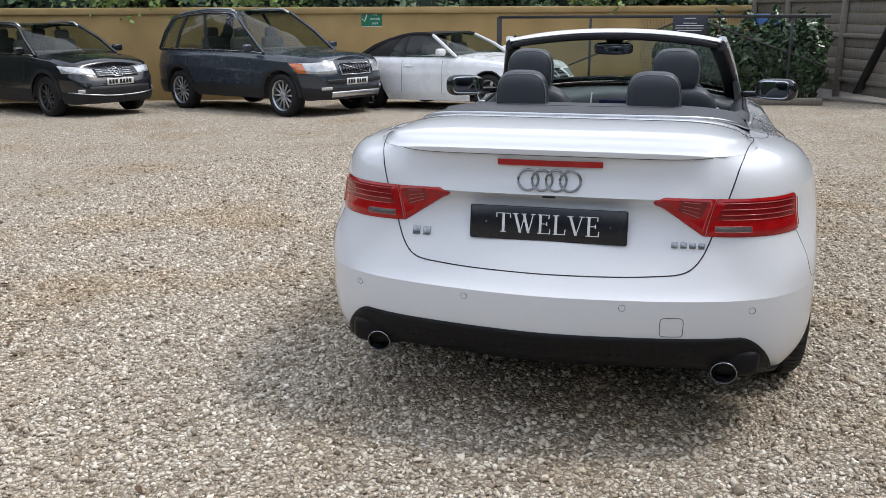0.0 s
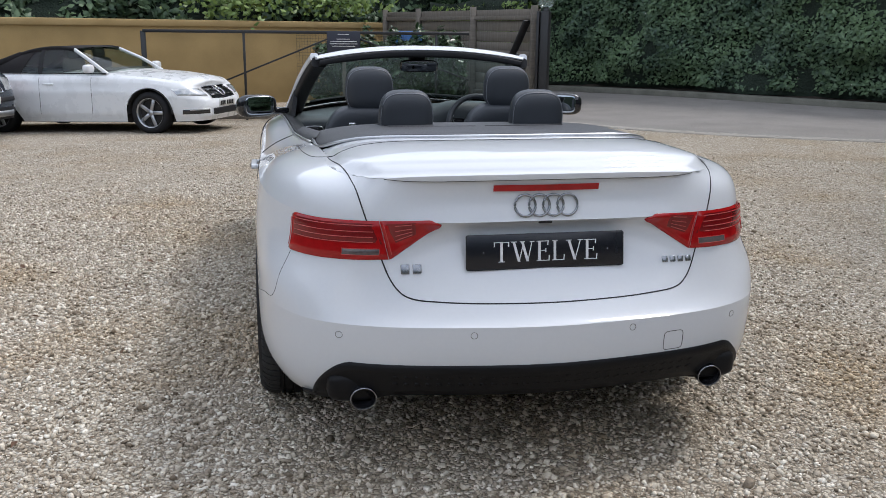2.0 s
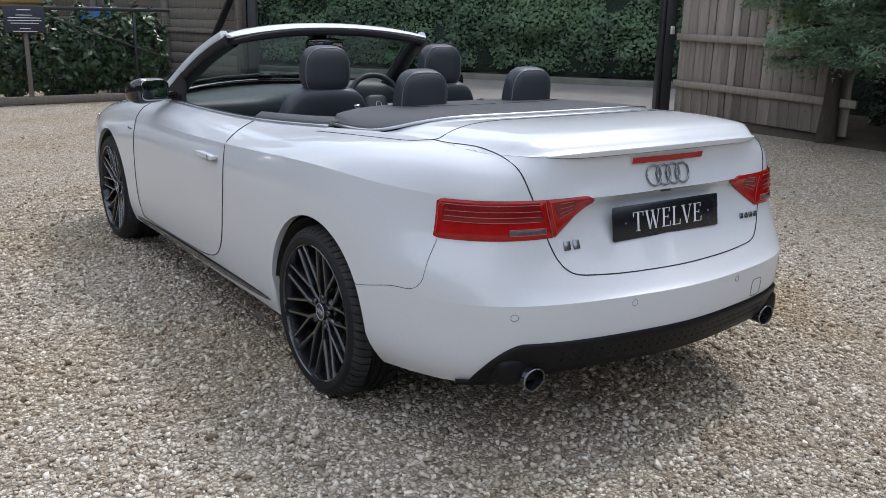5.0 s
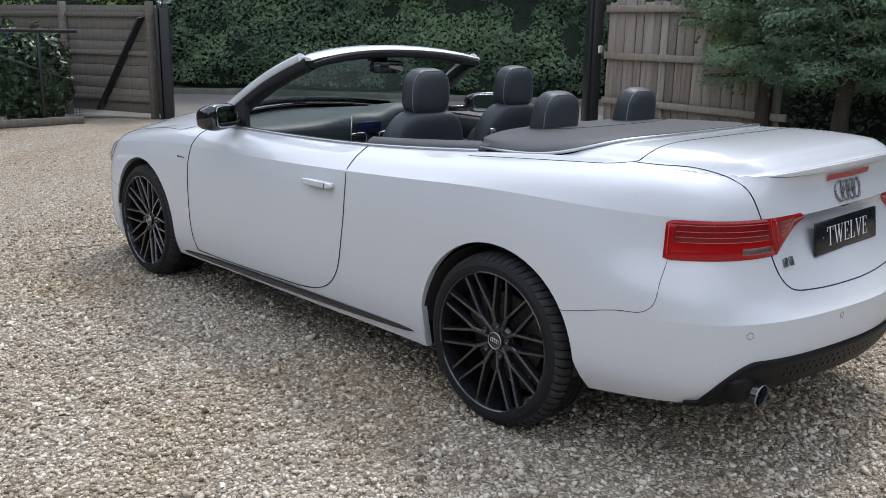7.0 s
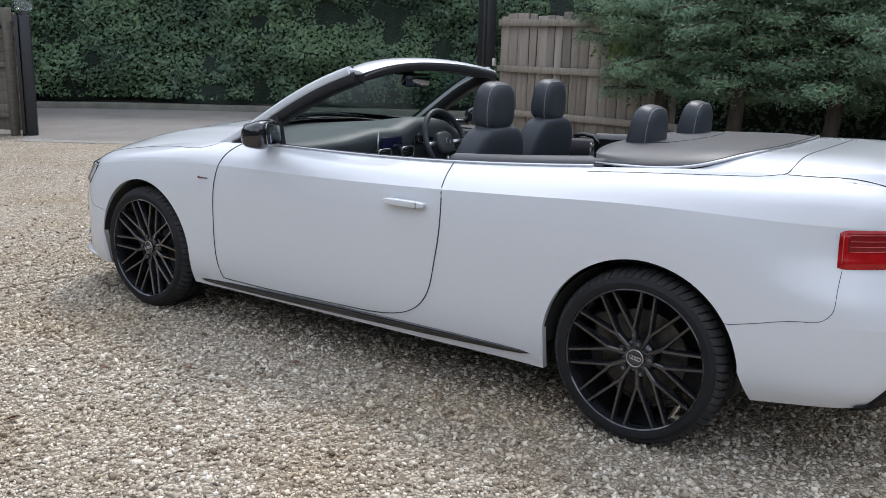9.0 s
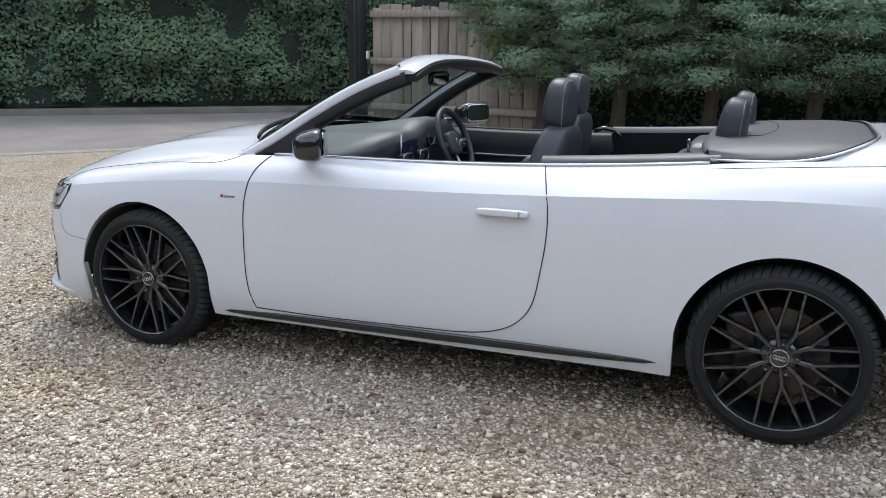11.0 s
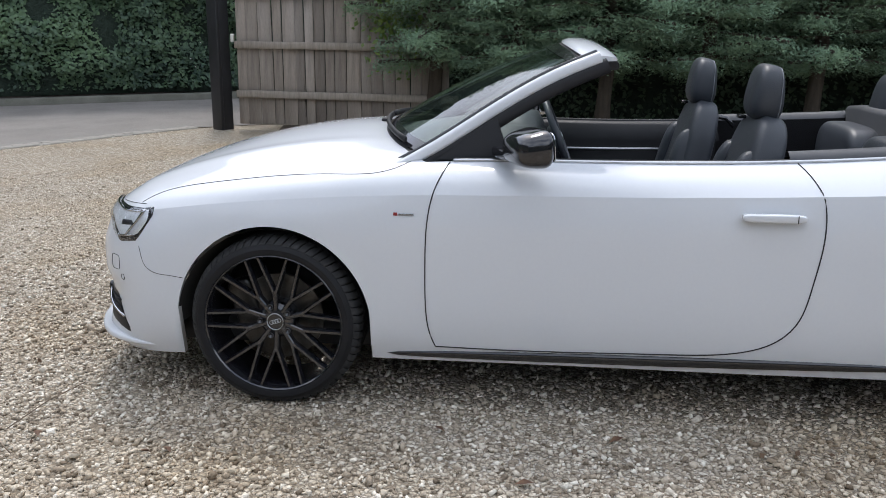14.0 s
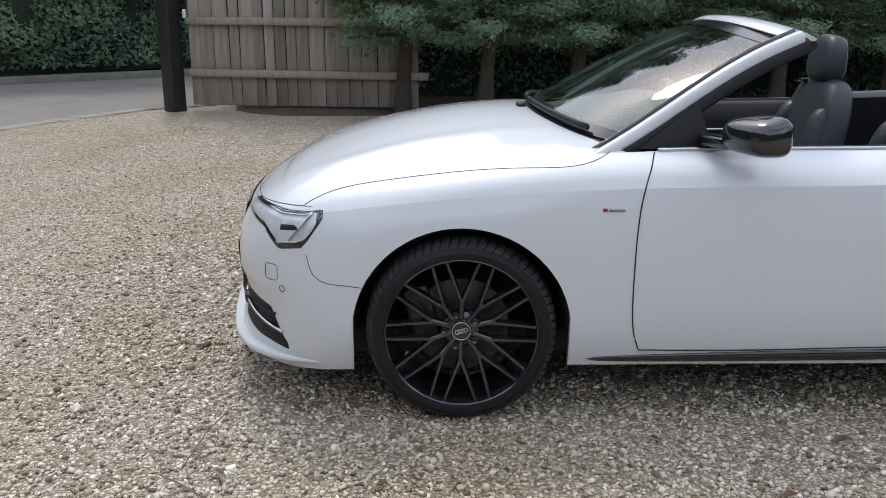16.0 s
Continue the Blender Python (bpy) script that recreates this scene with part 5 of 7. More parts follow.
def gravel_material():
    m = bpy.data.materials.new("limestone_gravel")
    m.use_nodes = True
    n, l = m.node_tree.nodes, m.node_tree.links
    p = n["Principled BSDF"]
    p.inputs["Roughness"].default_value = 0.9
    p.inputs["Specular IOR Level"].default_value = 0.15
    tc = n.new("ShaderNodeTexCoord")
    wob = n.new("ShaderNodeTexNoise")
    wob.inputs["Scale"].default_value = 30.0
    l.new(tc.outputs["Object"], wob.inputs["Vector"])
    mix = n.new("ShaderNodeMixRGB")
    mix.inputs["Fac"].default_value = 0.02
    l.new(tc.outputs["Object"], mix.inputs["Color1"])
    l.new(wob.outputs["Color"], mix.inputs["Color2"])
    vor, edge = n.new("ShaderNodeTexVoronoi"), n.new("ShaderNodeTexVoronoi")
    edge.feature = "DISTANCE_TO_EDGE"
    for v in (vor, edge):
        v.inputs["Scale"].default_value = 52.0
        l.new(mix.outputs["Color"], v.inputs["Vector"])
    ramp = n.new("ShaderNodeValToRGB")
    cols = ((0.0, (.24, .195, .145)), (.25, (.41, .35, .27)), (.55, (.51, .445, .355)), (.8, (.59, .53, .44)), (1.0, (.70, .645, .555)))
    ramp.color_ramp.elements[0].color, ramp.color_ramp.elements[1].color = (*cols[0][1], 1), (*cols[-1][1], 1)
    for q, c in cols[1:-1]:
        ramp.color_ramp.elements.new(q).color = (*c, 1)
    sep = n.new("ShaderNodeSeparateColor")
    l.new(vor.outputs["Color"], sep.inputs["Color"])
    l.new(sep.outputs["Red"], ramp.inputs["Fac"])
    big = n.new("ShaderNodeTexNoise")
    big.inputs["Scale"].default_value, big.inputs["Detail"].default_value = 0.9, 5.0
    l.new(tc.outputs["Object"], big.inputs["Vector"])
    tint = n.new("ShaderNodeMixRGB")
    tint.blend_type = "MULTIPLY"
    tint.inputs["Color2"].default_value = (.86, .79, .68, 1)
    mr = n.new("ShaderNodeMapRange")
    mr.inputs["From Min"].default_value, mr.inputs["From Max"].default_value = .45, .75
    l.new(big.outputs["Fac"], mr.inputs["Value"])
    l.new(mr.outputs["Result"], tint.inputs["Fac"])
    l.new(ramp.outputs["Color"], tint.inputs["Color1"])
    # dark cell edges: the shade in the crevices between stones, as colour
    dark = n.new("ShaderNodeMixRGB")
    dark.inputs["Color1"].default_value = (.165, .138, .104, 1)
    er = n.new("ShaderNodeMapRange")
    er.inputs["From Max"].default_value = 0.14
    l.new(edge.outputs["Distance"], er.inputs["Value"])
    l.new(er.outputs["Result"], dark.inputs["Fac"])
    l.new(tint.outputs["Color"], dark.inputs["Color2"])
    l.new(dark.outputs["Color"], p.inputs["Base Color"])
    b = n.new("ShaderNodeBump")
    b.inputs["Strength"].default_value, b.inputs["Distance"].default_value = 1.0, 0.007
    er2 = n.new("ShaderNodeMapRange")
    er2.inputs["From Max"].default_value = 0.35
    er2.interpolation_type = "SMOOTHSTEP"
    l.new(edge.outputs["Distance"], er2.inputs["Value"])
    l.new(er2.outputs["Result"], b.inputs["Height"])
    l.new(b.outputs["Normal"], p.inputs["Normal"])
    return m


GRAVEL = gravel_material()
ASPHALT = mat("worn_asphalt", (.245, .225, .205), .9, (.18, .165, .15), scale=1.2, fine=160, bump=.004)
OCHRE = mat("ochre_render", (.335, .232, .096), .88, (.245, .168, .066), scale=1.4, fine=60, bump=.003)
OCHRE_CAP = mat("ochre_coping", (.37, .265, .12), .85, (.29, .20, .08), scale=2, fine=60, bump=.003)
WOOD = mat("weathered_fence_wood", (.315, .272, .23), .85, (.185, .158, .135), scale=3, fine=40, bump=.004, stretch=(6, 6, .5), each=.28)
WOOD_RAIL = mat("weathered_rail_wood", (.345, .30, .25), .85, (.215, .183, .15), scale=3, fine=40, bump=.004, stretch=(.8, .8, 7))
WOOD_GREY = mat("grey_board_wood", (.20, .175, .145), .88, (.125, .11, .092), scale=3, fine=40, bump=.004, stretch=(.7, .7, 7), each=.15)
IRON = mat("black_painted_iron", (.018, .018, .020), .45, (.012, .012, .013), scale=8)
MESHWIRE = mat("dark_green_wire", (.020, .026, .022), .6)
SOIL = mat("dark_leaf_litter", (.05, .038, .026), .95, (.028, .022, .016), scale=5, fine=70, bump=.02)
KERB = mat("mossy_kerb_stone", (.17, .165, .14), .9, (.10, .10, .078), scale=3, fine=60, bump=.006)
VERGE = mat("brown_leaf_litter", (.105, .082, .058), .95, (.062, .047, .034), scale=4, fine=55, bump=.02)
SETT = mat("pale_edging_sett", (.36, .335, .295), .88, (.27, .25, .215), scale=5, fine=70, bump=.005)

sheet("ground", -400, 400, -400, 400, 3, 3, SOIL, -1.2, "dark soil under the hedges and woods", "ground")
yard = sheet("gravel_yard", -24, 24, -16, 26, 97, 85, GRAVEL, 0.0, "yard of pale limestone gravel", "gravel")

# the lane outside the gateway
lane_dir = Vector((8.2 - 4.0, 6.3 - 12.2, 0)).normalized()
lane_out = Vector((-lane_dir.y, lane_dir.x, 0))
if lane_out.x < 0:
    lane_out = -lane_out
LANE0 = Vector((4.0, 12.2, 0))


def lane_pt(a, o, z=0.0):
    p = LANE0 + lane_dir * a + lane_out * o
    return Vector((p.x, p.y, float(ground_z(p.x, p.y)) + z))


def lane_strip(name, a0, a1, offs, material, n=40, label="", category=""):
    rows = [[tuple(lane_pt(a0 + (a1 - a0) * i / n, o, z)) for o, z in offs] for i in range(n + 1)]
    ob = part(name, grid_mesh(name, rows), material)
    return tagged(ob, label, category, kind="structure")


lane_strip("road", -24, 34, [(.15, .012), (1.5, .016), (3.5, .016), (5.15, .012)], ASPHALT, label="worn grey asphalt lane", category="road")
lane_strip("kerb", -24, 34, [(5.10, -.05), (5.10, .12), (5.13, .14), (5.30, .14), (5.33, .12), (5.33, -.05)], KERB, label="low mossy stone kerb under the hedge", category="kerb")
def poly_strip(name, near, far, material, dz, label, category):
    rows = [[(x, y, float(ground_z(x, y)) + dz) for x, y in (a, ((a[0] + b[0]) / 2, (a[1] + b[1]) / 2), b)] for a, b in zip(near, far)]
    ob = part(name, grid_mesh(name, rows), material)
    return tagged(ob, label, category, kind="structure")


EDGE = [tuple(p) for p in along([(3.55, 11.75), (4.0, 10.65), (4.6, 9.65), (5.3, 8.8), (6.2, 8.0), (7.2, 7.38), (8.15, 6.75)], 60)]
far_side = [tuple(lane_pt(a, .6).xy) for a in np.linspace(-.4, 7.3, 60)]
poly_strip("road_apron", EDGE, far_side, ASPHALT, .010, "asphalt apron in the gateway", "road")
edging = tagged(new("edging"), "worn row of pale edging setts between gravel and lane", "edging", kind="structure")
sett_rng = random.Random(9)
sett_mesh = mesh_of(one_box(.15, .10, .07, 0, 0, 0, .012, seg=1), "sett")
sett_mesh.materials.append(SETT)
run = along(EDGE, 160)
for i in range(1, 159, 2):
    d_ = run[i + 1] - run[i - 1]
    for k_ in (0, 1):
        o = new("sett", sett_mesh)
        o.parent = edging
        q = run[i] + np.array((-d_[1], d_[0])) / np.hypot(*d_) * (-.06 + .12 * k_) + d_ * .5 * k_
        o.matrix_local = pose(q[0], q[1], float(ground_z(*q)) - .018 + sett_rng.uniform(-.006, .006), sett_rng.uniform(-3, 3), sett_rng.uniform(-3, 3), math.degrees(math.atan2(d_[1], d_[0])) + sett_rng.uniform(-7, 7))
lane_strip("bank", -24, 34, [(5.30, .05), (6.2, .22), (7.8, .30), (11, .3)], SOIL, label="dark earth bank under the hedge", category="ground")


# ---- rendered wall ----
def wall_y(x):
    return 14.8 + .475 * (x + 6.15)


WALL_ROT = math.degrees(math.atan(.475))
wall = part("wall_yard", one_box(19.0, .24, 2.1, 0, 0, 0, .01), OCHRE)
wx = -6.4
wall.matrix_world = pose(wx + .05, wall_y(wx) + .12, .42, 0, 0, WALL_ROT)
tagged(wall, "ochre rendered boundary wall with stains", "wall", kind="structure")
cop = part("wall_coping", one_box(19.1, .34, .14, 0, 0, 0, .015), OCHRE_CAP)
cop.matrix_world = pose(wx + .05, wall_y(wx) + .12, 1.51, 0, 0, WALL_ROT)
tagged(cop, "ochre coping on the boundary wall", "coping", kind="structure")


# ---- gateway posts and fences ----
def bar(name, p, q, w, d, material, parent=None, bevel=.004, label="", roll=0):
    """A straight timber or steel bar from p to q."""
    p, q = Vector(p), Vector(q)
    bm = one_box(w, d, (q - p).length, 0, 0, 0, bevel, seg=1)
    ob = part(name, bm, material, parent, label)
    m = Matrix.Translation((p + q) / 2) @ (q - p).to_track_quat("Z", "Y").to_matrix().to_4x4() @ Matrix.Rotation(roll, 4, "Z")
    ob.matrix_world = m
    return ob


def gate_post(x, y, label, h=2.0):
    z = float(ground_z(x, y))
    g = thing("gate_post", label, "gate post", "posts of the gateway", at=pose(x, y, z, 0, 0, -35))
    p = part("shaft", one_box(.16, .16, h + .2, 0, 0, h / 2 - .1, .012), IRON, g)
    f = part("flange", one_box(.05, .22, h, -.115, 0, h / 2, .006), IRON, g)
    return g


gp1 = gate_post(4.05, 12.25, "black steel gate post at the lane with a globe lamp above", 1.86)
z = float(ground_z(4.05, 12.25))
lamp = thing("globe_lamp", "clear glass globe lamp on the black gate post", "lamp", at=pose(4.05, 12.25, z + 1.86))
bm = bmesh.new()
lathe(bm, [(0, .07), (.03, .07), (.05, .045), (.07, .045)], 24, "Z")
part("base", bm, IRON, lamp)
bm = bmesh.new()
bmesh.ops.create_uvsphere(bm, u_segments=32, v_segments=20, radius=.19)
bmesh.ops.translate(bm, vec=(0, 0, .24), verts=bm.verts)
part("globe", bm, glass("globe_glass", (.86, .9, .9)), lamp)
gp2 = gate_post(8.05, 6.25, "tall black steel gate post beside the wooden fence", 2.35)

# close-boarded fence beyond the car
FA, FB = Vector((8.05, 6.05, 0)), Vector((7.62, 2.9, 0))
fd = (FB - FA).normalized()
fence = thing("board_fence", "weathered brown close-boarded fence with three rails", "fence")
rng = random.Random(4)
L = 2.85
s = 0.0
while s < L:
    w = rng.uniform(.13, .21)
    c = FA + fd * (s + w / 2)
    top = 1.93 + rng.uniform(-.03, .03)
    bm = one_box(w - .009, .020, top - .06, 0, 0, (top + .06) / 2, .003, seg=1)
    for v in bm.verts:
        if v.co.z > 1:
            v.co.z += rng.uniform(-.015, .015)
    o = part("board", bm, WOOD, fence)
    o.matrix_world = pose(c.x + .03 + rng.uniform(-.006, .006), c.y, 0.02, 0, rng.uniform(-.5, .5), math.degrees(math.atan2(fd.y, fd.x)))
    s += w
for zz, more in ((1.84, 0), (1.16, .1), (.50, .3)):
    a, b = FA + Vector((-.03, 0, zz)), FA + fd * (L + more) + Vector((-.03, 0, zz - .02))
    bar("rail", a, b, .045, .095, WOOD_RAIL, fence)
o = part("junction_box", one_box(.06, .04, .11, 7.86, 6.02, 1.25, .008), mat("white_box_plastic", (.62, .61, .56), .5), fence, "small white box")
bar("cable", (7.95, 5.1, 1.6), (7.93, 5.05, .2), .008, .008, IRON, fence)

# grey boarded fence beside the lane gate
A2, B2 = Vector((1.95, 18.3, 0)), Vector((4.0, 12.45, 0))
d2 = (B2 - A2).normalized()
L2 = (B2 - A2).length
fence2 = thing("grey_board_fence", "grey horizontal board fence with posts and a dark brace", "fence")
z0 = float(ground_z(3, 15))
nb = 9
for k in range(nb):
    zz = z0 + .12 + k * .205
    bar("board", A2 + Vector((0, 0, zz + .1)), B2 + Vector((0, 0, zz + .1)), .025, .198, WOOD_GREY, fence2)
for s in (0.0, 1.68 / L2, 4.0 / L2, .985):
    p = A2 + d2 * L2 * s + Vector((-.06, -.03, 0))
    bar("post", p + Vector((0, 0, z0)), p + Vector((0, 0, z0 + 2.02)), .11, .11, WOOD_GREY, fence2)
for zz in (.35, 1.15, 1.8):
    bar("rail", A2 + Vector((-.05, 0, z0 + zz)), B2 + Vector((-.05, 0, z0 + zz)), .05, .08, WOOD_GREY, fence2)
p0 = A2 + d2 * 4.85 + Vector((-.12, -.05, z0 + .15))
p1 = A2 + d2 * 5.98 + Vector((-.12, -.05, z0 + 1.75))
bar("brace", p0, p1, .16, .03, IRON, fence2)

# mesh screen in front of the wall
M0, M1 = Vector((-3.1, 13.55, 0)), Vector((2.74, 12.72, 0))
md = (M1 - M0).normalized()
ML = (M1 - M0).length
screen = thing("wire_mesh_screen", "dark wire mesh screen on a steel frame with braces", "fence")
mz = lambda s: float(ground_z(*(M0 + md * s).xy))
top = lambda s: 1.36 - .0 * s
for s0, s1 in ((0, ML),):
    bar("top_bar", M0 + Vector((0, 0, 1.36)), M1 + Vector((0, 0, 1.36)), .055, .055, IRON, screen)
    bar("bottom_sill", M0 + Vector((0, 0, mz(0) + .06)), M1 + Vector((0, 0, mz(ML) + .06)), .12, .12, WOOD_GREY, screen)
for s in (0.0, 1.8, 3.6, 5.3):
    p = M0 + md * s
    bar("upright", p + Vector((0, 0, mz(s))), p + Vector((0, 0, 1.36)), .045 if s else .09, .045, IRON, screen)
bar("brace", M0 + md * 1.40 + Vector((0, 0, .47)), M0 + md * 3.6 + Vector((0, 0, 1.36)), .04, .03, IRON, screen)
bar("brace", M0 + md * 3.6 + Vector((0, 0, 1.36)), M0 + md * 5.9 + Vector((0, 0, .53)), .04, .03, IRON, screen)
vs, fs = [], []


def wire(p, q, r=.0022):
    p, q = Vector(p), Vector(q)
    d = (q - p).normalized()
    u = d.orthogonal().normalized()
    w = d.cross(u)
    b = len(vs)
    for e in (p, q):
        for k in range(3):
            a = 2 * math.pi * k / 3
            vs.append(tuple(e + r * (math.cos(a) * u + math.sin(a) * w)))
    for k in range(3):
        fs.append((b + k, b + (k + 1) % 3, b + 3 + (k + 1) % 3, b + 3 + k))


s = 2.75
while s < ML:
    p = M0 + md * s
    wire(p + Vector((0, 0, mz(s))), p + Vector((0, 0, 1.36)))
    s += .05
zz = -.2
while zz < 1.36:
    wire(M0 + md * 2.75 + Vector((0, 0, zz)), M1 + Vector((0, 0, zz)))
    zz += .05
me = bpy.data.meshes.new("wire_net")
me.from_pydata(vs, [], fs)
w = part("wire_net", me, MESHWIRE, screen, "fine welded wire grid")
w["kind"] = "stuff"

# raised verge under the conifers
def verge_rows():
    out = []
    for y in np.linspace(-14, 5.9, 140):
        w = .16 * noise.noise(Vector((y * 1.3, 2, 0))) + .05 * noise.noise(Vector((y * 7, 5, 0)))
        e_ = min(1, (5.9 - y) / 1.2)
        out.append([(x + (w if i == 0 else 0) + .25 * (1 - e_), y, z * e_ - .03 * (1 - e_)) for i, (x, z) in enumerate(((7.42, -.02), (7.52, .004), (7.68, .025), (7.95, .06), (9.5, .16), (12.5, .2)))])
    return out


tagged(part("verge", grid_mesh("verge", verge_rows()), VERGE), "low verge of dark leaf litter under the conifers", "verge", kind="structure")


# ---- hedges, trees ----
def leaf_mat(name, dark, light, rough=.5, patch=1.3, spread=1.0):
    m = bpy.data.materials.new(name)
    m.use_nodes = True
    n, l = m.node_tree.nodes, m.node_tree.links
    p = n["Principled BSDF"]
    p.inputs["Roughness"].default_value = rough
    g = n.new("ShaderNodeNewGeometry")
    ramp = n.new("ShaderNodeValToRGB")
    ramp.color_ramp.elements[0].color, ramp.color_ramp.elements[1].color = (*dark, 1), (*light, 1)
    tc = n.new("ShaderNodeTexCoord")
    no = n.new("ShaderNodeTexNoise")
    no.inputs["Scale"].default_value = patch
    no.inputs["Detail"].default_value = 3.0
    l.new(tc.outputs["Object"], no.inputs["Vector"])
    mx = n.new("ShaderNodeMath")
    mx.operation = "MULTIPLY_ADD"
    mx.inputs[1].default_value = .5
    l.new(g.outputs["Random Per Island"], mx.inputs[0])
    sub = n.new("ShaderNodeMath")
    sub.operation = "MULTIPLY_ADD"
    sub.inputs[1].default_value, sub.inputs[2].default_value = spread, .25 - .5 * spread
    l.new(no.outputs["Fac"], sub.inputs[0])
    l.new(sub.outputs[0], mx.inputs[2])
    l.new(mx.outputs[0], ramp.inputs["Fac"])
    l.new(ramp.outputs["Color"], p.inputs["Base Color"])
    return m


LEAF_HEDGE = leaf_mat("hedge_leaves", (.024, .050, .032), (.125, .195, .085), .5)
LEAF_LANE = leaf_mat("lane_hedge_leaves", (.030, .062, .044), (.125, .200, .090), .55, patch=.8, spread=2.1)
LEAF_YEW = leaf_mat("conifer_sprays", (.115, .195, .135), (.260, .370, .205), .8, patch=1.1, spread=1.5)
LEAF_LAUREL = leaf_mat("laurel_leaves", (.016, .038, .014), (.06, .11, .035), .28)
# yellow-green leaves, with the brightness of sun put into the colour
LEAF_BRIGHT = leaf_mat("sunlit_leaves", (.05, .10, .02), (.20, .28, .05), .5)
BARK = mat("conifer_bark", (.085, .068, .05), .92, (.045, .036, .028), scale=6, fine=60, bump=.012, stretch=(4, 4, .7))
# the shade deep inside a hedge, put into the colour of its core
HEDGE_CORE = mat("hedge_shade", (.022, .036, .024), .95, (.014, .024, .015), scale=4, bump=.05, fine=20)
FLOWER = mat("pale_blossom", (.52, .50, .46), .6)


def leaves(name, places, normals, sizes, material, parent=None, rng=None, long=1.7, kind="stuff"):
    """Many small leaves in one mesh: each a bent diamond."""
    rng = rng or np.random.default_rng(1)
    places, normals, sizes = np.asarray(places), np.asarray(normals), np.asarray(sizes)
    n = len(places)
    d = normals + rng.normal(0, .55, (n, 3))
    d /= np.linalg.norm(d, axis=1, keepdims=True) + 1e-9
    t = rng.normal(0, 1, (n, 3))
    t -= d * (t * d).sum(1, keepdims=True)
    t /= np.linalg.norm(t, axis=1, keepdims=True) + 1e-9
    b = np.cross(d, t)
    s = sizes[:, None]
    v = np.stack((places - t * s * long / 2, places + b * s / 2 - d * s * .12, places + t * s * long / 2, places - b * s / 2 - d * s * .12), 1)
    me = bpy.data.meshes.new(name)
    me.vertices.add(4 * n)
    me.vertices.foreach_set("co", v.astype(np.float32).ravel())
    tri = np.arange(4 * n).reshape(n, 4)
    tris = np.concatenate((tri[:, [0, 1, 2]], tri[:, [0, 2, 3]]), 1).reshape(-1, 3)
    me.loops.add(tris.size)
    me.loops.foreach_set("vertex_index", tris.astype(np.int32).ravel())
    me.polygons.add(len(tris))
    me.polygons.foreach_set("loop_start", np.arange(0, tris.size, 3, dtype=np.int32))
    me.update(calc_edges=True)
    me.validate()
    ob = part(name, me, material, parent, smooth=False)
    if kind:
        ob["kind"] = kind
    return ob


def hedge(name, path, height, depth, label, per_m2, size, material, z_of, seed, ragged=.25, base=.15, category="hedge", blossom=0):
    """A leafy bank: a lumpy core, coloured dark for the shade within, under several layers of leaves, along a line; it
    faces the line's right-hand normal.
    """
    rng = np.random.default_rng(seed)
    root = thing(name, label, category)
    path = [Vector((*p, 0)) for p in path]
    seg = [(b - a).length for a, b in zip(path, path[1:])]
    total = sum(seg)

    def at(s):
        for a, b, q in zip(path, path[1:], seg):
            if s <= q:
                return a + (b - a) * (s / q), (b - a).normalized()
            s -= q
        return path[-1], (path[-1] - path[-2]).normalized()

    def bulge(s, h):
        return ragged * (noise.noise(Vector((s * .55 + seed, h * .8, seed))) + .55 * noise.noise(Vector((s * 1.7, h * 2.1, seed + 5))))

    ns, nh = max(8, int(total / .5)), 9
    rows = []
    for i in range(ns + 1):
        s = total * i / ns
        p, d = at(s)
        nrm = Vector((d.y, -d.x, 0))
        z0 = z_of(p.x, p.y)
        row = []
        for j in range(nh + 1):
            h = height * j / nh * (1 + .10 * noise.noise(Vector((s * .4, seed, 0))))
            o = bulge(s, h) - .16
            q = p + nrm * o
            row.append((q.x, q.y, z0 + base * .2 + h))
        q = p - nrm * depth
        row.append((q.x, q.y, z0 + height * 1.0))
        row.append((q.x, q.y, z0))
        rows.append(row)
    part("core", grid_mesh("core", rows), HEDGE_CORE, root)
    n = int(total * height * per_m2)
    ss, hh = rng.uniform(0, total, n), base + (height * 1.06 - base) * rng.uniform(0, 1, n) ** .92
    pl, nm = [], []
    for s, h in zip(ss, hh):
        p, d = at(s)
        nrm = Vector((d.y, -d.x, 0))
        clump = noise.noise(Vector((s * 2.6, h * 2.6, seed + 9))) + 1.3 * noise.noise(Vector((s * 1.1, h * 1.3, seed + 4)))
        o = bulge(s, h) + .10 * clump - abs(rng.normal(0, .10))
        if h > height * .93:
            o -= rng.uniform(0, depth)
        q = p + nrm * o
        pl.append((q.x, q.y, z_of(p.x, p.y) + h))
        nm.append((nrm.x, nrm.y, .55))
    leaves("foliage", pl, nm, size * rng.uniform(.6, 1.35, n), material, root, rng)
    if blossom:
        pick = rng.choice(n, blossom, replace=False)
        leaves("blossom", np.array(pl)[pick] + np.array(nm)[pick] * .05, np.array(nm)[pick], np.full(blossom, .028), FLOWER, root, rng, 1.2)
    return root


gz = lambda x, y: float(ground_z(x, y))
# across the lane
h0, h1 = lane_pt(-16, 5.55), lane_pt(26, 5.55)
hedge("lane_hedge", [(h0.x, h0.y), (h1.x, h1.y)], 5.2, 1.5, "tall dark green mixed hedge across the lane", 980, .058, LEAF_LANE, lambda x, y: gz(x, y) + .12, 3, .45, .12, blossom=260)
# behind the rendered wall
hedge("wood_edge", [(-18, wall_y(-18) + 1.6), (3.5, wall_y(3.5) + 1.6)], 5.0, 2.0, "dark shrubs and small trees behind the ochre wall", 170, .12, LEAF_HEDGE, lambda x, y: -.3, 8, .7, .9)


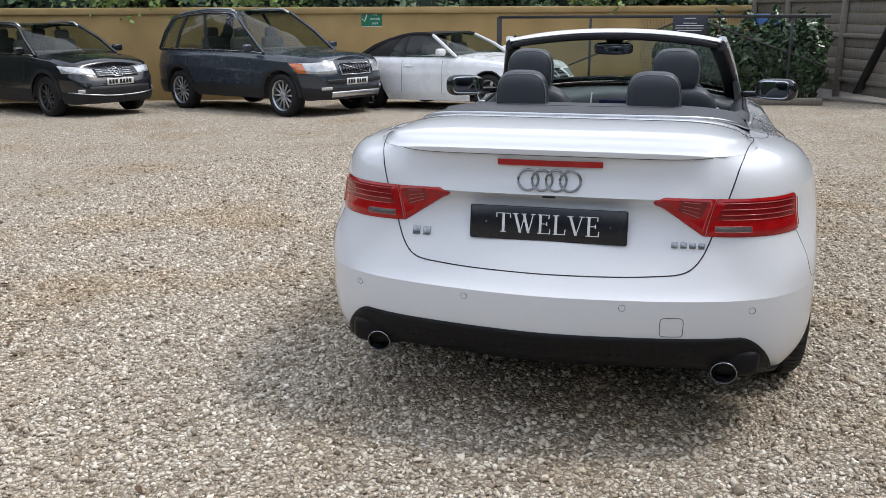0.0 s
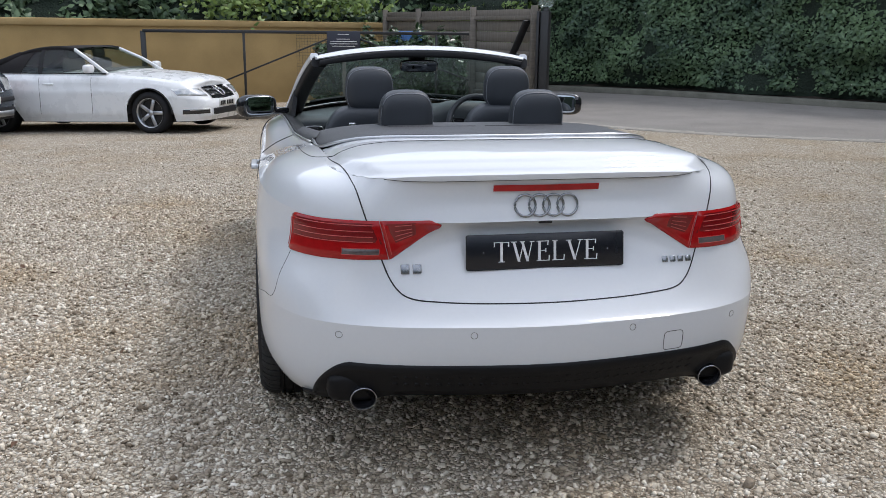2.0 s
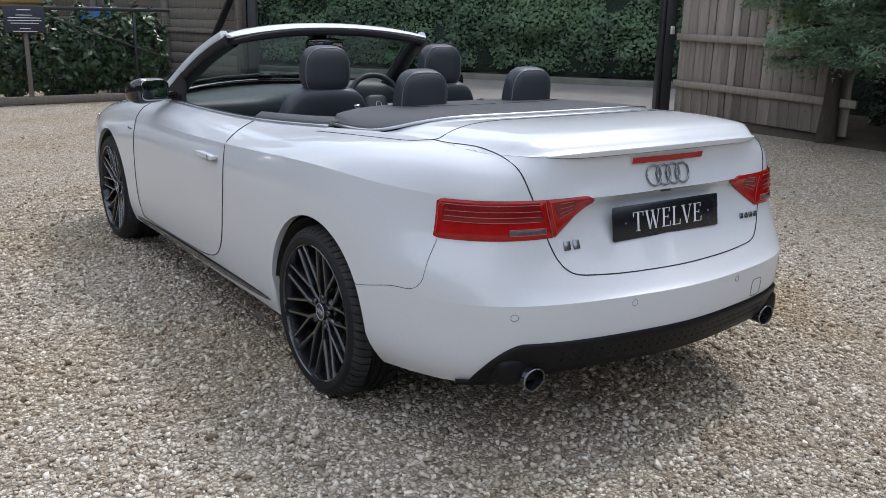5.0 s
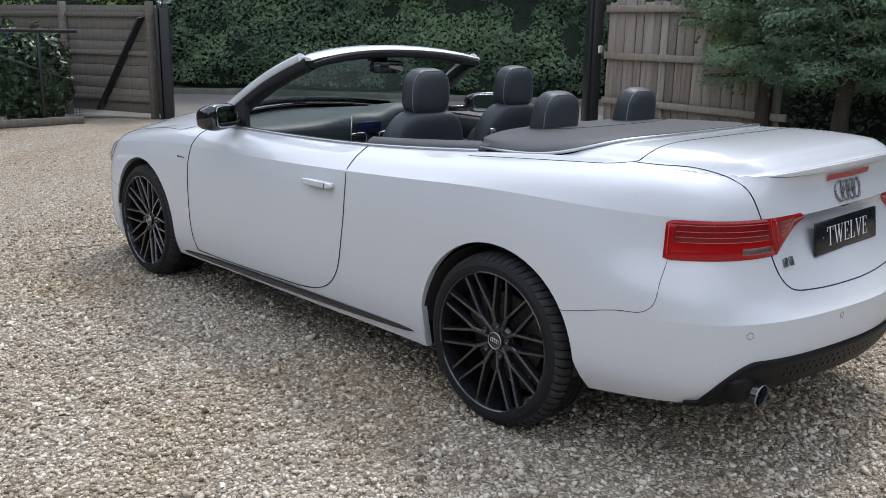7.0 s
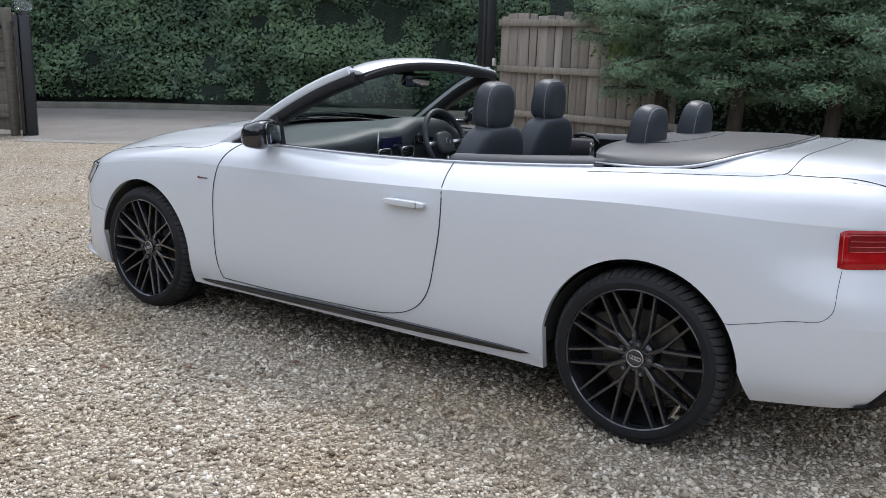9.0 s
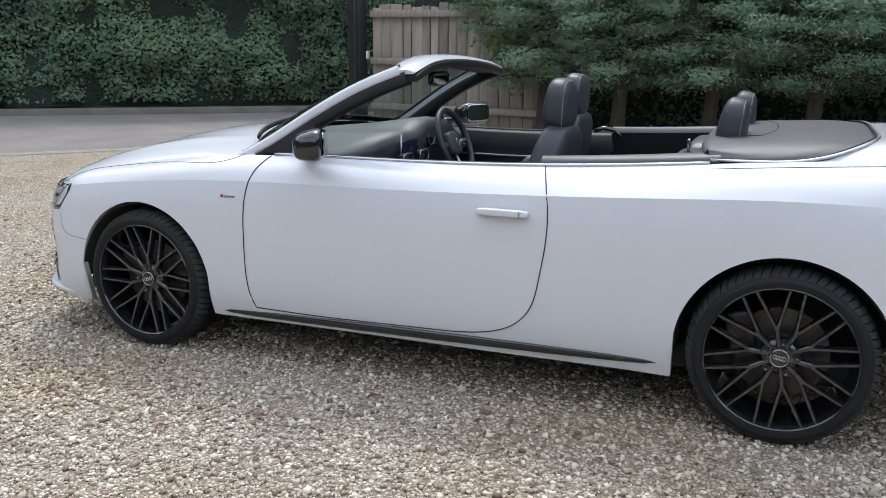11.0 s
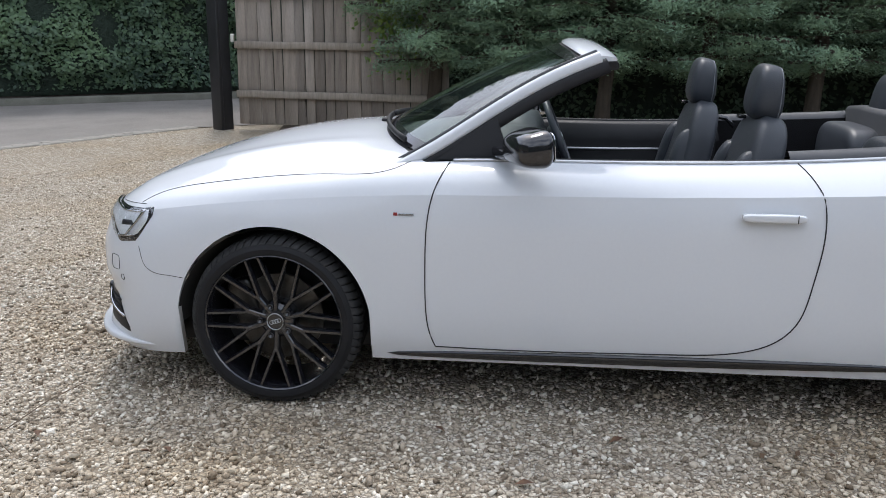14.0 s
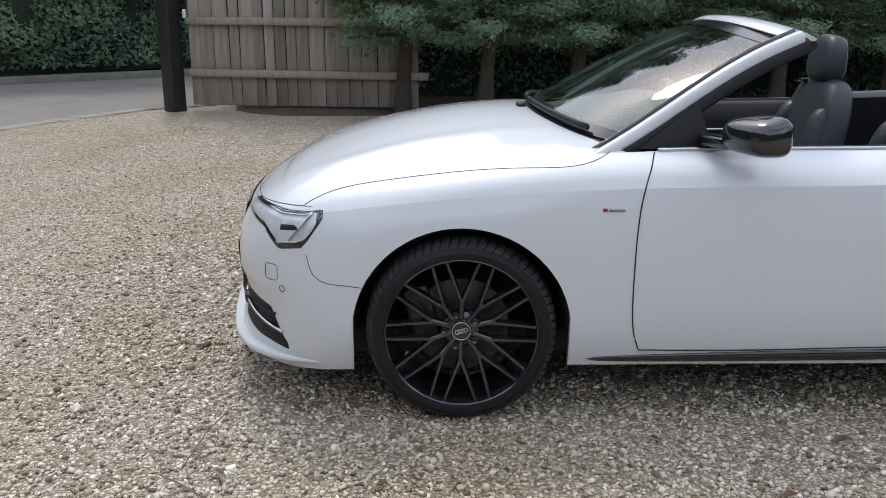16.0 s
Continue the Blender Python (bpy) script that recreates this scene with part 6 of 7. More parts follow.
# conifers behind the board fence
def conifer(name, x, y, h, label, seed, lean=0.0):
    rng = np.random.default_rng(seed)
    z0 = gz(x, y)
    root = thing(name, label, "tree", "row of conifers", at=pose(x, y, z0))
    n = 12
    tr = [[((.10 + .03 * (j == 0)) * (1 - .8 * j / n) * math.cos(a) * (1 + .15 * math.sin(3 * a + j)) + .04 * math.sin(j * 1.3 + seed), (.10 + .03 * (j == 0)) * (1 - .8 * j / n) * math.sin(a) + .04 * math.cos(j * 1.1), h * .95 * j / n - .05) for a in np.linspace(0, 2 * math.pi, 10, endpoint=False)] for j in range(n + 1)]
    part("trunk", grid_mesh("trunk", tr, close_u=True), BARK, root)
    pl_, nm = [], []
    k = 0
    z = .96
    while z < h:
        f = (z - .5) / h
        reach = (1.15 * (1 - f) ** .6 + .15) * rng.uniform(.7, 1.15) * min(1, .62 + .38 * (z - .95) / .8)
        a = k * 2.4 + rng.uniform(-.4, .4)
        d = np.array((math.cos(a), math.sin(a), 0))
        droop = rng.uniform(-.16, .06)
        tip = np.array((0, 0, z)) + d * reach + np.array((0, 0, droop * reach))
        if k % 3 == 0 or z < 2.2:
            tube("limb", [(0, 0, z), tuple(d * reach * .5 + np.array((0, 0, z + droop * reach * .35))), tuple(tip)], .018 * (1 - f) + .006, BARK, root, sides=5)
        m = int((1400 if z < 2.7 else 130) * reach)
        t = rng.uniform(.18, 1.05, m)
        side = np.cross(d, (0, 0, 1))
        spread = .34 * reach * (1.05 - t)
        p = np.array((0, 0, z)) + d * (reach * t)[:, None] + np.array((0, 0, 1)) * (droop * reach * t**1.5)[:, None]
        p = p + side * (rng.normal(0, 1, m) * (.08 + spread * .6))[:, None] + rng.normal(0, .03, (m, 3)) - np.array((0, 0, 1)) * (np.abs(rng.normal(0, .07, m)))[:, None]
        pl_.append(p)
        nm.append(np.tile(d * .5 + np.array((0, 0, 1.1)), (m, 1)))
        z += rng.uniform(.035, .065)
        k += 1
    pl_, nm = np.concatenate(pl_), np.concatenate(nm)
    leaves("crown", pl_, nm, np.where(pl_[:, 2] < 2.7, .62, 2.0) * rng.uniform(.015, .031, len(pl_)), LEAF_YEW, root, rng, 3.6, kind="")
    return root


for i, (x, y, h) in enumerate(((7.55, 3.22, 6.6), (7.45, 2.18, 7.2), (7.5, 1.05, 6.8), (7.4, -.15, 7.4), (7.5, -1.5, 6.9), (7.45, -2.9, 7.3), (7.5, -4.5, 7.0), (7.5, -6.3, 7.2), (7.5, -8.3, 7.2))):
    conifer("conifer_tree", x, y, h, "tall dark green conifer with bare lower trunk", 20 + i)
hedge("backing_hedge", [(11.2, -10), (11.0, 6.0)], 6.0, 1.5, "deep dark green hedge behind the conifers", 90, .13, LEAF_YEW, lambda x, y: 0.0, 31, .6, .5)
pts_ = np.random.default_rng(7)
n = 900
a = pts_.normal(0, 1, (n, 3)) * (.10, .22, .42)
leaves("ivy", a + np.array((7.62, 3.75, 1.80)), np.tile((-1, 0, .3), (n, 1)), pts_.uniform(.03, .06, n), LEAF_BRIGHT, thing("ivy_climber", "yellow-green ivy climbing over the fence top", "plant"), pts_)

# laurels behind the wire mesh
for i, (s, r, h) in enumerate(((3.25, .48, 1.42), (3.9, .55, 1.48), (4.5, .55, 1.45), (5.05, .5, 1.5), (5.5, .42, 1.5))):
    p = M0 + md * s + Vector((.15, .75, 0))
    rng = np.random.default_rng(60 + i)
    root = thing("laurel_bush", "glossy green laurel bush behind wire mesh", "bush", "laurels behind the mesh", at=pose(p.x, p.y, gz(p.x, p.y)))
    for k in range(5):
        a = 2 * math.pi * k / 5
        tube("stem", [(.05 * math.cos(a), .05 * math.sin(a), 0), (.2 * math.cos(a), .2 * math.sin(a), h * .5), (.35 * math.cos(a), .3 * math.sin(a), h * .9)], .012, BARK, root, sides=5)
    m = 1900
    u = rng.normal(0, 1, (m, 3))
    u /= np.linalg.norm(u, axis=1, keepdims=True)
    q = u * (rng.uniform(.55, 1.0, m) ** .5)[:, None] * (r, r * .9, h * .52) * (1 + .22 * np.sin(u[:, :1] * 7 + i) * np.cos(u[:, 2:] * 6)) + np.array((0, 0, h * .53))
    leaves("crown", q, u + (0, 0, .3), rng.uniform(.05, .085, m), LEAF_LAUREL, root, rng, 2.0, kind="")

# bright branches over the wall, and a clipped top behind the grey fence
for x, zc in ((-1.5, 2.15), (.9, 2.25), (-8.5, 2.1), (-11.0, 2.0)):
    rng = np.random.default_rng(int(x * 10) + 500)
    root = thing("overhanging_branch", "bright green leafy branch hanging over the wall", "branch", at=pose(x, wall_y(x) + .5, 0))
    m = 700
    q = rng.normal(0, 1, (m, 3)) * (.55, .35, .30) + (0, 0, zc)
    tube("twig", [(0, .8, zc - .3), (0, .3, zc), (.3, 0, zc - .1)], .015, BARK, root)
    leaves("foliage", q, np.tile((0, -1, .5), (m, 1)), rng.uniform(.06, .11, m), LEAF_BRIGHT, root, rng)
hedge("clipped_hedge", [(2.9, 18.7), (4.25, 14.6)], 2.0, .5, "clipped hedge with a bright top behind the grey fence", 420, .06, LEAF_BRIGHT, gz, 41, .06, 1.2)

# tall belt of trees behind the camera and along the yard's far sides
for k_, (pa, pb) in enumerate((((9.5, -15), (-16, -15)), ((-17, -15), (-17, 10.5)), ((14, -9), (9.5, -15)))):
    hedge("tree_belt", [pb, pa], 4.6, 2.0, "tall dark belt of trees round the yard", 26, .28, LEAF_HEDGE, lambda x, y: -.2, 70 + k_, 1.2, .3, category="trees")
hedge("lane_trees", [tuple(lane_pt(-16, 8.5).xy), tuple(lane_pt(26, 8.5).xy)], 9.0, 2.0, "tall trees rising behind the lane hedge", 60, .17, LEAF_HEDGE, lambda x, y: 0.0, 77, 1.0, 3.5, category="trees")
# these trees take a darkened leaf colour that carries their shade
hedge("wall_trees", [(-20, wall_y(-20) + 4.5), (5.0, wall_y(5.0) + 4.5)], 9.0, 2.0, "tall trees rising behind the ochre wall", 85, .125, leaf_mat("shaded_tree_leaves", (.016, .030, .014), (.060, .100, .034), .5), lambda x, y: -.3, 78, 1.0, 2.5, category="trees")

# signs
green = thing("assembly_sign", "green safety sign with white wording on the wall", "sign", at=pose(-6.15, wall_y(-6.15) - .03, 1.33, 0, 0, WALL_ROT))
part("sign_plate", one_box(.46, .012, .34, 0, 0, 0, .004), mat("sign_green", (.006, .17, .075), .4), green)
for k, wd in enumerate(("Fire", "assembly", "point")):
    cu = bpy.data.curves.new("wording", "FONT")
    cu.body, cu.size, cu.align_x, cu.align_y, cu.extrude = wd, .085, "CENTER", "CENTER", .001
    tmp = new("wording", cu)
    me = bpy.data.meshes.new_from_object(tmp.evaluated_get(bpy.context.evaluated_depsgraph_get()))
    bpy.data.objects.remove(tmp)
    o = part("wording", me, WHITE_INK, green, smooth=False)
    o.matrix_local = pose(.07, -.008, .09 - .09 * k, 90) @ Matrix.Diagonal((.72, .9, 1, 1))
tube("tick", [(-.20, -.010, 0), (-.16, -.010, -.06), (-.10, -.010, .09)], .010, WHITE_INK, green)
for z in (-.16, .16):
    part("border", one_box(.44, .004, .008, 0, -.008, z), WHITE_INK, green)
bp = M0 + md * 3.60 + Vector((0, -.06, 0))
board = thing("notice_board", "dark notice board with rows of pale text on a post", "sign", at=pose(bp.x, bp.y, 0, 0, 0, math.degrees(math.atan2(md.y, md.x))))
part("panel", one_box(.60, .03, .42, 0, 0, 1.18, .006), mat("board_slate", (.022, .024, .040), .5), board)
part("post", one_box(.07, .05, 1.3, 0, .05, .45, .004), WOOD_GREY, board)
for k, w_ in enumerate((.20, 0, .24, .48, .50, .42, 0, .16, .36)):
    if w_:
        part("text_bar", one_box(w_, .004, .012, 0, -.018, 1.33 - .042 * k), WHITE_INK, board)

# blue plastic drums behind the laurels
DRUM_BLUE = mat("blue_plastic", (.012, .10, .30), .4, (.009, .075, .23), scale=5)
for s_, lift in ((4.42, 0), (5.30, 0), (4.86, .80)):
    p = M0 + md * s_ + Vector((.15, 1.35, 0))
    bm = bmesh.new()
    lathe(bm, [(0, 0), (0, .24), (.03, .27), (.22, .28), (.24, .293), (.26, .28), (.52, .28), (.54, .293), (.56, .28), (.75, .27), (.79, .24), (.78, .0)], 28, "Z")
    d = thing("plastic_drum", "blue plastic drum standing behind the laurel bushes", "drum", "blue drums", at=pose(p.x, p.y, gz(p.x, p.y) + lift - .02))
    part("drum_body", bm, DRUM_BLUE, d)
    bm = bmesh.new()
    lathe(bm, [(.775, .045), (.805, .045), (.805, 0)], 16, "Z")
    cap_ = part("drum_cap", bm, BLACK_MATT, d)
    cap_.location = (.13, .05, 0)

# added leaf mass standing in for the dark shade behind the trunks
hedge("conifer_undergrowth", [(8.75, 3.5), (8.55, -9.5)], 3.6, .5, "dense evergreen growth added for the deep shade behind the conifer trunks", 420, .05, leaf_mat("shaded_evergreen_leaves", (.034, .058, .040), (.100, .150, .085), .7), gz, 93, .30, .08)


# ---- the parked cars along the wall ----
SILVER = mat("silver_alloy", (.50, .51, .53), .30, (.40, .41, .43), metal=.9)
DARK_GLASS = glass("tinted_car_glass", (.66, .71, .67), 0.0, (4.5, .60, .05))
TRIM = mat("grey_seat_cloth", (.085, .082, .076), .85, (.06, .058, .054))
CAR_BLACK = mat("black_car_paint", (.008, .009, .012), .22, (.006, .007, .009), coat=.6)
CAR_SLATE = mat("slate_blue_car_paint", (.030, .038, .050), .25, (.024, .031, .042), coat=.6)
CAR_WHITE = mat("white_car_paint", (.74, .75, .76), .28, (.71, .72, .73), coat=.5)
CLOTH = mat("black_hood_cloth", (.014, .012, .013), .95, (.010, .009, .010), bump=.002, fine=300)
LAMP_LENS = mat("pale_headlamp", (.62, .63, .62), .08, (.34, .35, .36), scale=14, coat=1.0, metal=.4)
AMBER = mat("amber_indicator", (.55, .13, .02), .15, coat=1.0)
PLATE_WHITE = mat("white_plate", (.70, .70, .68), .4)


def road_wheel(parent, r, width, material, at, flip, spokes):
    w = new("wheel")
    w.parent = parent
    w.matrix_local = Matrix.Translation(at) @ (Matrix.Rotation(math.pi, 4, "Z") if flip else Matrix())
    t = bmesh.new()
    h = width / 2
    lathe(t, [(-h, r * .70), (-h * 1.04, r * .85), (-h * .8, r * .985), (0, r), (h * .8, r * .985), (h * 1.04, r * .85), (h, r * .70), (h * .9, r * .69), (-h * .9, r * .69), (-h, r * .70)], 44)
    part("tyre", t, RUBBER, w)
    b = bmesh.new()
    lathe(b, [(h * .95, r * .71), (h, r * .69), (h * .7, r * .65), (-h, r * .64)], 44)
    part("rim", b, material, w)
    d = bmesh.new()
    lathe(d, [(h * .15, r * .64), (h * .12, 0)], 32)
    part("wheel_back", d, UNDER, w)
    for k in range(spokes):
        a = 2 * math.pi * k / spokes
        s = bmesh.new()
        box(s, .022, r * .54, r * (.17 if spokes < 8 else .085), h * .62, r * .38, 0, .006, seg=1)
        bmesh.ops.rotate(s, cent=(0, 0, 0), matrix=Matrix.Rotation(a, 3, "X"), verts=s.verts)
        part("spoke", s, material, w)
    c = bmesh.new()
    lathe(c, [(h * .5, r * .15), (h * .72, r * .13), (h * .74, 0)], 24)
    part("centre_cap", c, material, w)


def parked_car(name, label, corner, yaw, L, W, H, wb, ro, wr, paint, top, house, rim, spokes, roof_mat=None, cladding=None, plan_p=5.0, low=.24, roof_rails=False, wheel_w=.22, nose=1.0, tail=1.0, bright_line=False):
    """A car from its measures; corner: where its front right tyre stands. top: heights of bonnet and waist along the car; house: screen foot, screen head, roof end, rear foot."""
    turn = Matrix.Rotation(radians(yaw), 4, "Z")
    yr = -L / 2 + ro
    yf = yr + wb
    off = turn @ Vector((W / 2 - .03, yf, 0))
    x0, y0 = corner[0] - off.x, corner[1] - off.y
    slope = [float(ground_z(*(Vector((x0, y0)) + (turn @ Vector((0, y, 0))).xy))) for y in (yr, yf)]
    c = thing(name, label, "car", at=Matrix.Translation((x0, y0, sum(slope) / 2)) @ turn @ Matrix.Rotation(math.atan2(slope[1] - slope[0], wb), 4, "X"))
    ty, tz = [p[0] for p in top], [p[1] for p in top]
    R = wr + .055
    ths = list(np.linspace(0, math.pi, 120))
    for yc in (yr, yf):
        for a in np.linspace(0, math.pi, 25):
            y = yc + (R - .004) * math.cos(a)
            ths.append(math.acos(math.copysign(abs(2 * y / L) ** (plan_p / 2), y)))
    ths = np.unique(np.round(ths, 5))
    rows = np.linspace(0, 1, 22)
    grid = []
    for th in ths:
        cy, sx = math.cos(th), math.sin(th)
        y = L / 2 * math.copysign(abs(cy) ** (2 / plan_p), cy)
        x = W / 2 * abs(sx) ** (2 / plan_p)
        zt = float(np.interp(y, ty, tz))
        zl = low
        for yc in (yr, yf):
            if abs(y - yc) < R:
                zl = max(zl, wr + math.sqrt(R * R - (y - yc) ** 2))
        col = []
        for f in rows:
            z = zl + (zt - zl) * f
            g = (z - low) / (zt - low)
            ins = np.interp(g, (0, .18, .42, .62, .74, .86, .95, 1), (.055, .012, .004, .0, .022, .040, .075, .13))
            endi = np.interp(g, (0, .15, .45, .62, .8, 1), (.05, .0, .0, .03, .10, .26))
            endi *= nose if y > 0 else tail
            col.append((x - ins * min(1, x / (.3 * W)), y - math.copysign(1, y) * endi * abs(2 * y / L) ** 12, z))
        grid.append(col)
    grid = np.array(grid)
    body = part("body", grid_mesh("body", grid), paint, c)
    part("body", grid_mesh("body", grid[::-1] * np.array((-1, 1, 1))), paint, c)
    capr = []
    for col in grid:
        x, y, z = col[-1]
        capr.append([(x * k, y, z + (.045 + .02 * (y > 0)) * (1 - k * k) * min(1, x / .4)) for k in np.linspace(1, -1, 13)])
    part("bonnet", grid_mesh("bonnet", capr), paint, c)
    if cladding:
        for s in (1, -1):
            g2 = grid[:, :7] * np.array((s, 1, 1)) + np.array((s * .006, 0, 0))
            g2[:, :, 1] += np.sign(g2[:, :, 1]) * .006
            part("lower_cladding", grid_mesh("lower_cladding", g2 if s > 0 else g2[::-1]), cladding, c)
    for yc in (yr, yf):
        for s in (1, -1):
            bm = bmesh.new()
            n = 16
            rr = [[bm.verts.new((s * x, yc + q * math.cos(math.pi * j / n), wr - .02 + q * math.sin(math.pi * j / n))) for j in range(n + 1)] for x, q in ((W / 2 - .03, R + .004), (W / 2 - .36, R), (W / 2 - .36, .04))]
            for r0, r1 in zip(rr, rr[1:]):
                for j in range(n):
                    bm.faces.new((r0[j], r0[j + 1], r1[j + 1], r1[j]))
            part("wheel_well", bm, UNDER, c)
            road_wheel(c, wr, wheel_w, rim, Vector((s * (W / 2 - .035 - wheel_w / 2), yc, wr)), s < 0, spokes)
    part("underbody", one_box(W * .78, L * .86, .16, 0, 0, low + .06, .03), UNDER, c)
    # glasshouse
    f0, f1, r1, r0 = house
    zb = lambda y: float(np.interp(y, ty, tz))
    hw, hr = W / 2 - .115, W / 2 - .285
    rt = roof_mat or paint
    ys = np.linspace(f1, r1, 14)
    roof = [[(k * hr * (1 - .05 * abs(i - 5) / 8), y, H - .035 * (1 - (1 - abs(k)) ** .5) ** 2 - .09 * ((i - 4.0) / 9) ** 2 * (1 if i > 4 else 1.8)) for k in np.linspace(-1, 1, 15)] for i, y in enumerate(ys)]
    part("roof", grid_mesh("roof", roof), rt, c)
    roof = np.array(roof)

    def patch(nm, e0, e1, m, bow=(0, 0, 0), n=8):
        t = np.linspace(0, 1, n)[:, None, None]
        g = np.array(e0)[None] * (1 - t) + np.array(e1)[None] * t + np.sin(math.pi * t) * np.array(bow)
        return part(nm, grid_mesh(nm, g), m, c)
    ks = np.linspace(-1, 1, 15)
    fr = [(k * hw * .94, f0 + .16 * (1 - k * k), zb(f0) + .04 * (1 - k * k) - .01) for k in ks]
    patch("windscreen", fr, roof[0], DARK_GLASS, (0, .02, .02))
    wide = lambda y: min(hw, W / 2 * (1 - abs(2 * y / L) ** plan_p) ** (1 / plan_p) - .075)
    rr_ = [(k * wide(r0), r0 - .08 * (1 - k * k), zb(r0) + .02) for k in ks]
    patch("rear_window", roof[-1], rr_, DARK_GLASS if not roof_mat else rt, (0, -.03, .03))
    for s in (1, -1):
        e = -1 if s > 0 else 0
        roofline = roof[:, e]
        n = len(roofline)
        base = [(s * wide(f0 + (r0 - f0) * i / (n - 1)), f0 + (r0 - f0) * i / (n - 1), zb(f0 + (r0 - f0) * i / (n - 1)) - .005) for i in range(n)]
        patch("side_glass", base, roofline, DARK_GLASS, (s * .03, 0, 0))
        tube("roof_edge", [tuple(p) for p in roofline], .035, rt, c)
        sweep("front_pillar", [base[0], tuple((np.array(base[0]) + roofline[0]) / 2 + (s * .03, .01, .015)), tuple(roofline[0])], rounded(.045, .055, .016), paint, c, side=(1, 0, 0))
        i = n - 1
        sweep("rear_pillar", [base[i], tuple((np.array(base[i]) + roofline[i]) / 2 + (s * .035, 0, .02)), tuple(roofline[i])], rounded(.07, .09, .03), rt, c, side=(1, 0, 0))
        j0 = n - 2 if not roof_mat else n - 5
        tt = np.linspace(0, 1, 8)[:, None, None]
        qp = np.array(base[j0:])[None] * (1 - tt) + roofline[j0:][None] * tt + np.sin(math.pi * tt) * np.array((s * .034, 0, 0)) + np.array((s * .003, 0, 0))
        part("quarter_panel", grid_mesh("quarter_panel", qp), rt, c)
        for q in ((n // 2,) if L < 4.75 or roof_mat else (n // 2 - 1, n - 4)):
            sweep("middle_pillar", [base[q], tuple((np.array(base[q]) + roofline[q]) / 2 + (s * .033, 0, 0)), tuple(roofline[q])], rounded(.03, .07, .01), BLACK_MATT, c, side=(1, 0, 0))
        tube("waist_strip", [(b[0] + s * .012, b[1], b[2] + .012) for b in base], .009, CHROME if not roof_mat else BLACK_MATT, c)
        m = part("door_mirror", puffed(.19, .12, .13, (s * (W / 2 + .05), f0 - .22, zb(f0) + .09), .6), paint, c)
        bt = BVHTree.FromPolygons([Vector(p) * 1 for p in (grid * np.array((s, 1, 1))).reshape(-1, 3)], [list(p.vertices) for p in body.data.polygons])

        def flank(y, z):
            for dz in (0, .02, .04, .08, .15, .25):
                h = bt.ray_cast(Vector((s * 3, y, z + dz)), Vector((-s, 0, 0)))[0]
                if h is not None:
                    return h
            return Vector((s * W / 2, y, z))
        yb0, ym, yb1 = f0 - .25, (f0 + r0) / 2 - .05, max(yr + R * .6, r0 + .2)
        for yy in ((yb0, ym) if roof_mat else (yb0, ym, yb1)):
            tube("door_gap", [flank(yy - .05 * abs(f - .5), low + .12 + (zb(yy) - low - .14) * f) for f in np.linspace(0, 1, 14)], .004, SEAM, c)
        for yy in ((ym + .16,) if roof_mat else (ym + .16, yb1 + .22)):
            p = flank(yy, zb(yy) - .16)
            part("door_handle", puffed(.03, .19, .03, (p.x + s * .012, yy, p.z), .5), paint, c)
        if roof_rails:
            tube("roof_rail", [tuple(p + np.array((-s * .04, 0, .05 if 0 < j < n - 1 else .0))) for j, p in enumerate(roofline)], .018, SATIN, c)

        if bright_line:
            tube("window_line", [base[0]] + [tuple(p + np.array((s * .034, 0, -.012))) for p in roofline] + [base[-1]], .009, CHROME, c)
    for yy, xs in ((f1 - .22, (-.36, .36)), (f1 - 1.05, (-.36, .36))):
        for x in xs:
            if yy > r1 + .1:
                part("seat_back", puffed(.46, .16, .34, (x, yy, zb(yy) + .06), .45), TRIM, c)
                part("head_restraint", puffed(.26, .10, .18, (x, yy - .03, zb(yy) + .30), .5), TRIM, c)
    part("dash_top", puffed(W * .74, .50, .10, (0, f0 - .30, zb(f0) + .03), .4), TRIM, c)

    nose_tree = BVHTree.FromPolygons([Vector(p) for p in grid.reshape(-1, 3)], [list(p.vertices) for p in body.data.polygons])

    def front(x, z, out=0.0):
        """A place on the nose."""
        h = None
        xx = max(abs(x), .012)
        while h is None:
            h, nn, _, _ = nose_tree.ray_cast(Vector((xx, 4, z)), Vector((0, -1, 0)))
            xx *= .985
            z -= .003 if h is None and z > .5 else 0
        nn = nn if nn.y > 0 else -nn
        nn = Vector((nn.x * (1 if x >= 0 else -1), nn.y, nn.z))
        return Vector((x, h.y, z)) + nn * out

    def panel(nm, xs, zlo, zhi, m, out=.008, parent=None, lab=""):
        g = [[tuple(front(x, zlo(x) + (zhi(x) - zlo(x)) * f, out if 0 < f < 1 else out * .3)) for f in (0, .04, .35, .65, .96, 1)] for x in xs]
        return part(nm, grid_mesh(nm, g), m, parent or c, lab)
    return c, front, panel


def number_plate(c, front, x, z, w=.50, h=.11):
    p = front(x, z, .015)
    pl_ = part("number_plate", one_box(w, .012, h, 0, 0, 0, .004, seg=1), PLATE_WHITE, c, "white number plate with dark bars")
    pl_.matrix_local = pose(p.x, p.y, p.z, -6)
    xx = -w / 2 + .05
    for k in range(7):
        part("bar", one_box(.042, .004, h * .62, xx + .02, .0075, 0), BLACK_MATT, pl_)
        xx += .058 + (.03 if k == 3 else 0)


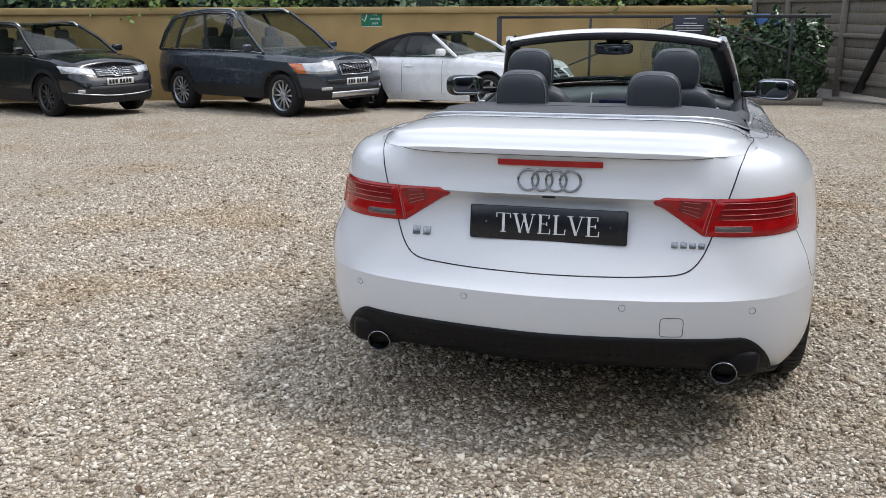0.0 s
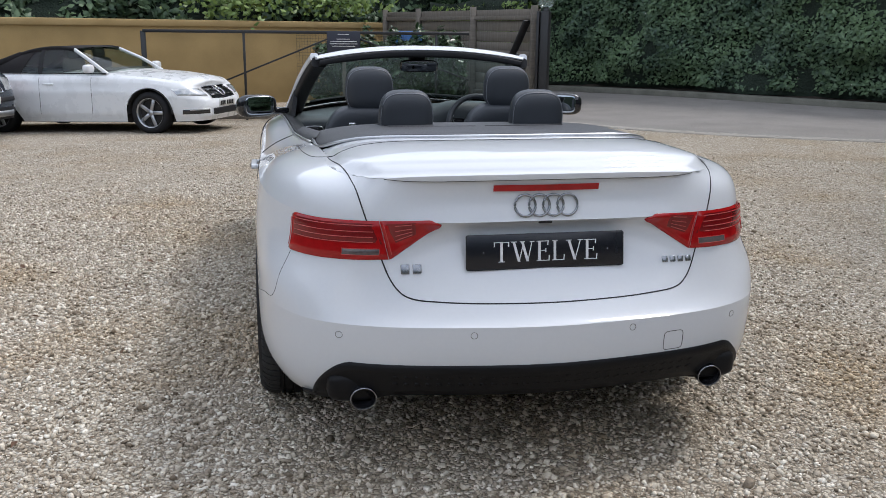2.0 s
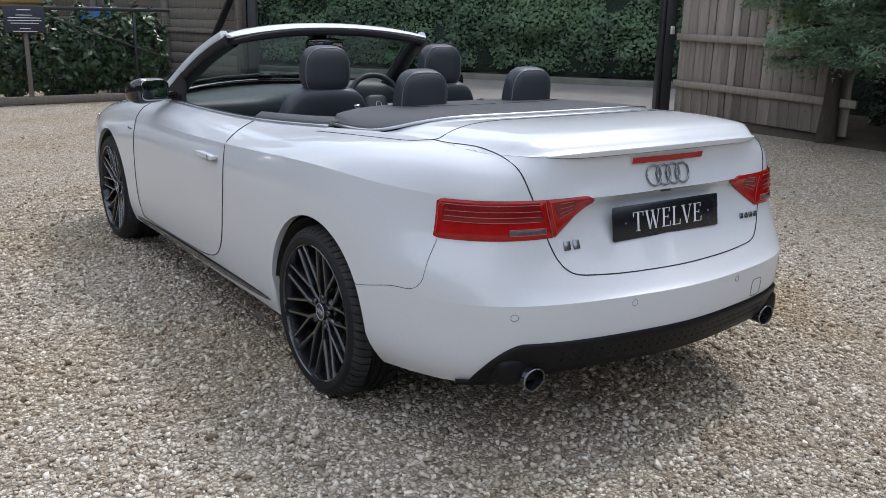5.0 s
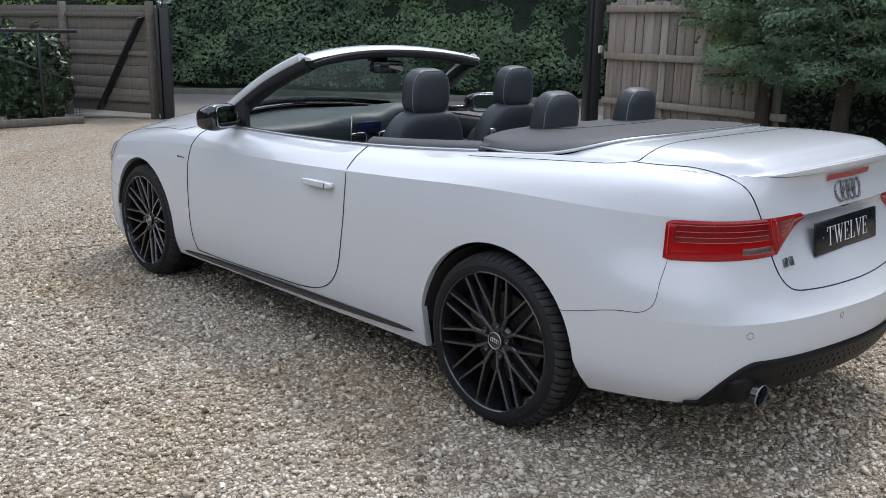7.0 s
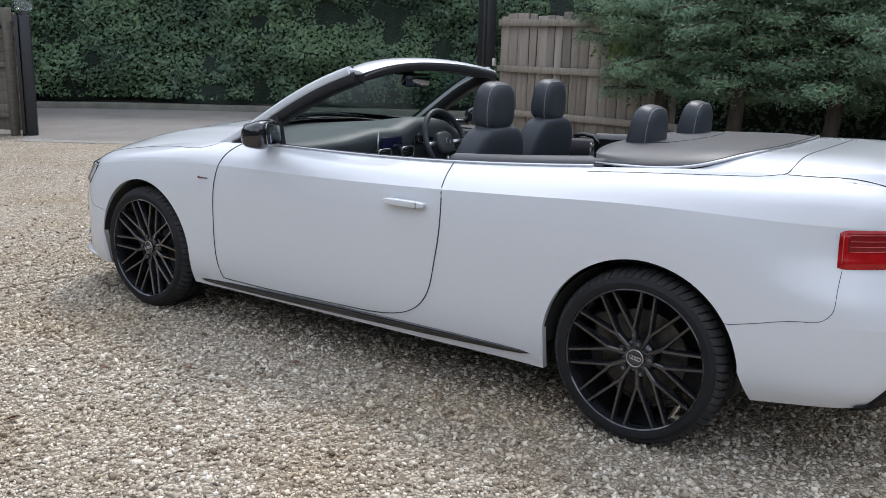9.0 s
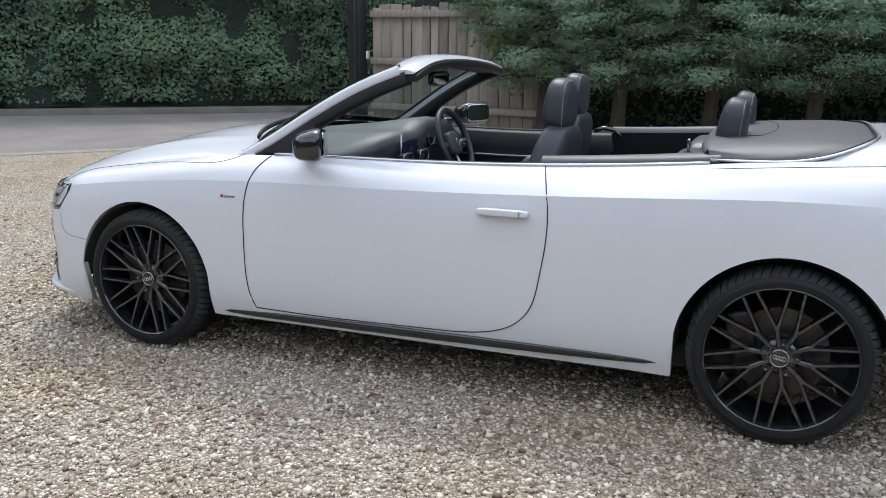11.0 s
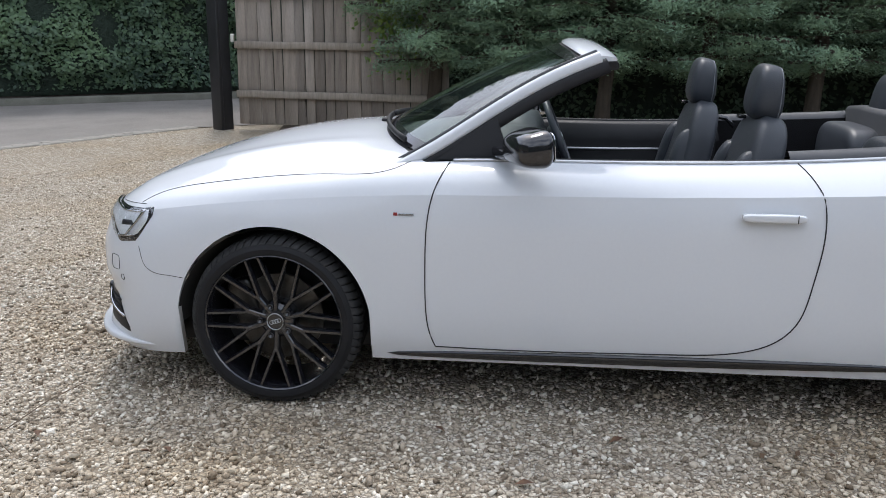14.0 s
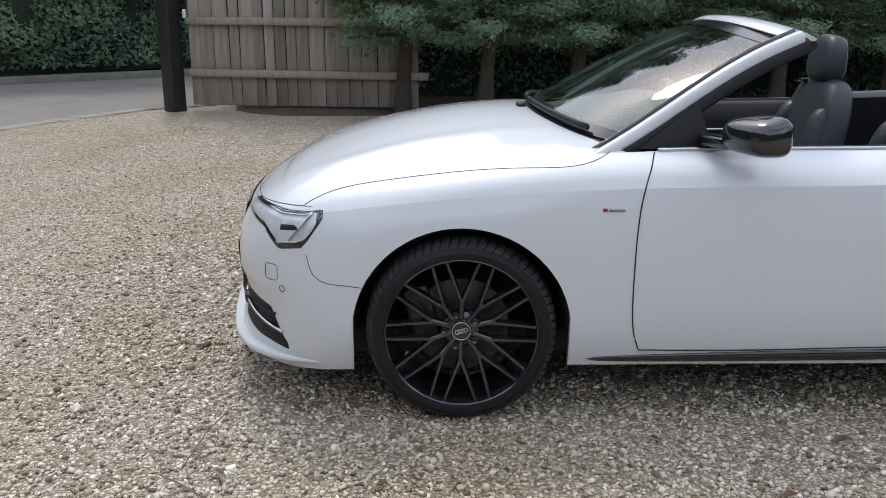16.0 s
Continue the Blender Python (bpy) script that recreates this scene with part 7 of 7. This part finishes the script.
# slate-blue estate
c, front, panel = parked_car("estate_car", "dark slate-blue four-wheel-drive estate car with roof rails by the wall", (-6.10, 10.02), -114, 4.80, 1.90, 1.80, 2.857, 1.06, .365, CAR_SLATE,
    [(-2.4, 1.10), (-1.9, 1.12), (0, 1.09), (.95, 1.06), (1.6, 1.02), (2.1, .985), (2.4, .93)], (1.02, .08, -1.74, -2.25), SILVER, 12, cladding=BLACK_MATT, low=.30, roof_rails=True, wheel_w=.235, nose=.5, tail=.3, bright_line=True)
g = panel("grille", np.linspace(-.33, .33, 12), lambda x: .70, lambda x: .86, BLACK_GLOSS, .012, lab="black grille with a bright frame and slash")
for k in range(10):
    x = -.28 + .56 * k / 9
    tube("grille_bar", [front(x, z, .018) for z in (.71, .78, .85)], .006, BLACK_MATT, g)
tube("grille_frame", [front(x, z, .018) for x, z in ((-.34, .70), (-.34, .865), (0, .872), (.34, .865), (.34, .70), (0, .692))], .011, CHROME, g, closed=True)
tube("grille_slash", [front(x, z, .022) for x, z in ((-.26, .72), (.26, .85))], .010, CHROME, g)
for s in (1, -1):
    panel("headlamp", [s * v for v in np.linspace(.42, .84, 10)], lambda x: .725 + .02 * (abs(x) - .4), lambda x: .925 - .06 * (abs(x) - .4), LAMP_LENS, .008, lab="clear headlamp")
    panel("indicator", [s * v for v in np.linspace(.825, .878, 5)], lambda x: .735, lambda x: .895, AMBER, .012)
    panel("fog_lamp", [s * v for v in np.linspace(.55, .70, 5)], lambda x: .46, lambda x: .51, LAMP_LENS, .014)
panel("bumper_slot", np.linspace(-.62, .62, 14), lambda x: .56, lambda x: .63, BLACK_MATT, .014)
panel("skid_plate", np.linspace(-.55, .55, 12), lambda x: .34, lambda x: .43, SATIN, .016)
number_plate(c, front, 0, .585)

# black crossover
c, front, panel = parked_car("crossover_car", "black five-door crossover car parked by the wall", (-9.92, 8.98), -112, 4.33, 1.78, 1.56, 2.63, .80, .345, CAR_BLACK,
    [(-2.2, 1.08), (-1.6, 1.10), (0, 1.04), (.80, 1.02), (1.4, .97), (1.9, .90), (2.2, .80)], (.92, .12, -1.45, -1.95), mat("dark_alloy", (.10, .10, .105), .35, metal=.8), 10, cladding=BLACK_MATT, low=.24, roof_rails=True, nose=.85, tail=.4)
g = panel("grille", np.linspace(-.38, .38, 12), lambda x: .66, lambda x: .80, BLACK_GLOSS, .012, lab="black mesh grille with a chrome chevron")
for z in (.685, .715, .745, .775):
    tube("grille_bar", [front(x, z, .016) for x in np.linspace(-.36, .36, 8)], .006, SATIN, g)
tube("grille_chevron", [front(x, z, .022) for x, z in ((-.15, .81), (-.07, .66), (.07, .66), (.15, .81))], .014, CHROME, g)
tube("grille_badge", [front(.055 * math.cos(a), .745 + .055 * math.sin(a), .026) for a in np.linspace(0, 2 * math.pi, 16, endpoint=False)], .009, CHROME, g, closed=True)
for s in (1, -1):
    panel("headlamp", [s * v for v in np.linspace(.40, .80, 10)], lambda x: .70 + .10 * (abs(x) - .4), lambda x: .80 + .14 * (abs(x) - .4), LAMP_LENS, .008, lab="clear headlamp")
    panel("fog_lamp", [s * v for v in np.linspace(.62, .70, 4)], lambda x: .42, lambda x: .48, LAMP_LENS, .012)
panel("lower_grille", np.linspace(-.55, .55, 12), lambda x: .38, lambda x: .52, BLACK_MATT, .012)
tube("bumper_line", [front(x, .36 + .12 * abs(x) ** 2, .02) for x in np.linspace(-.78, .78, 20)], .010, SATIN, c)
number_plate(c, front, 0, .585)

# white convertible with its hood up
c, front, panel = parked_car("soft_top_car", "white two-door car with a closed black fabric hood", (-2.70, 10.72), -115, 4.70, 1.79, 1.36, 2.76, 1.08, .325, CAR_WHITE,
    [(-2.35, .93), (-1.6, .97), (-.6, .94), (.75, .92), (1.5, .86), (2.0, .79), (2.35, .68)], (.78, .10, -.90, -1.50), SILVER, 5, roof_mat=CLOTH, low=.19)
g = panel("grille", np.linspace(-.36, .36, 12), lambda x: .50 + .05 * abs(x), lambda x: .68, BLACK_GLOSS, .012, lab="bright two-bar grille with a ring badge")
for z in (.56, .62, .675):
    tube("grille_bar", [front(x, z, .02) for x in np.linspace(-.34, .34, 10)], .010, CHROME, g)
tube("grille_badge", [front(.072 * math.cos(a), .60 + .072 * math.sin(a), .03) for a in np.linspace(0, 2 * math.pi, 18, endpoint=False)], .009, CHROME, g, closed=True)
for s in (1, -1):
    panel("headlamp", [s * v for v in np.linspace(.44, .80, 10)], lambda x: .55 + .10 * (abs(x) - .44), lambda x: .68 + .02 * (abs(x) - .44), LAMP_LENS, .008, lab="clear angular headlamp")
    panel("side_intake", [s * v for v in np.linspace(.50, .78, 8)], lambda x: .30, lambda x: .37, BLACK_GLOSS, .008)
    panel("running_lamp", [s * v for v in np.linspace(.52, .74, 8)], lambda x: .355, lambda x: .375, LAMP_LENS, .014)
panel("lower_grille", np.linspace(-.42, .42, 12), lambda x: .27, lambda x: .37, BLACK_MATT, .008)
number_plate(c, front, 0, .43)


# ---- loose stones near the car ----
def stones(name, n, area, size, seed, hole=(-.55, .55, -.35, 3.1), plain=False):
    rng = np.random.default_rng(seed)
    x0, x1, y0, y1 = area
    x, y = rng.uniform(x0, x1, 2 * n), rng.uniform(y0, y1, 2 * n)
    free = ~((x > hole[0]) & (x < hole[1]) & (y > hole[2]) & (y < hole[3]))
    x, y = x + rng.normal(0, .55, 2 * n), y + rng.normal(0, .55, 2 * n)
    free &= (np.hypot(x - 7.0, y - 10.2) > 4.4) & (x < 7.0)
    x, y = x[free][:n], y[free][:n]
    n = len(x)
    z = np.array([ground_z(a, b) for a, b in zip(x, y)]) if y1 > 3 else np.zeros(n)
    s = size * rng.lognormal(0, .28, n)
    if plain:
        v = np.array([(1, 0, 0), (-1, 0, 0), (0, 1, 0), (0, -1, 0), (0, 0, 1), (0, 0, -1)], float)
        f = np.array([(0, 2, 4), (2, 1, 4), (1, 3, 4), (3, 0, 4), (2, 0, 5), (1, 2, 5), (3, 1, 5), (0, 3, 5)])
    else:
        v = np.array([(x_, y_, z_) for x_ in (-1, 1) for y_ in (-1, 1) for z_ in (-1, 1)], float) * .66
        f = np.array([(0, 1, 3), (0, 3, 2), (4, 6, 7), (4, 7, 5), (0, 4, 5), (0, 5, 1), (2, 3, 7), (2, 7, 6), (0, 2, 6), (0, 6, 4), (1, 5, 7), (1, 7, 3)])
    nv = len(v)
    q = rng.normal(0, 1, (n, 4))
    q /= np.linalg.norm(q, axis=1, keepdims=True)
    w, a, b, c = q.T
    rot = np.stack((1 - 2 * (b * b + c * c), 2 * (a * b - c * w), 2 * (a * c + b * w), 2 * (a * b + c * w), 1 - 2 * (a * a + c * c), 2 * (b * c - a * w), 2 * (a * c - b * w), 2 * (b * c + a * w), 1 - 2 * (a * a + b * b)), 1).reshape(n, 3, 3)
    dim = np.stack((rng.uniform(.75, 1.25, n), rng.uniform(.55, .95, n), rng.uniform(.38, .7, n)), 1)
    loc = v[None] * dim[:, None] * (1 + rng.uniform(-.26, .26, (n, nv, 1)))
    pts = np.einsum("nij,nkj->nki", rot, loc) * s[:, None, None] * .5
    pts[:, :, 2] *= .8
    pts += np.stack((x, y, z + s * rng.uniform(-.02, .22, n)), 1)[:, None]
    me = bpy.data.meshes.new(name)
    me.vertices.add(nv * n)
    me.vertices.foreach_set("co", pts.astype(np.float32).ravel())
    tri = (f[None] + nv * np.arange(n)[:, None, None]).reshape(-1, 3)
    me.loops.add(tri.size)
    me.loops.foreach_set("vertex_index", tri.astype(np.int32).ravel())
    me.polygons.add(len(tri))
    me.polygons.foreach_set("loop_start", np.arange(0, tri.size, 3, dtype=np.int32))
    me.update(calc_edges=True)
    me.shade_smooth()
    return me


def stone_material():
    m = bpy.data.materials.new("limestone_chips")
    m.use_nodes = True
    n, l = m.node_tree.nodes, m.node_tree.links
    p = n["Principled BSDF"]
    p.inputs["Roughness"].default_value = .88
    p.inputs["Specular IOR Level"].default_value = .15
    g = n.new("ShaderNodeNewGeometry")
    r = n.new("ShaderNodeValToRGB")
    cols = ((0.0, (.15, .118, .085)), (.16, (.30, .25, .19)), (.48, (.44, .38, .298)), (.78, (.56, .50, .41)), (1.0, (.74, .69, .60)))
    r.color_ramp.elements[0].color, r.color_ramp.elements[1].color = (*cols[0][1], 1), (*cols[-1][1], 1)
    for q, c in cols[1:-1]:
        r.color_ramp.elements.new(q).color = (*c, 1)
    l.new(g.outputs["Random Per Island"], r.inputs["Fac"])
    tc, no = n.new("ShaderNodeTexCoord"), n.new("ShaderNodeTexNoise")
    no.inputs["Scale"].default_value, no.inputs["Detail"].default_value = 140.0, 4.0
    l.new(tc.outputs["Object"], no.inputs["Vector"])
    mx = n.new("ShaderNodeMixRGB")
    mx.blend_type = "MULTIPLY"
    mx.inputs["Fac"].default_value = .5
    l.new(r.outputs["Color"], mx.inputs["Color1"])
    l.new(no.outputs["Fac"], mx.inputs["Color2"])
    br = n.new("ShaderNodeMixRGB")
    br.blend_type = "MULTIPLY"
    br.inputs["Fac"].default_value = 1.0
    br.inputs["Color2"].default_value = (1.48, 1.48, 1.48, 1)
    l.new(mx.outputs["Color"], br.inputs["Color1"])
    big = n.new("ShaderNodeTexNoise")
    big.inputs["Scale"].default_value = .9
    l.new(tc.outputs["Object"], big.inputs["Vector"])
    mr = n.new("ShaderNodeMapRange")
    mr.inputs["From Min"].default_value, mr.inputs["From Max"].default_value = .5, .75
    l.new(big.outputs["Fac"], mr.inputs["Value"])
    tn = n.new("ShaderNodeMixRGB")
    tn.blend_type = "MULTIPLY"
    tn.inputs["Color2"].default_value = (.88, .78, .64, 1)
    l.new(mr.outputs["Result"], tn.inputs["Fac"])
    l.new(br.outputs["Color"], tn.inputs["Color1"])
    l.new(tn.outputs["Color"], p.inputs["Base Color"])
    b = n.new("ShaderNodeBump")
    b.inputs["Distance"].default_value = .002
    l.new(no.outputs["Fac"], b.inputs["Height"])
    l.new(b.outputs["Normal"], p.inputs["Normal"])
    return m


CHIPS = stone_material()
loose = tagged(new("loose_gravel", stones("loose_gravel", 112000, (-4.0, 2.2, -2.9, 4.5), .0195, 5)), "pale limestone chippings lying loose on the yard", "gravel", kind="stuff")
loose.data.materials.append(CHIPS)

far_loose = tagged(new("loose_gravel_beyond", stones("loose_gravel_beyond", 44000, (-8.0, 6.6, -2.9, 9.0), .019, 6, (-4.0, 2.2, -2.9, 4.5), True)), "pale limestone chippings further off in the yard", "gravel", kind="stuff")
far_loose.data.materials.append(CHIPS)

# a few fallen leaves and twigs
LITTER = mat("dead_leaf", (.14, .075, .04), .8, (.07, .035, .02), scale=40)
litter_rng = random.Random(12)
for k_ in range(46):
    x, y = litter_rng.uniform(-3.6, -1.0), litter_rng.uniform(-1.6, 4.0)
    w_ = litter_rng.uniform(.012, .026)
    bm = bmesh.new()
    v_ = [bm.verts.new(p) for p in ((-w_ * 1.3, 0, .004), (0, w_ * .7, .010), (w_ * 1.4, 0, .002), (0, -w_ * .7, .011), (0, 0, .003))]
    for a_, b_ in ((0, 1), (1, 2), (2, 3), (3, 0)):
        bm.faces.new((v_[a_], v_[b_], v_[4]))
    o = tagged(part("dead_leaf", bm, LITTER), "small curled brown dead leaf on the gravel", "leaf", "fallen leaves")
    o.matrix_world = pose(x, y, .012, litter_rng.uniform(-20, 20), litter_rng.uniform(-20, 20), litter_rng.uniform(0, 360))
TWIG = mat("dry_twig", (.22, .17, .12), .85, (.14, .105, .075))
for (xa, ya), (xb, yb) in (((-1.25, 3.62), (-.82, 3.56)), ((-1.42, 3.50), (-1.28, 3.68))):
    m_ = ((xa + xb) / 2 + .01, (ya + yb) / 2 + .012)
    tagged(tube("twig", [(xa, ya, .016), (*m_, .022), (xb, yb, .016)], .0024, TWIG), "thin dry twig lying on the gravel", "twig", "twigs")

# brown flecks of dead leaf and bark strewn over the stones
rng = np.random.default_rng(91)
fx, fy = rng.uniform(-7.5, 2.5, 7000), rng.uniform(-3.2, 4.5, 7000)
keep = (np.sin(fx * 1.3 + 1.7 * np.sin(fy * .9)) + np.sin(fy * 1.7 - fx * .6) + rng.normal(0, .7, 7000) > .35) & ~((np.abs(fx) < .6) & (fy > -.4) & (fy < 3.2))
fx, fy = fx[keep], fy[keep]
flecks = leaves("leaf_litter", np.stack((fx, fy, np.full(len(fx), .017)), 1), np.tile((0, 0, 1.6), (len(fx), 1)), rng.lognormal(0, .4, len(fx)) * .0085, mat("brown_leaf_flecks", (.13, .075, .035), .8, (.06, .035, .02), scale=3), None, rng)
tagged(flecks, "small brown flecks of dead leaf strewn over the gravel", "leaf litter", kind="stuff")
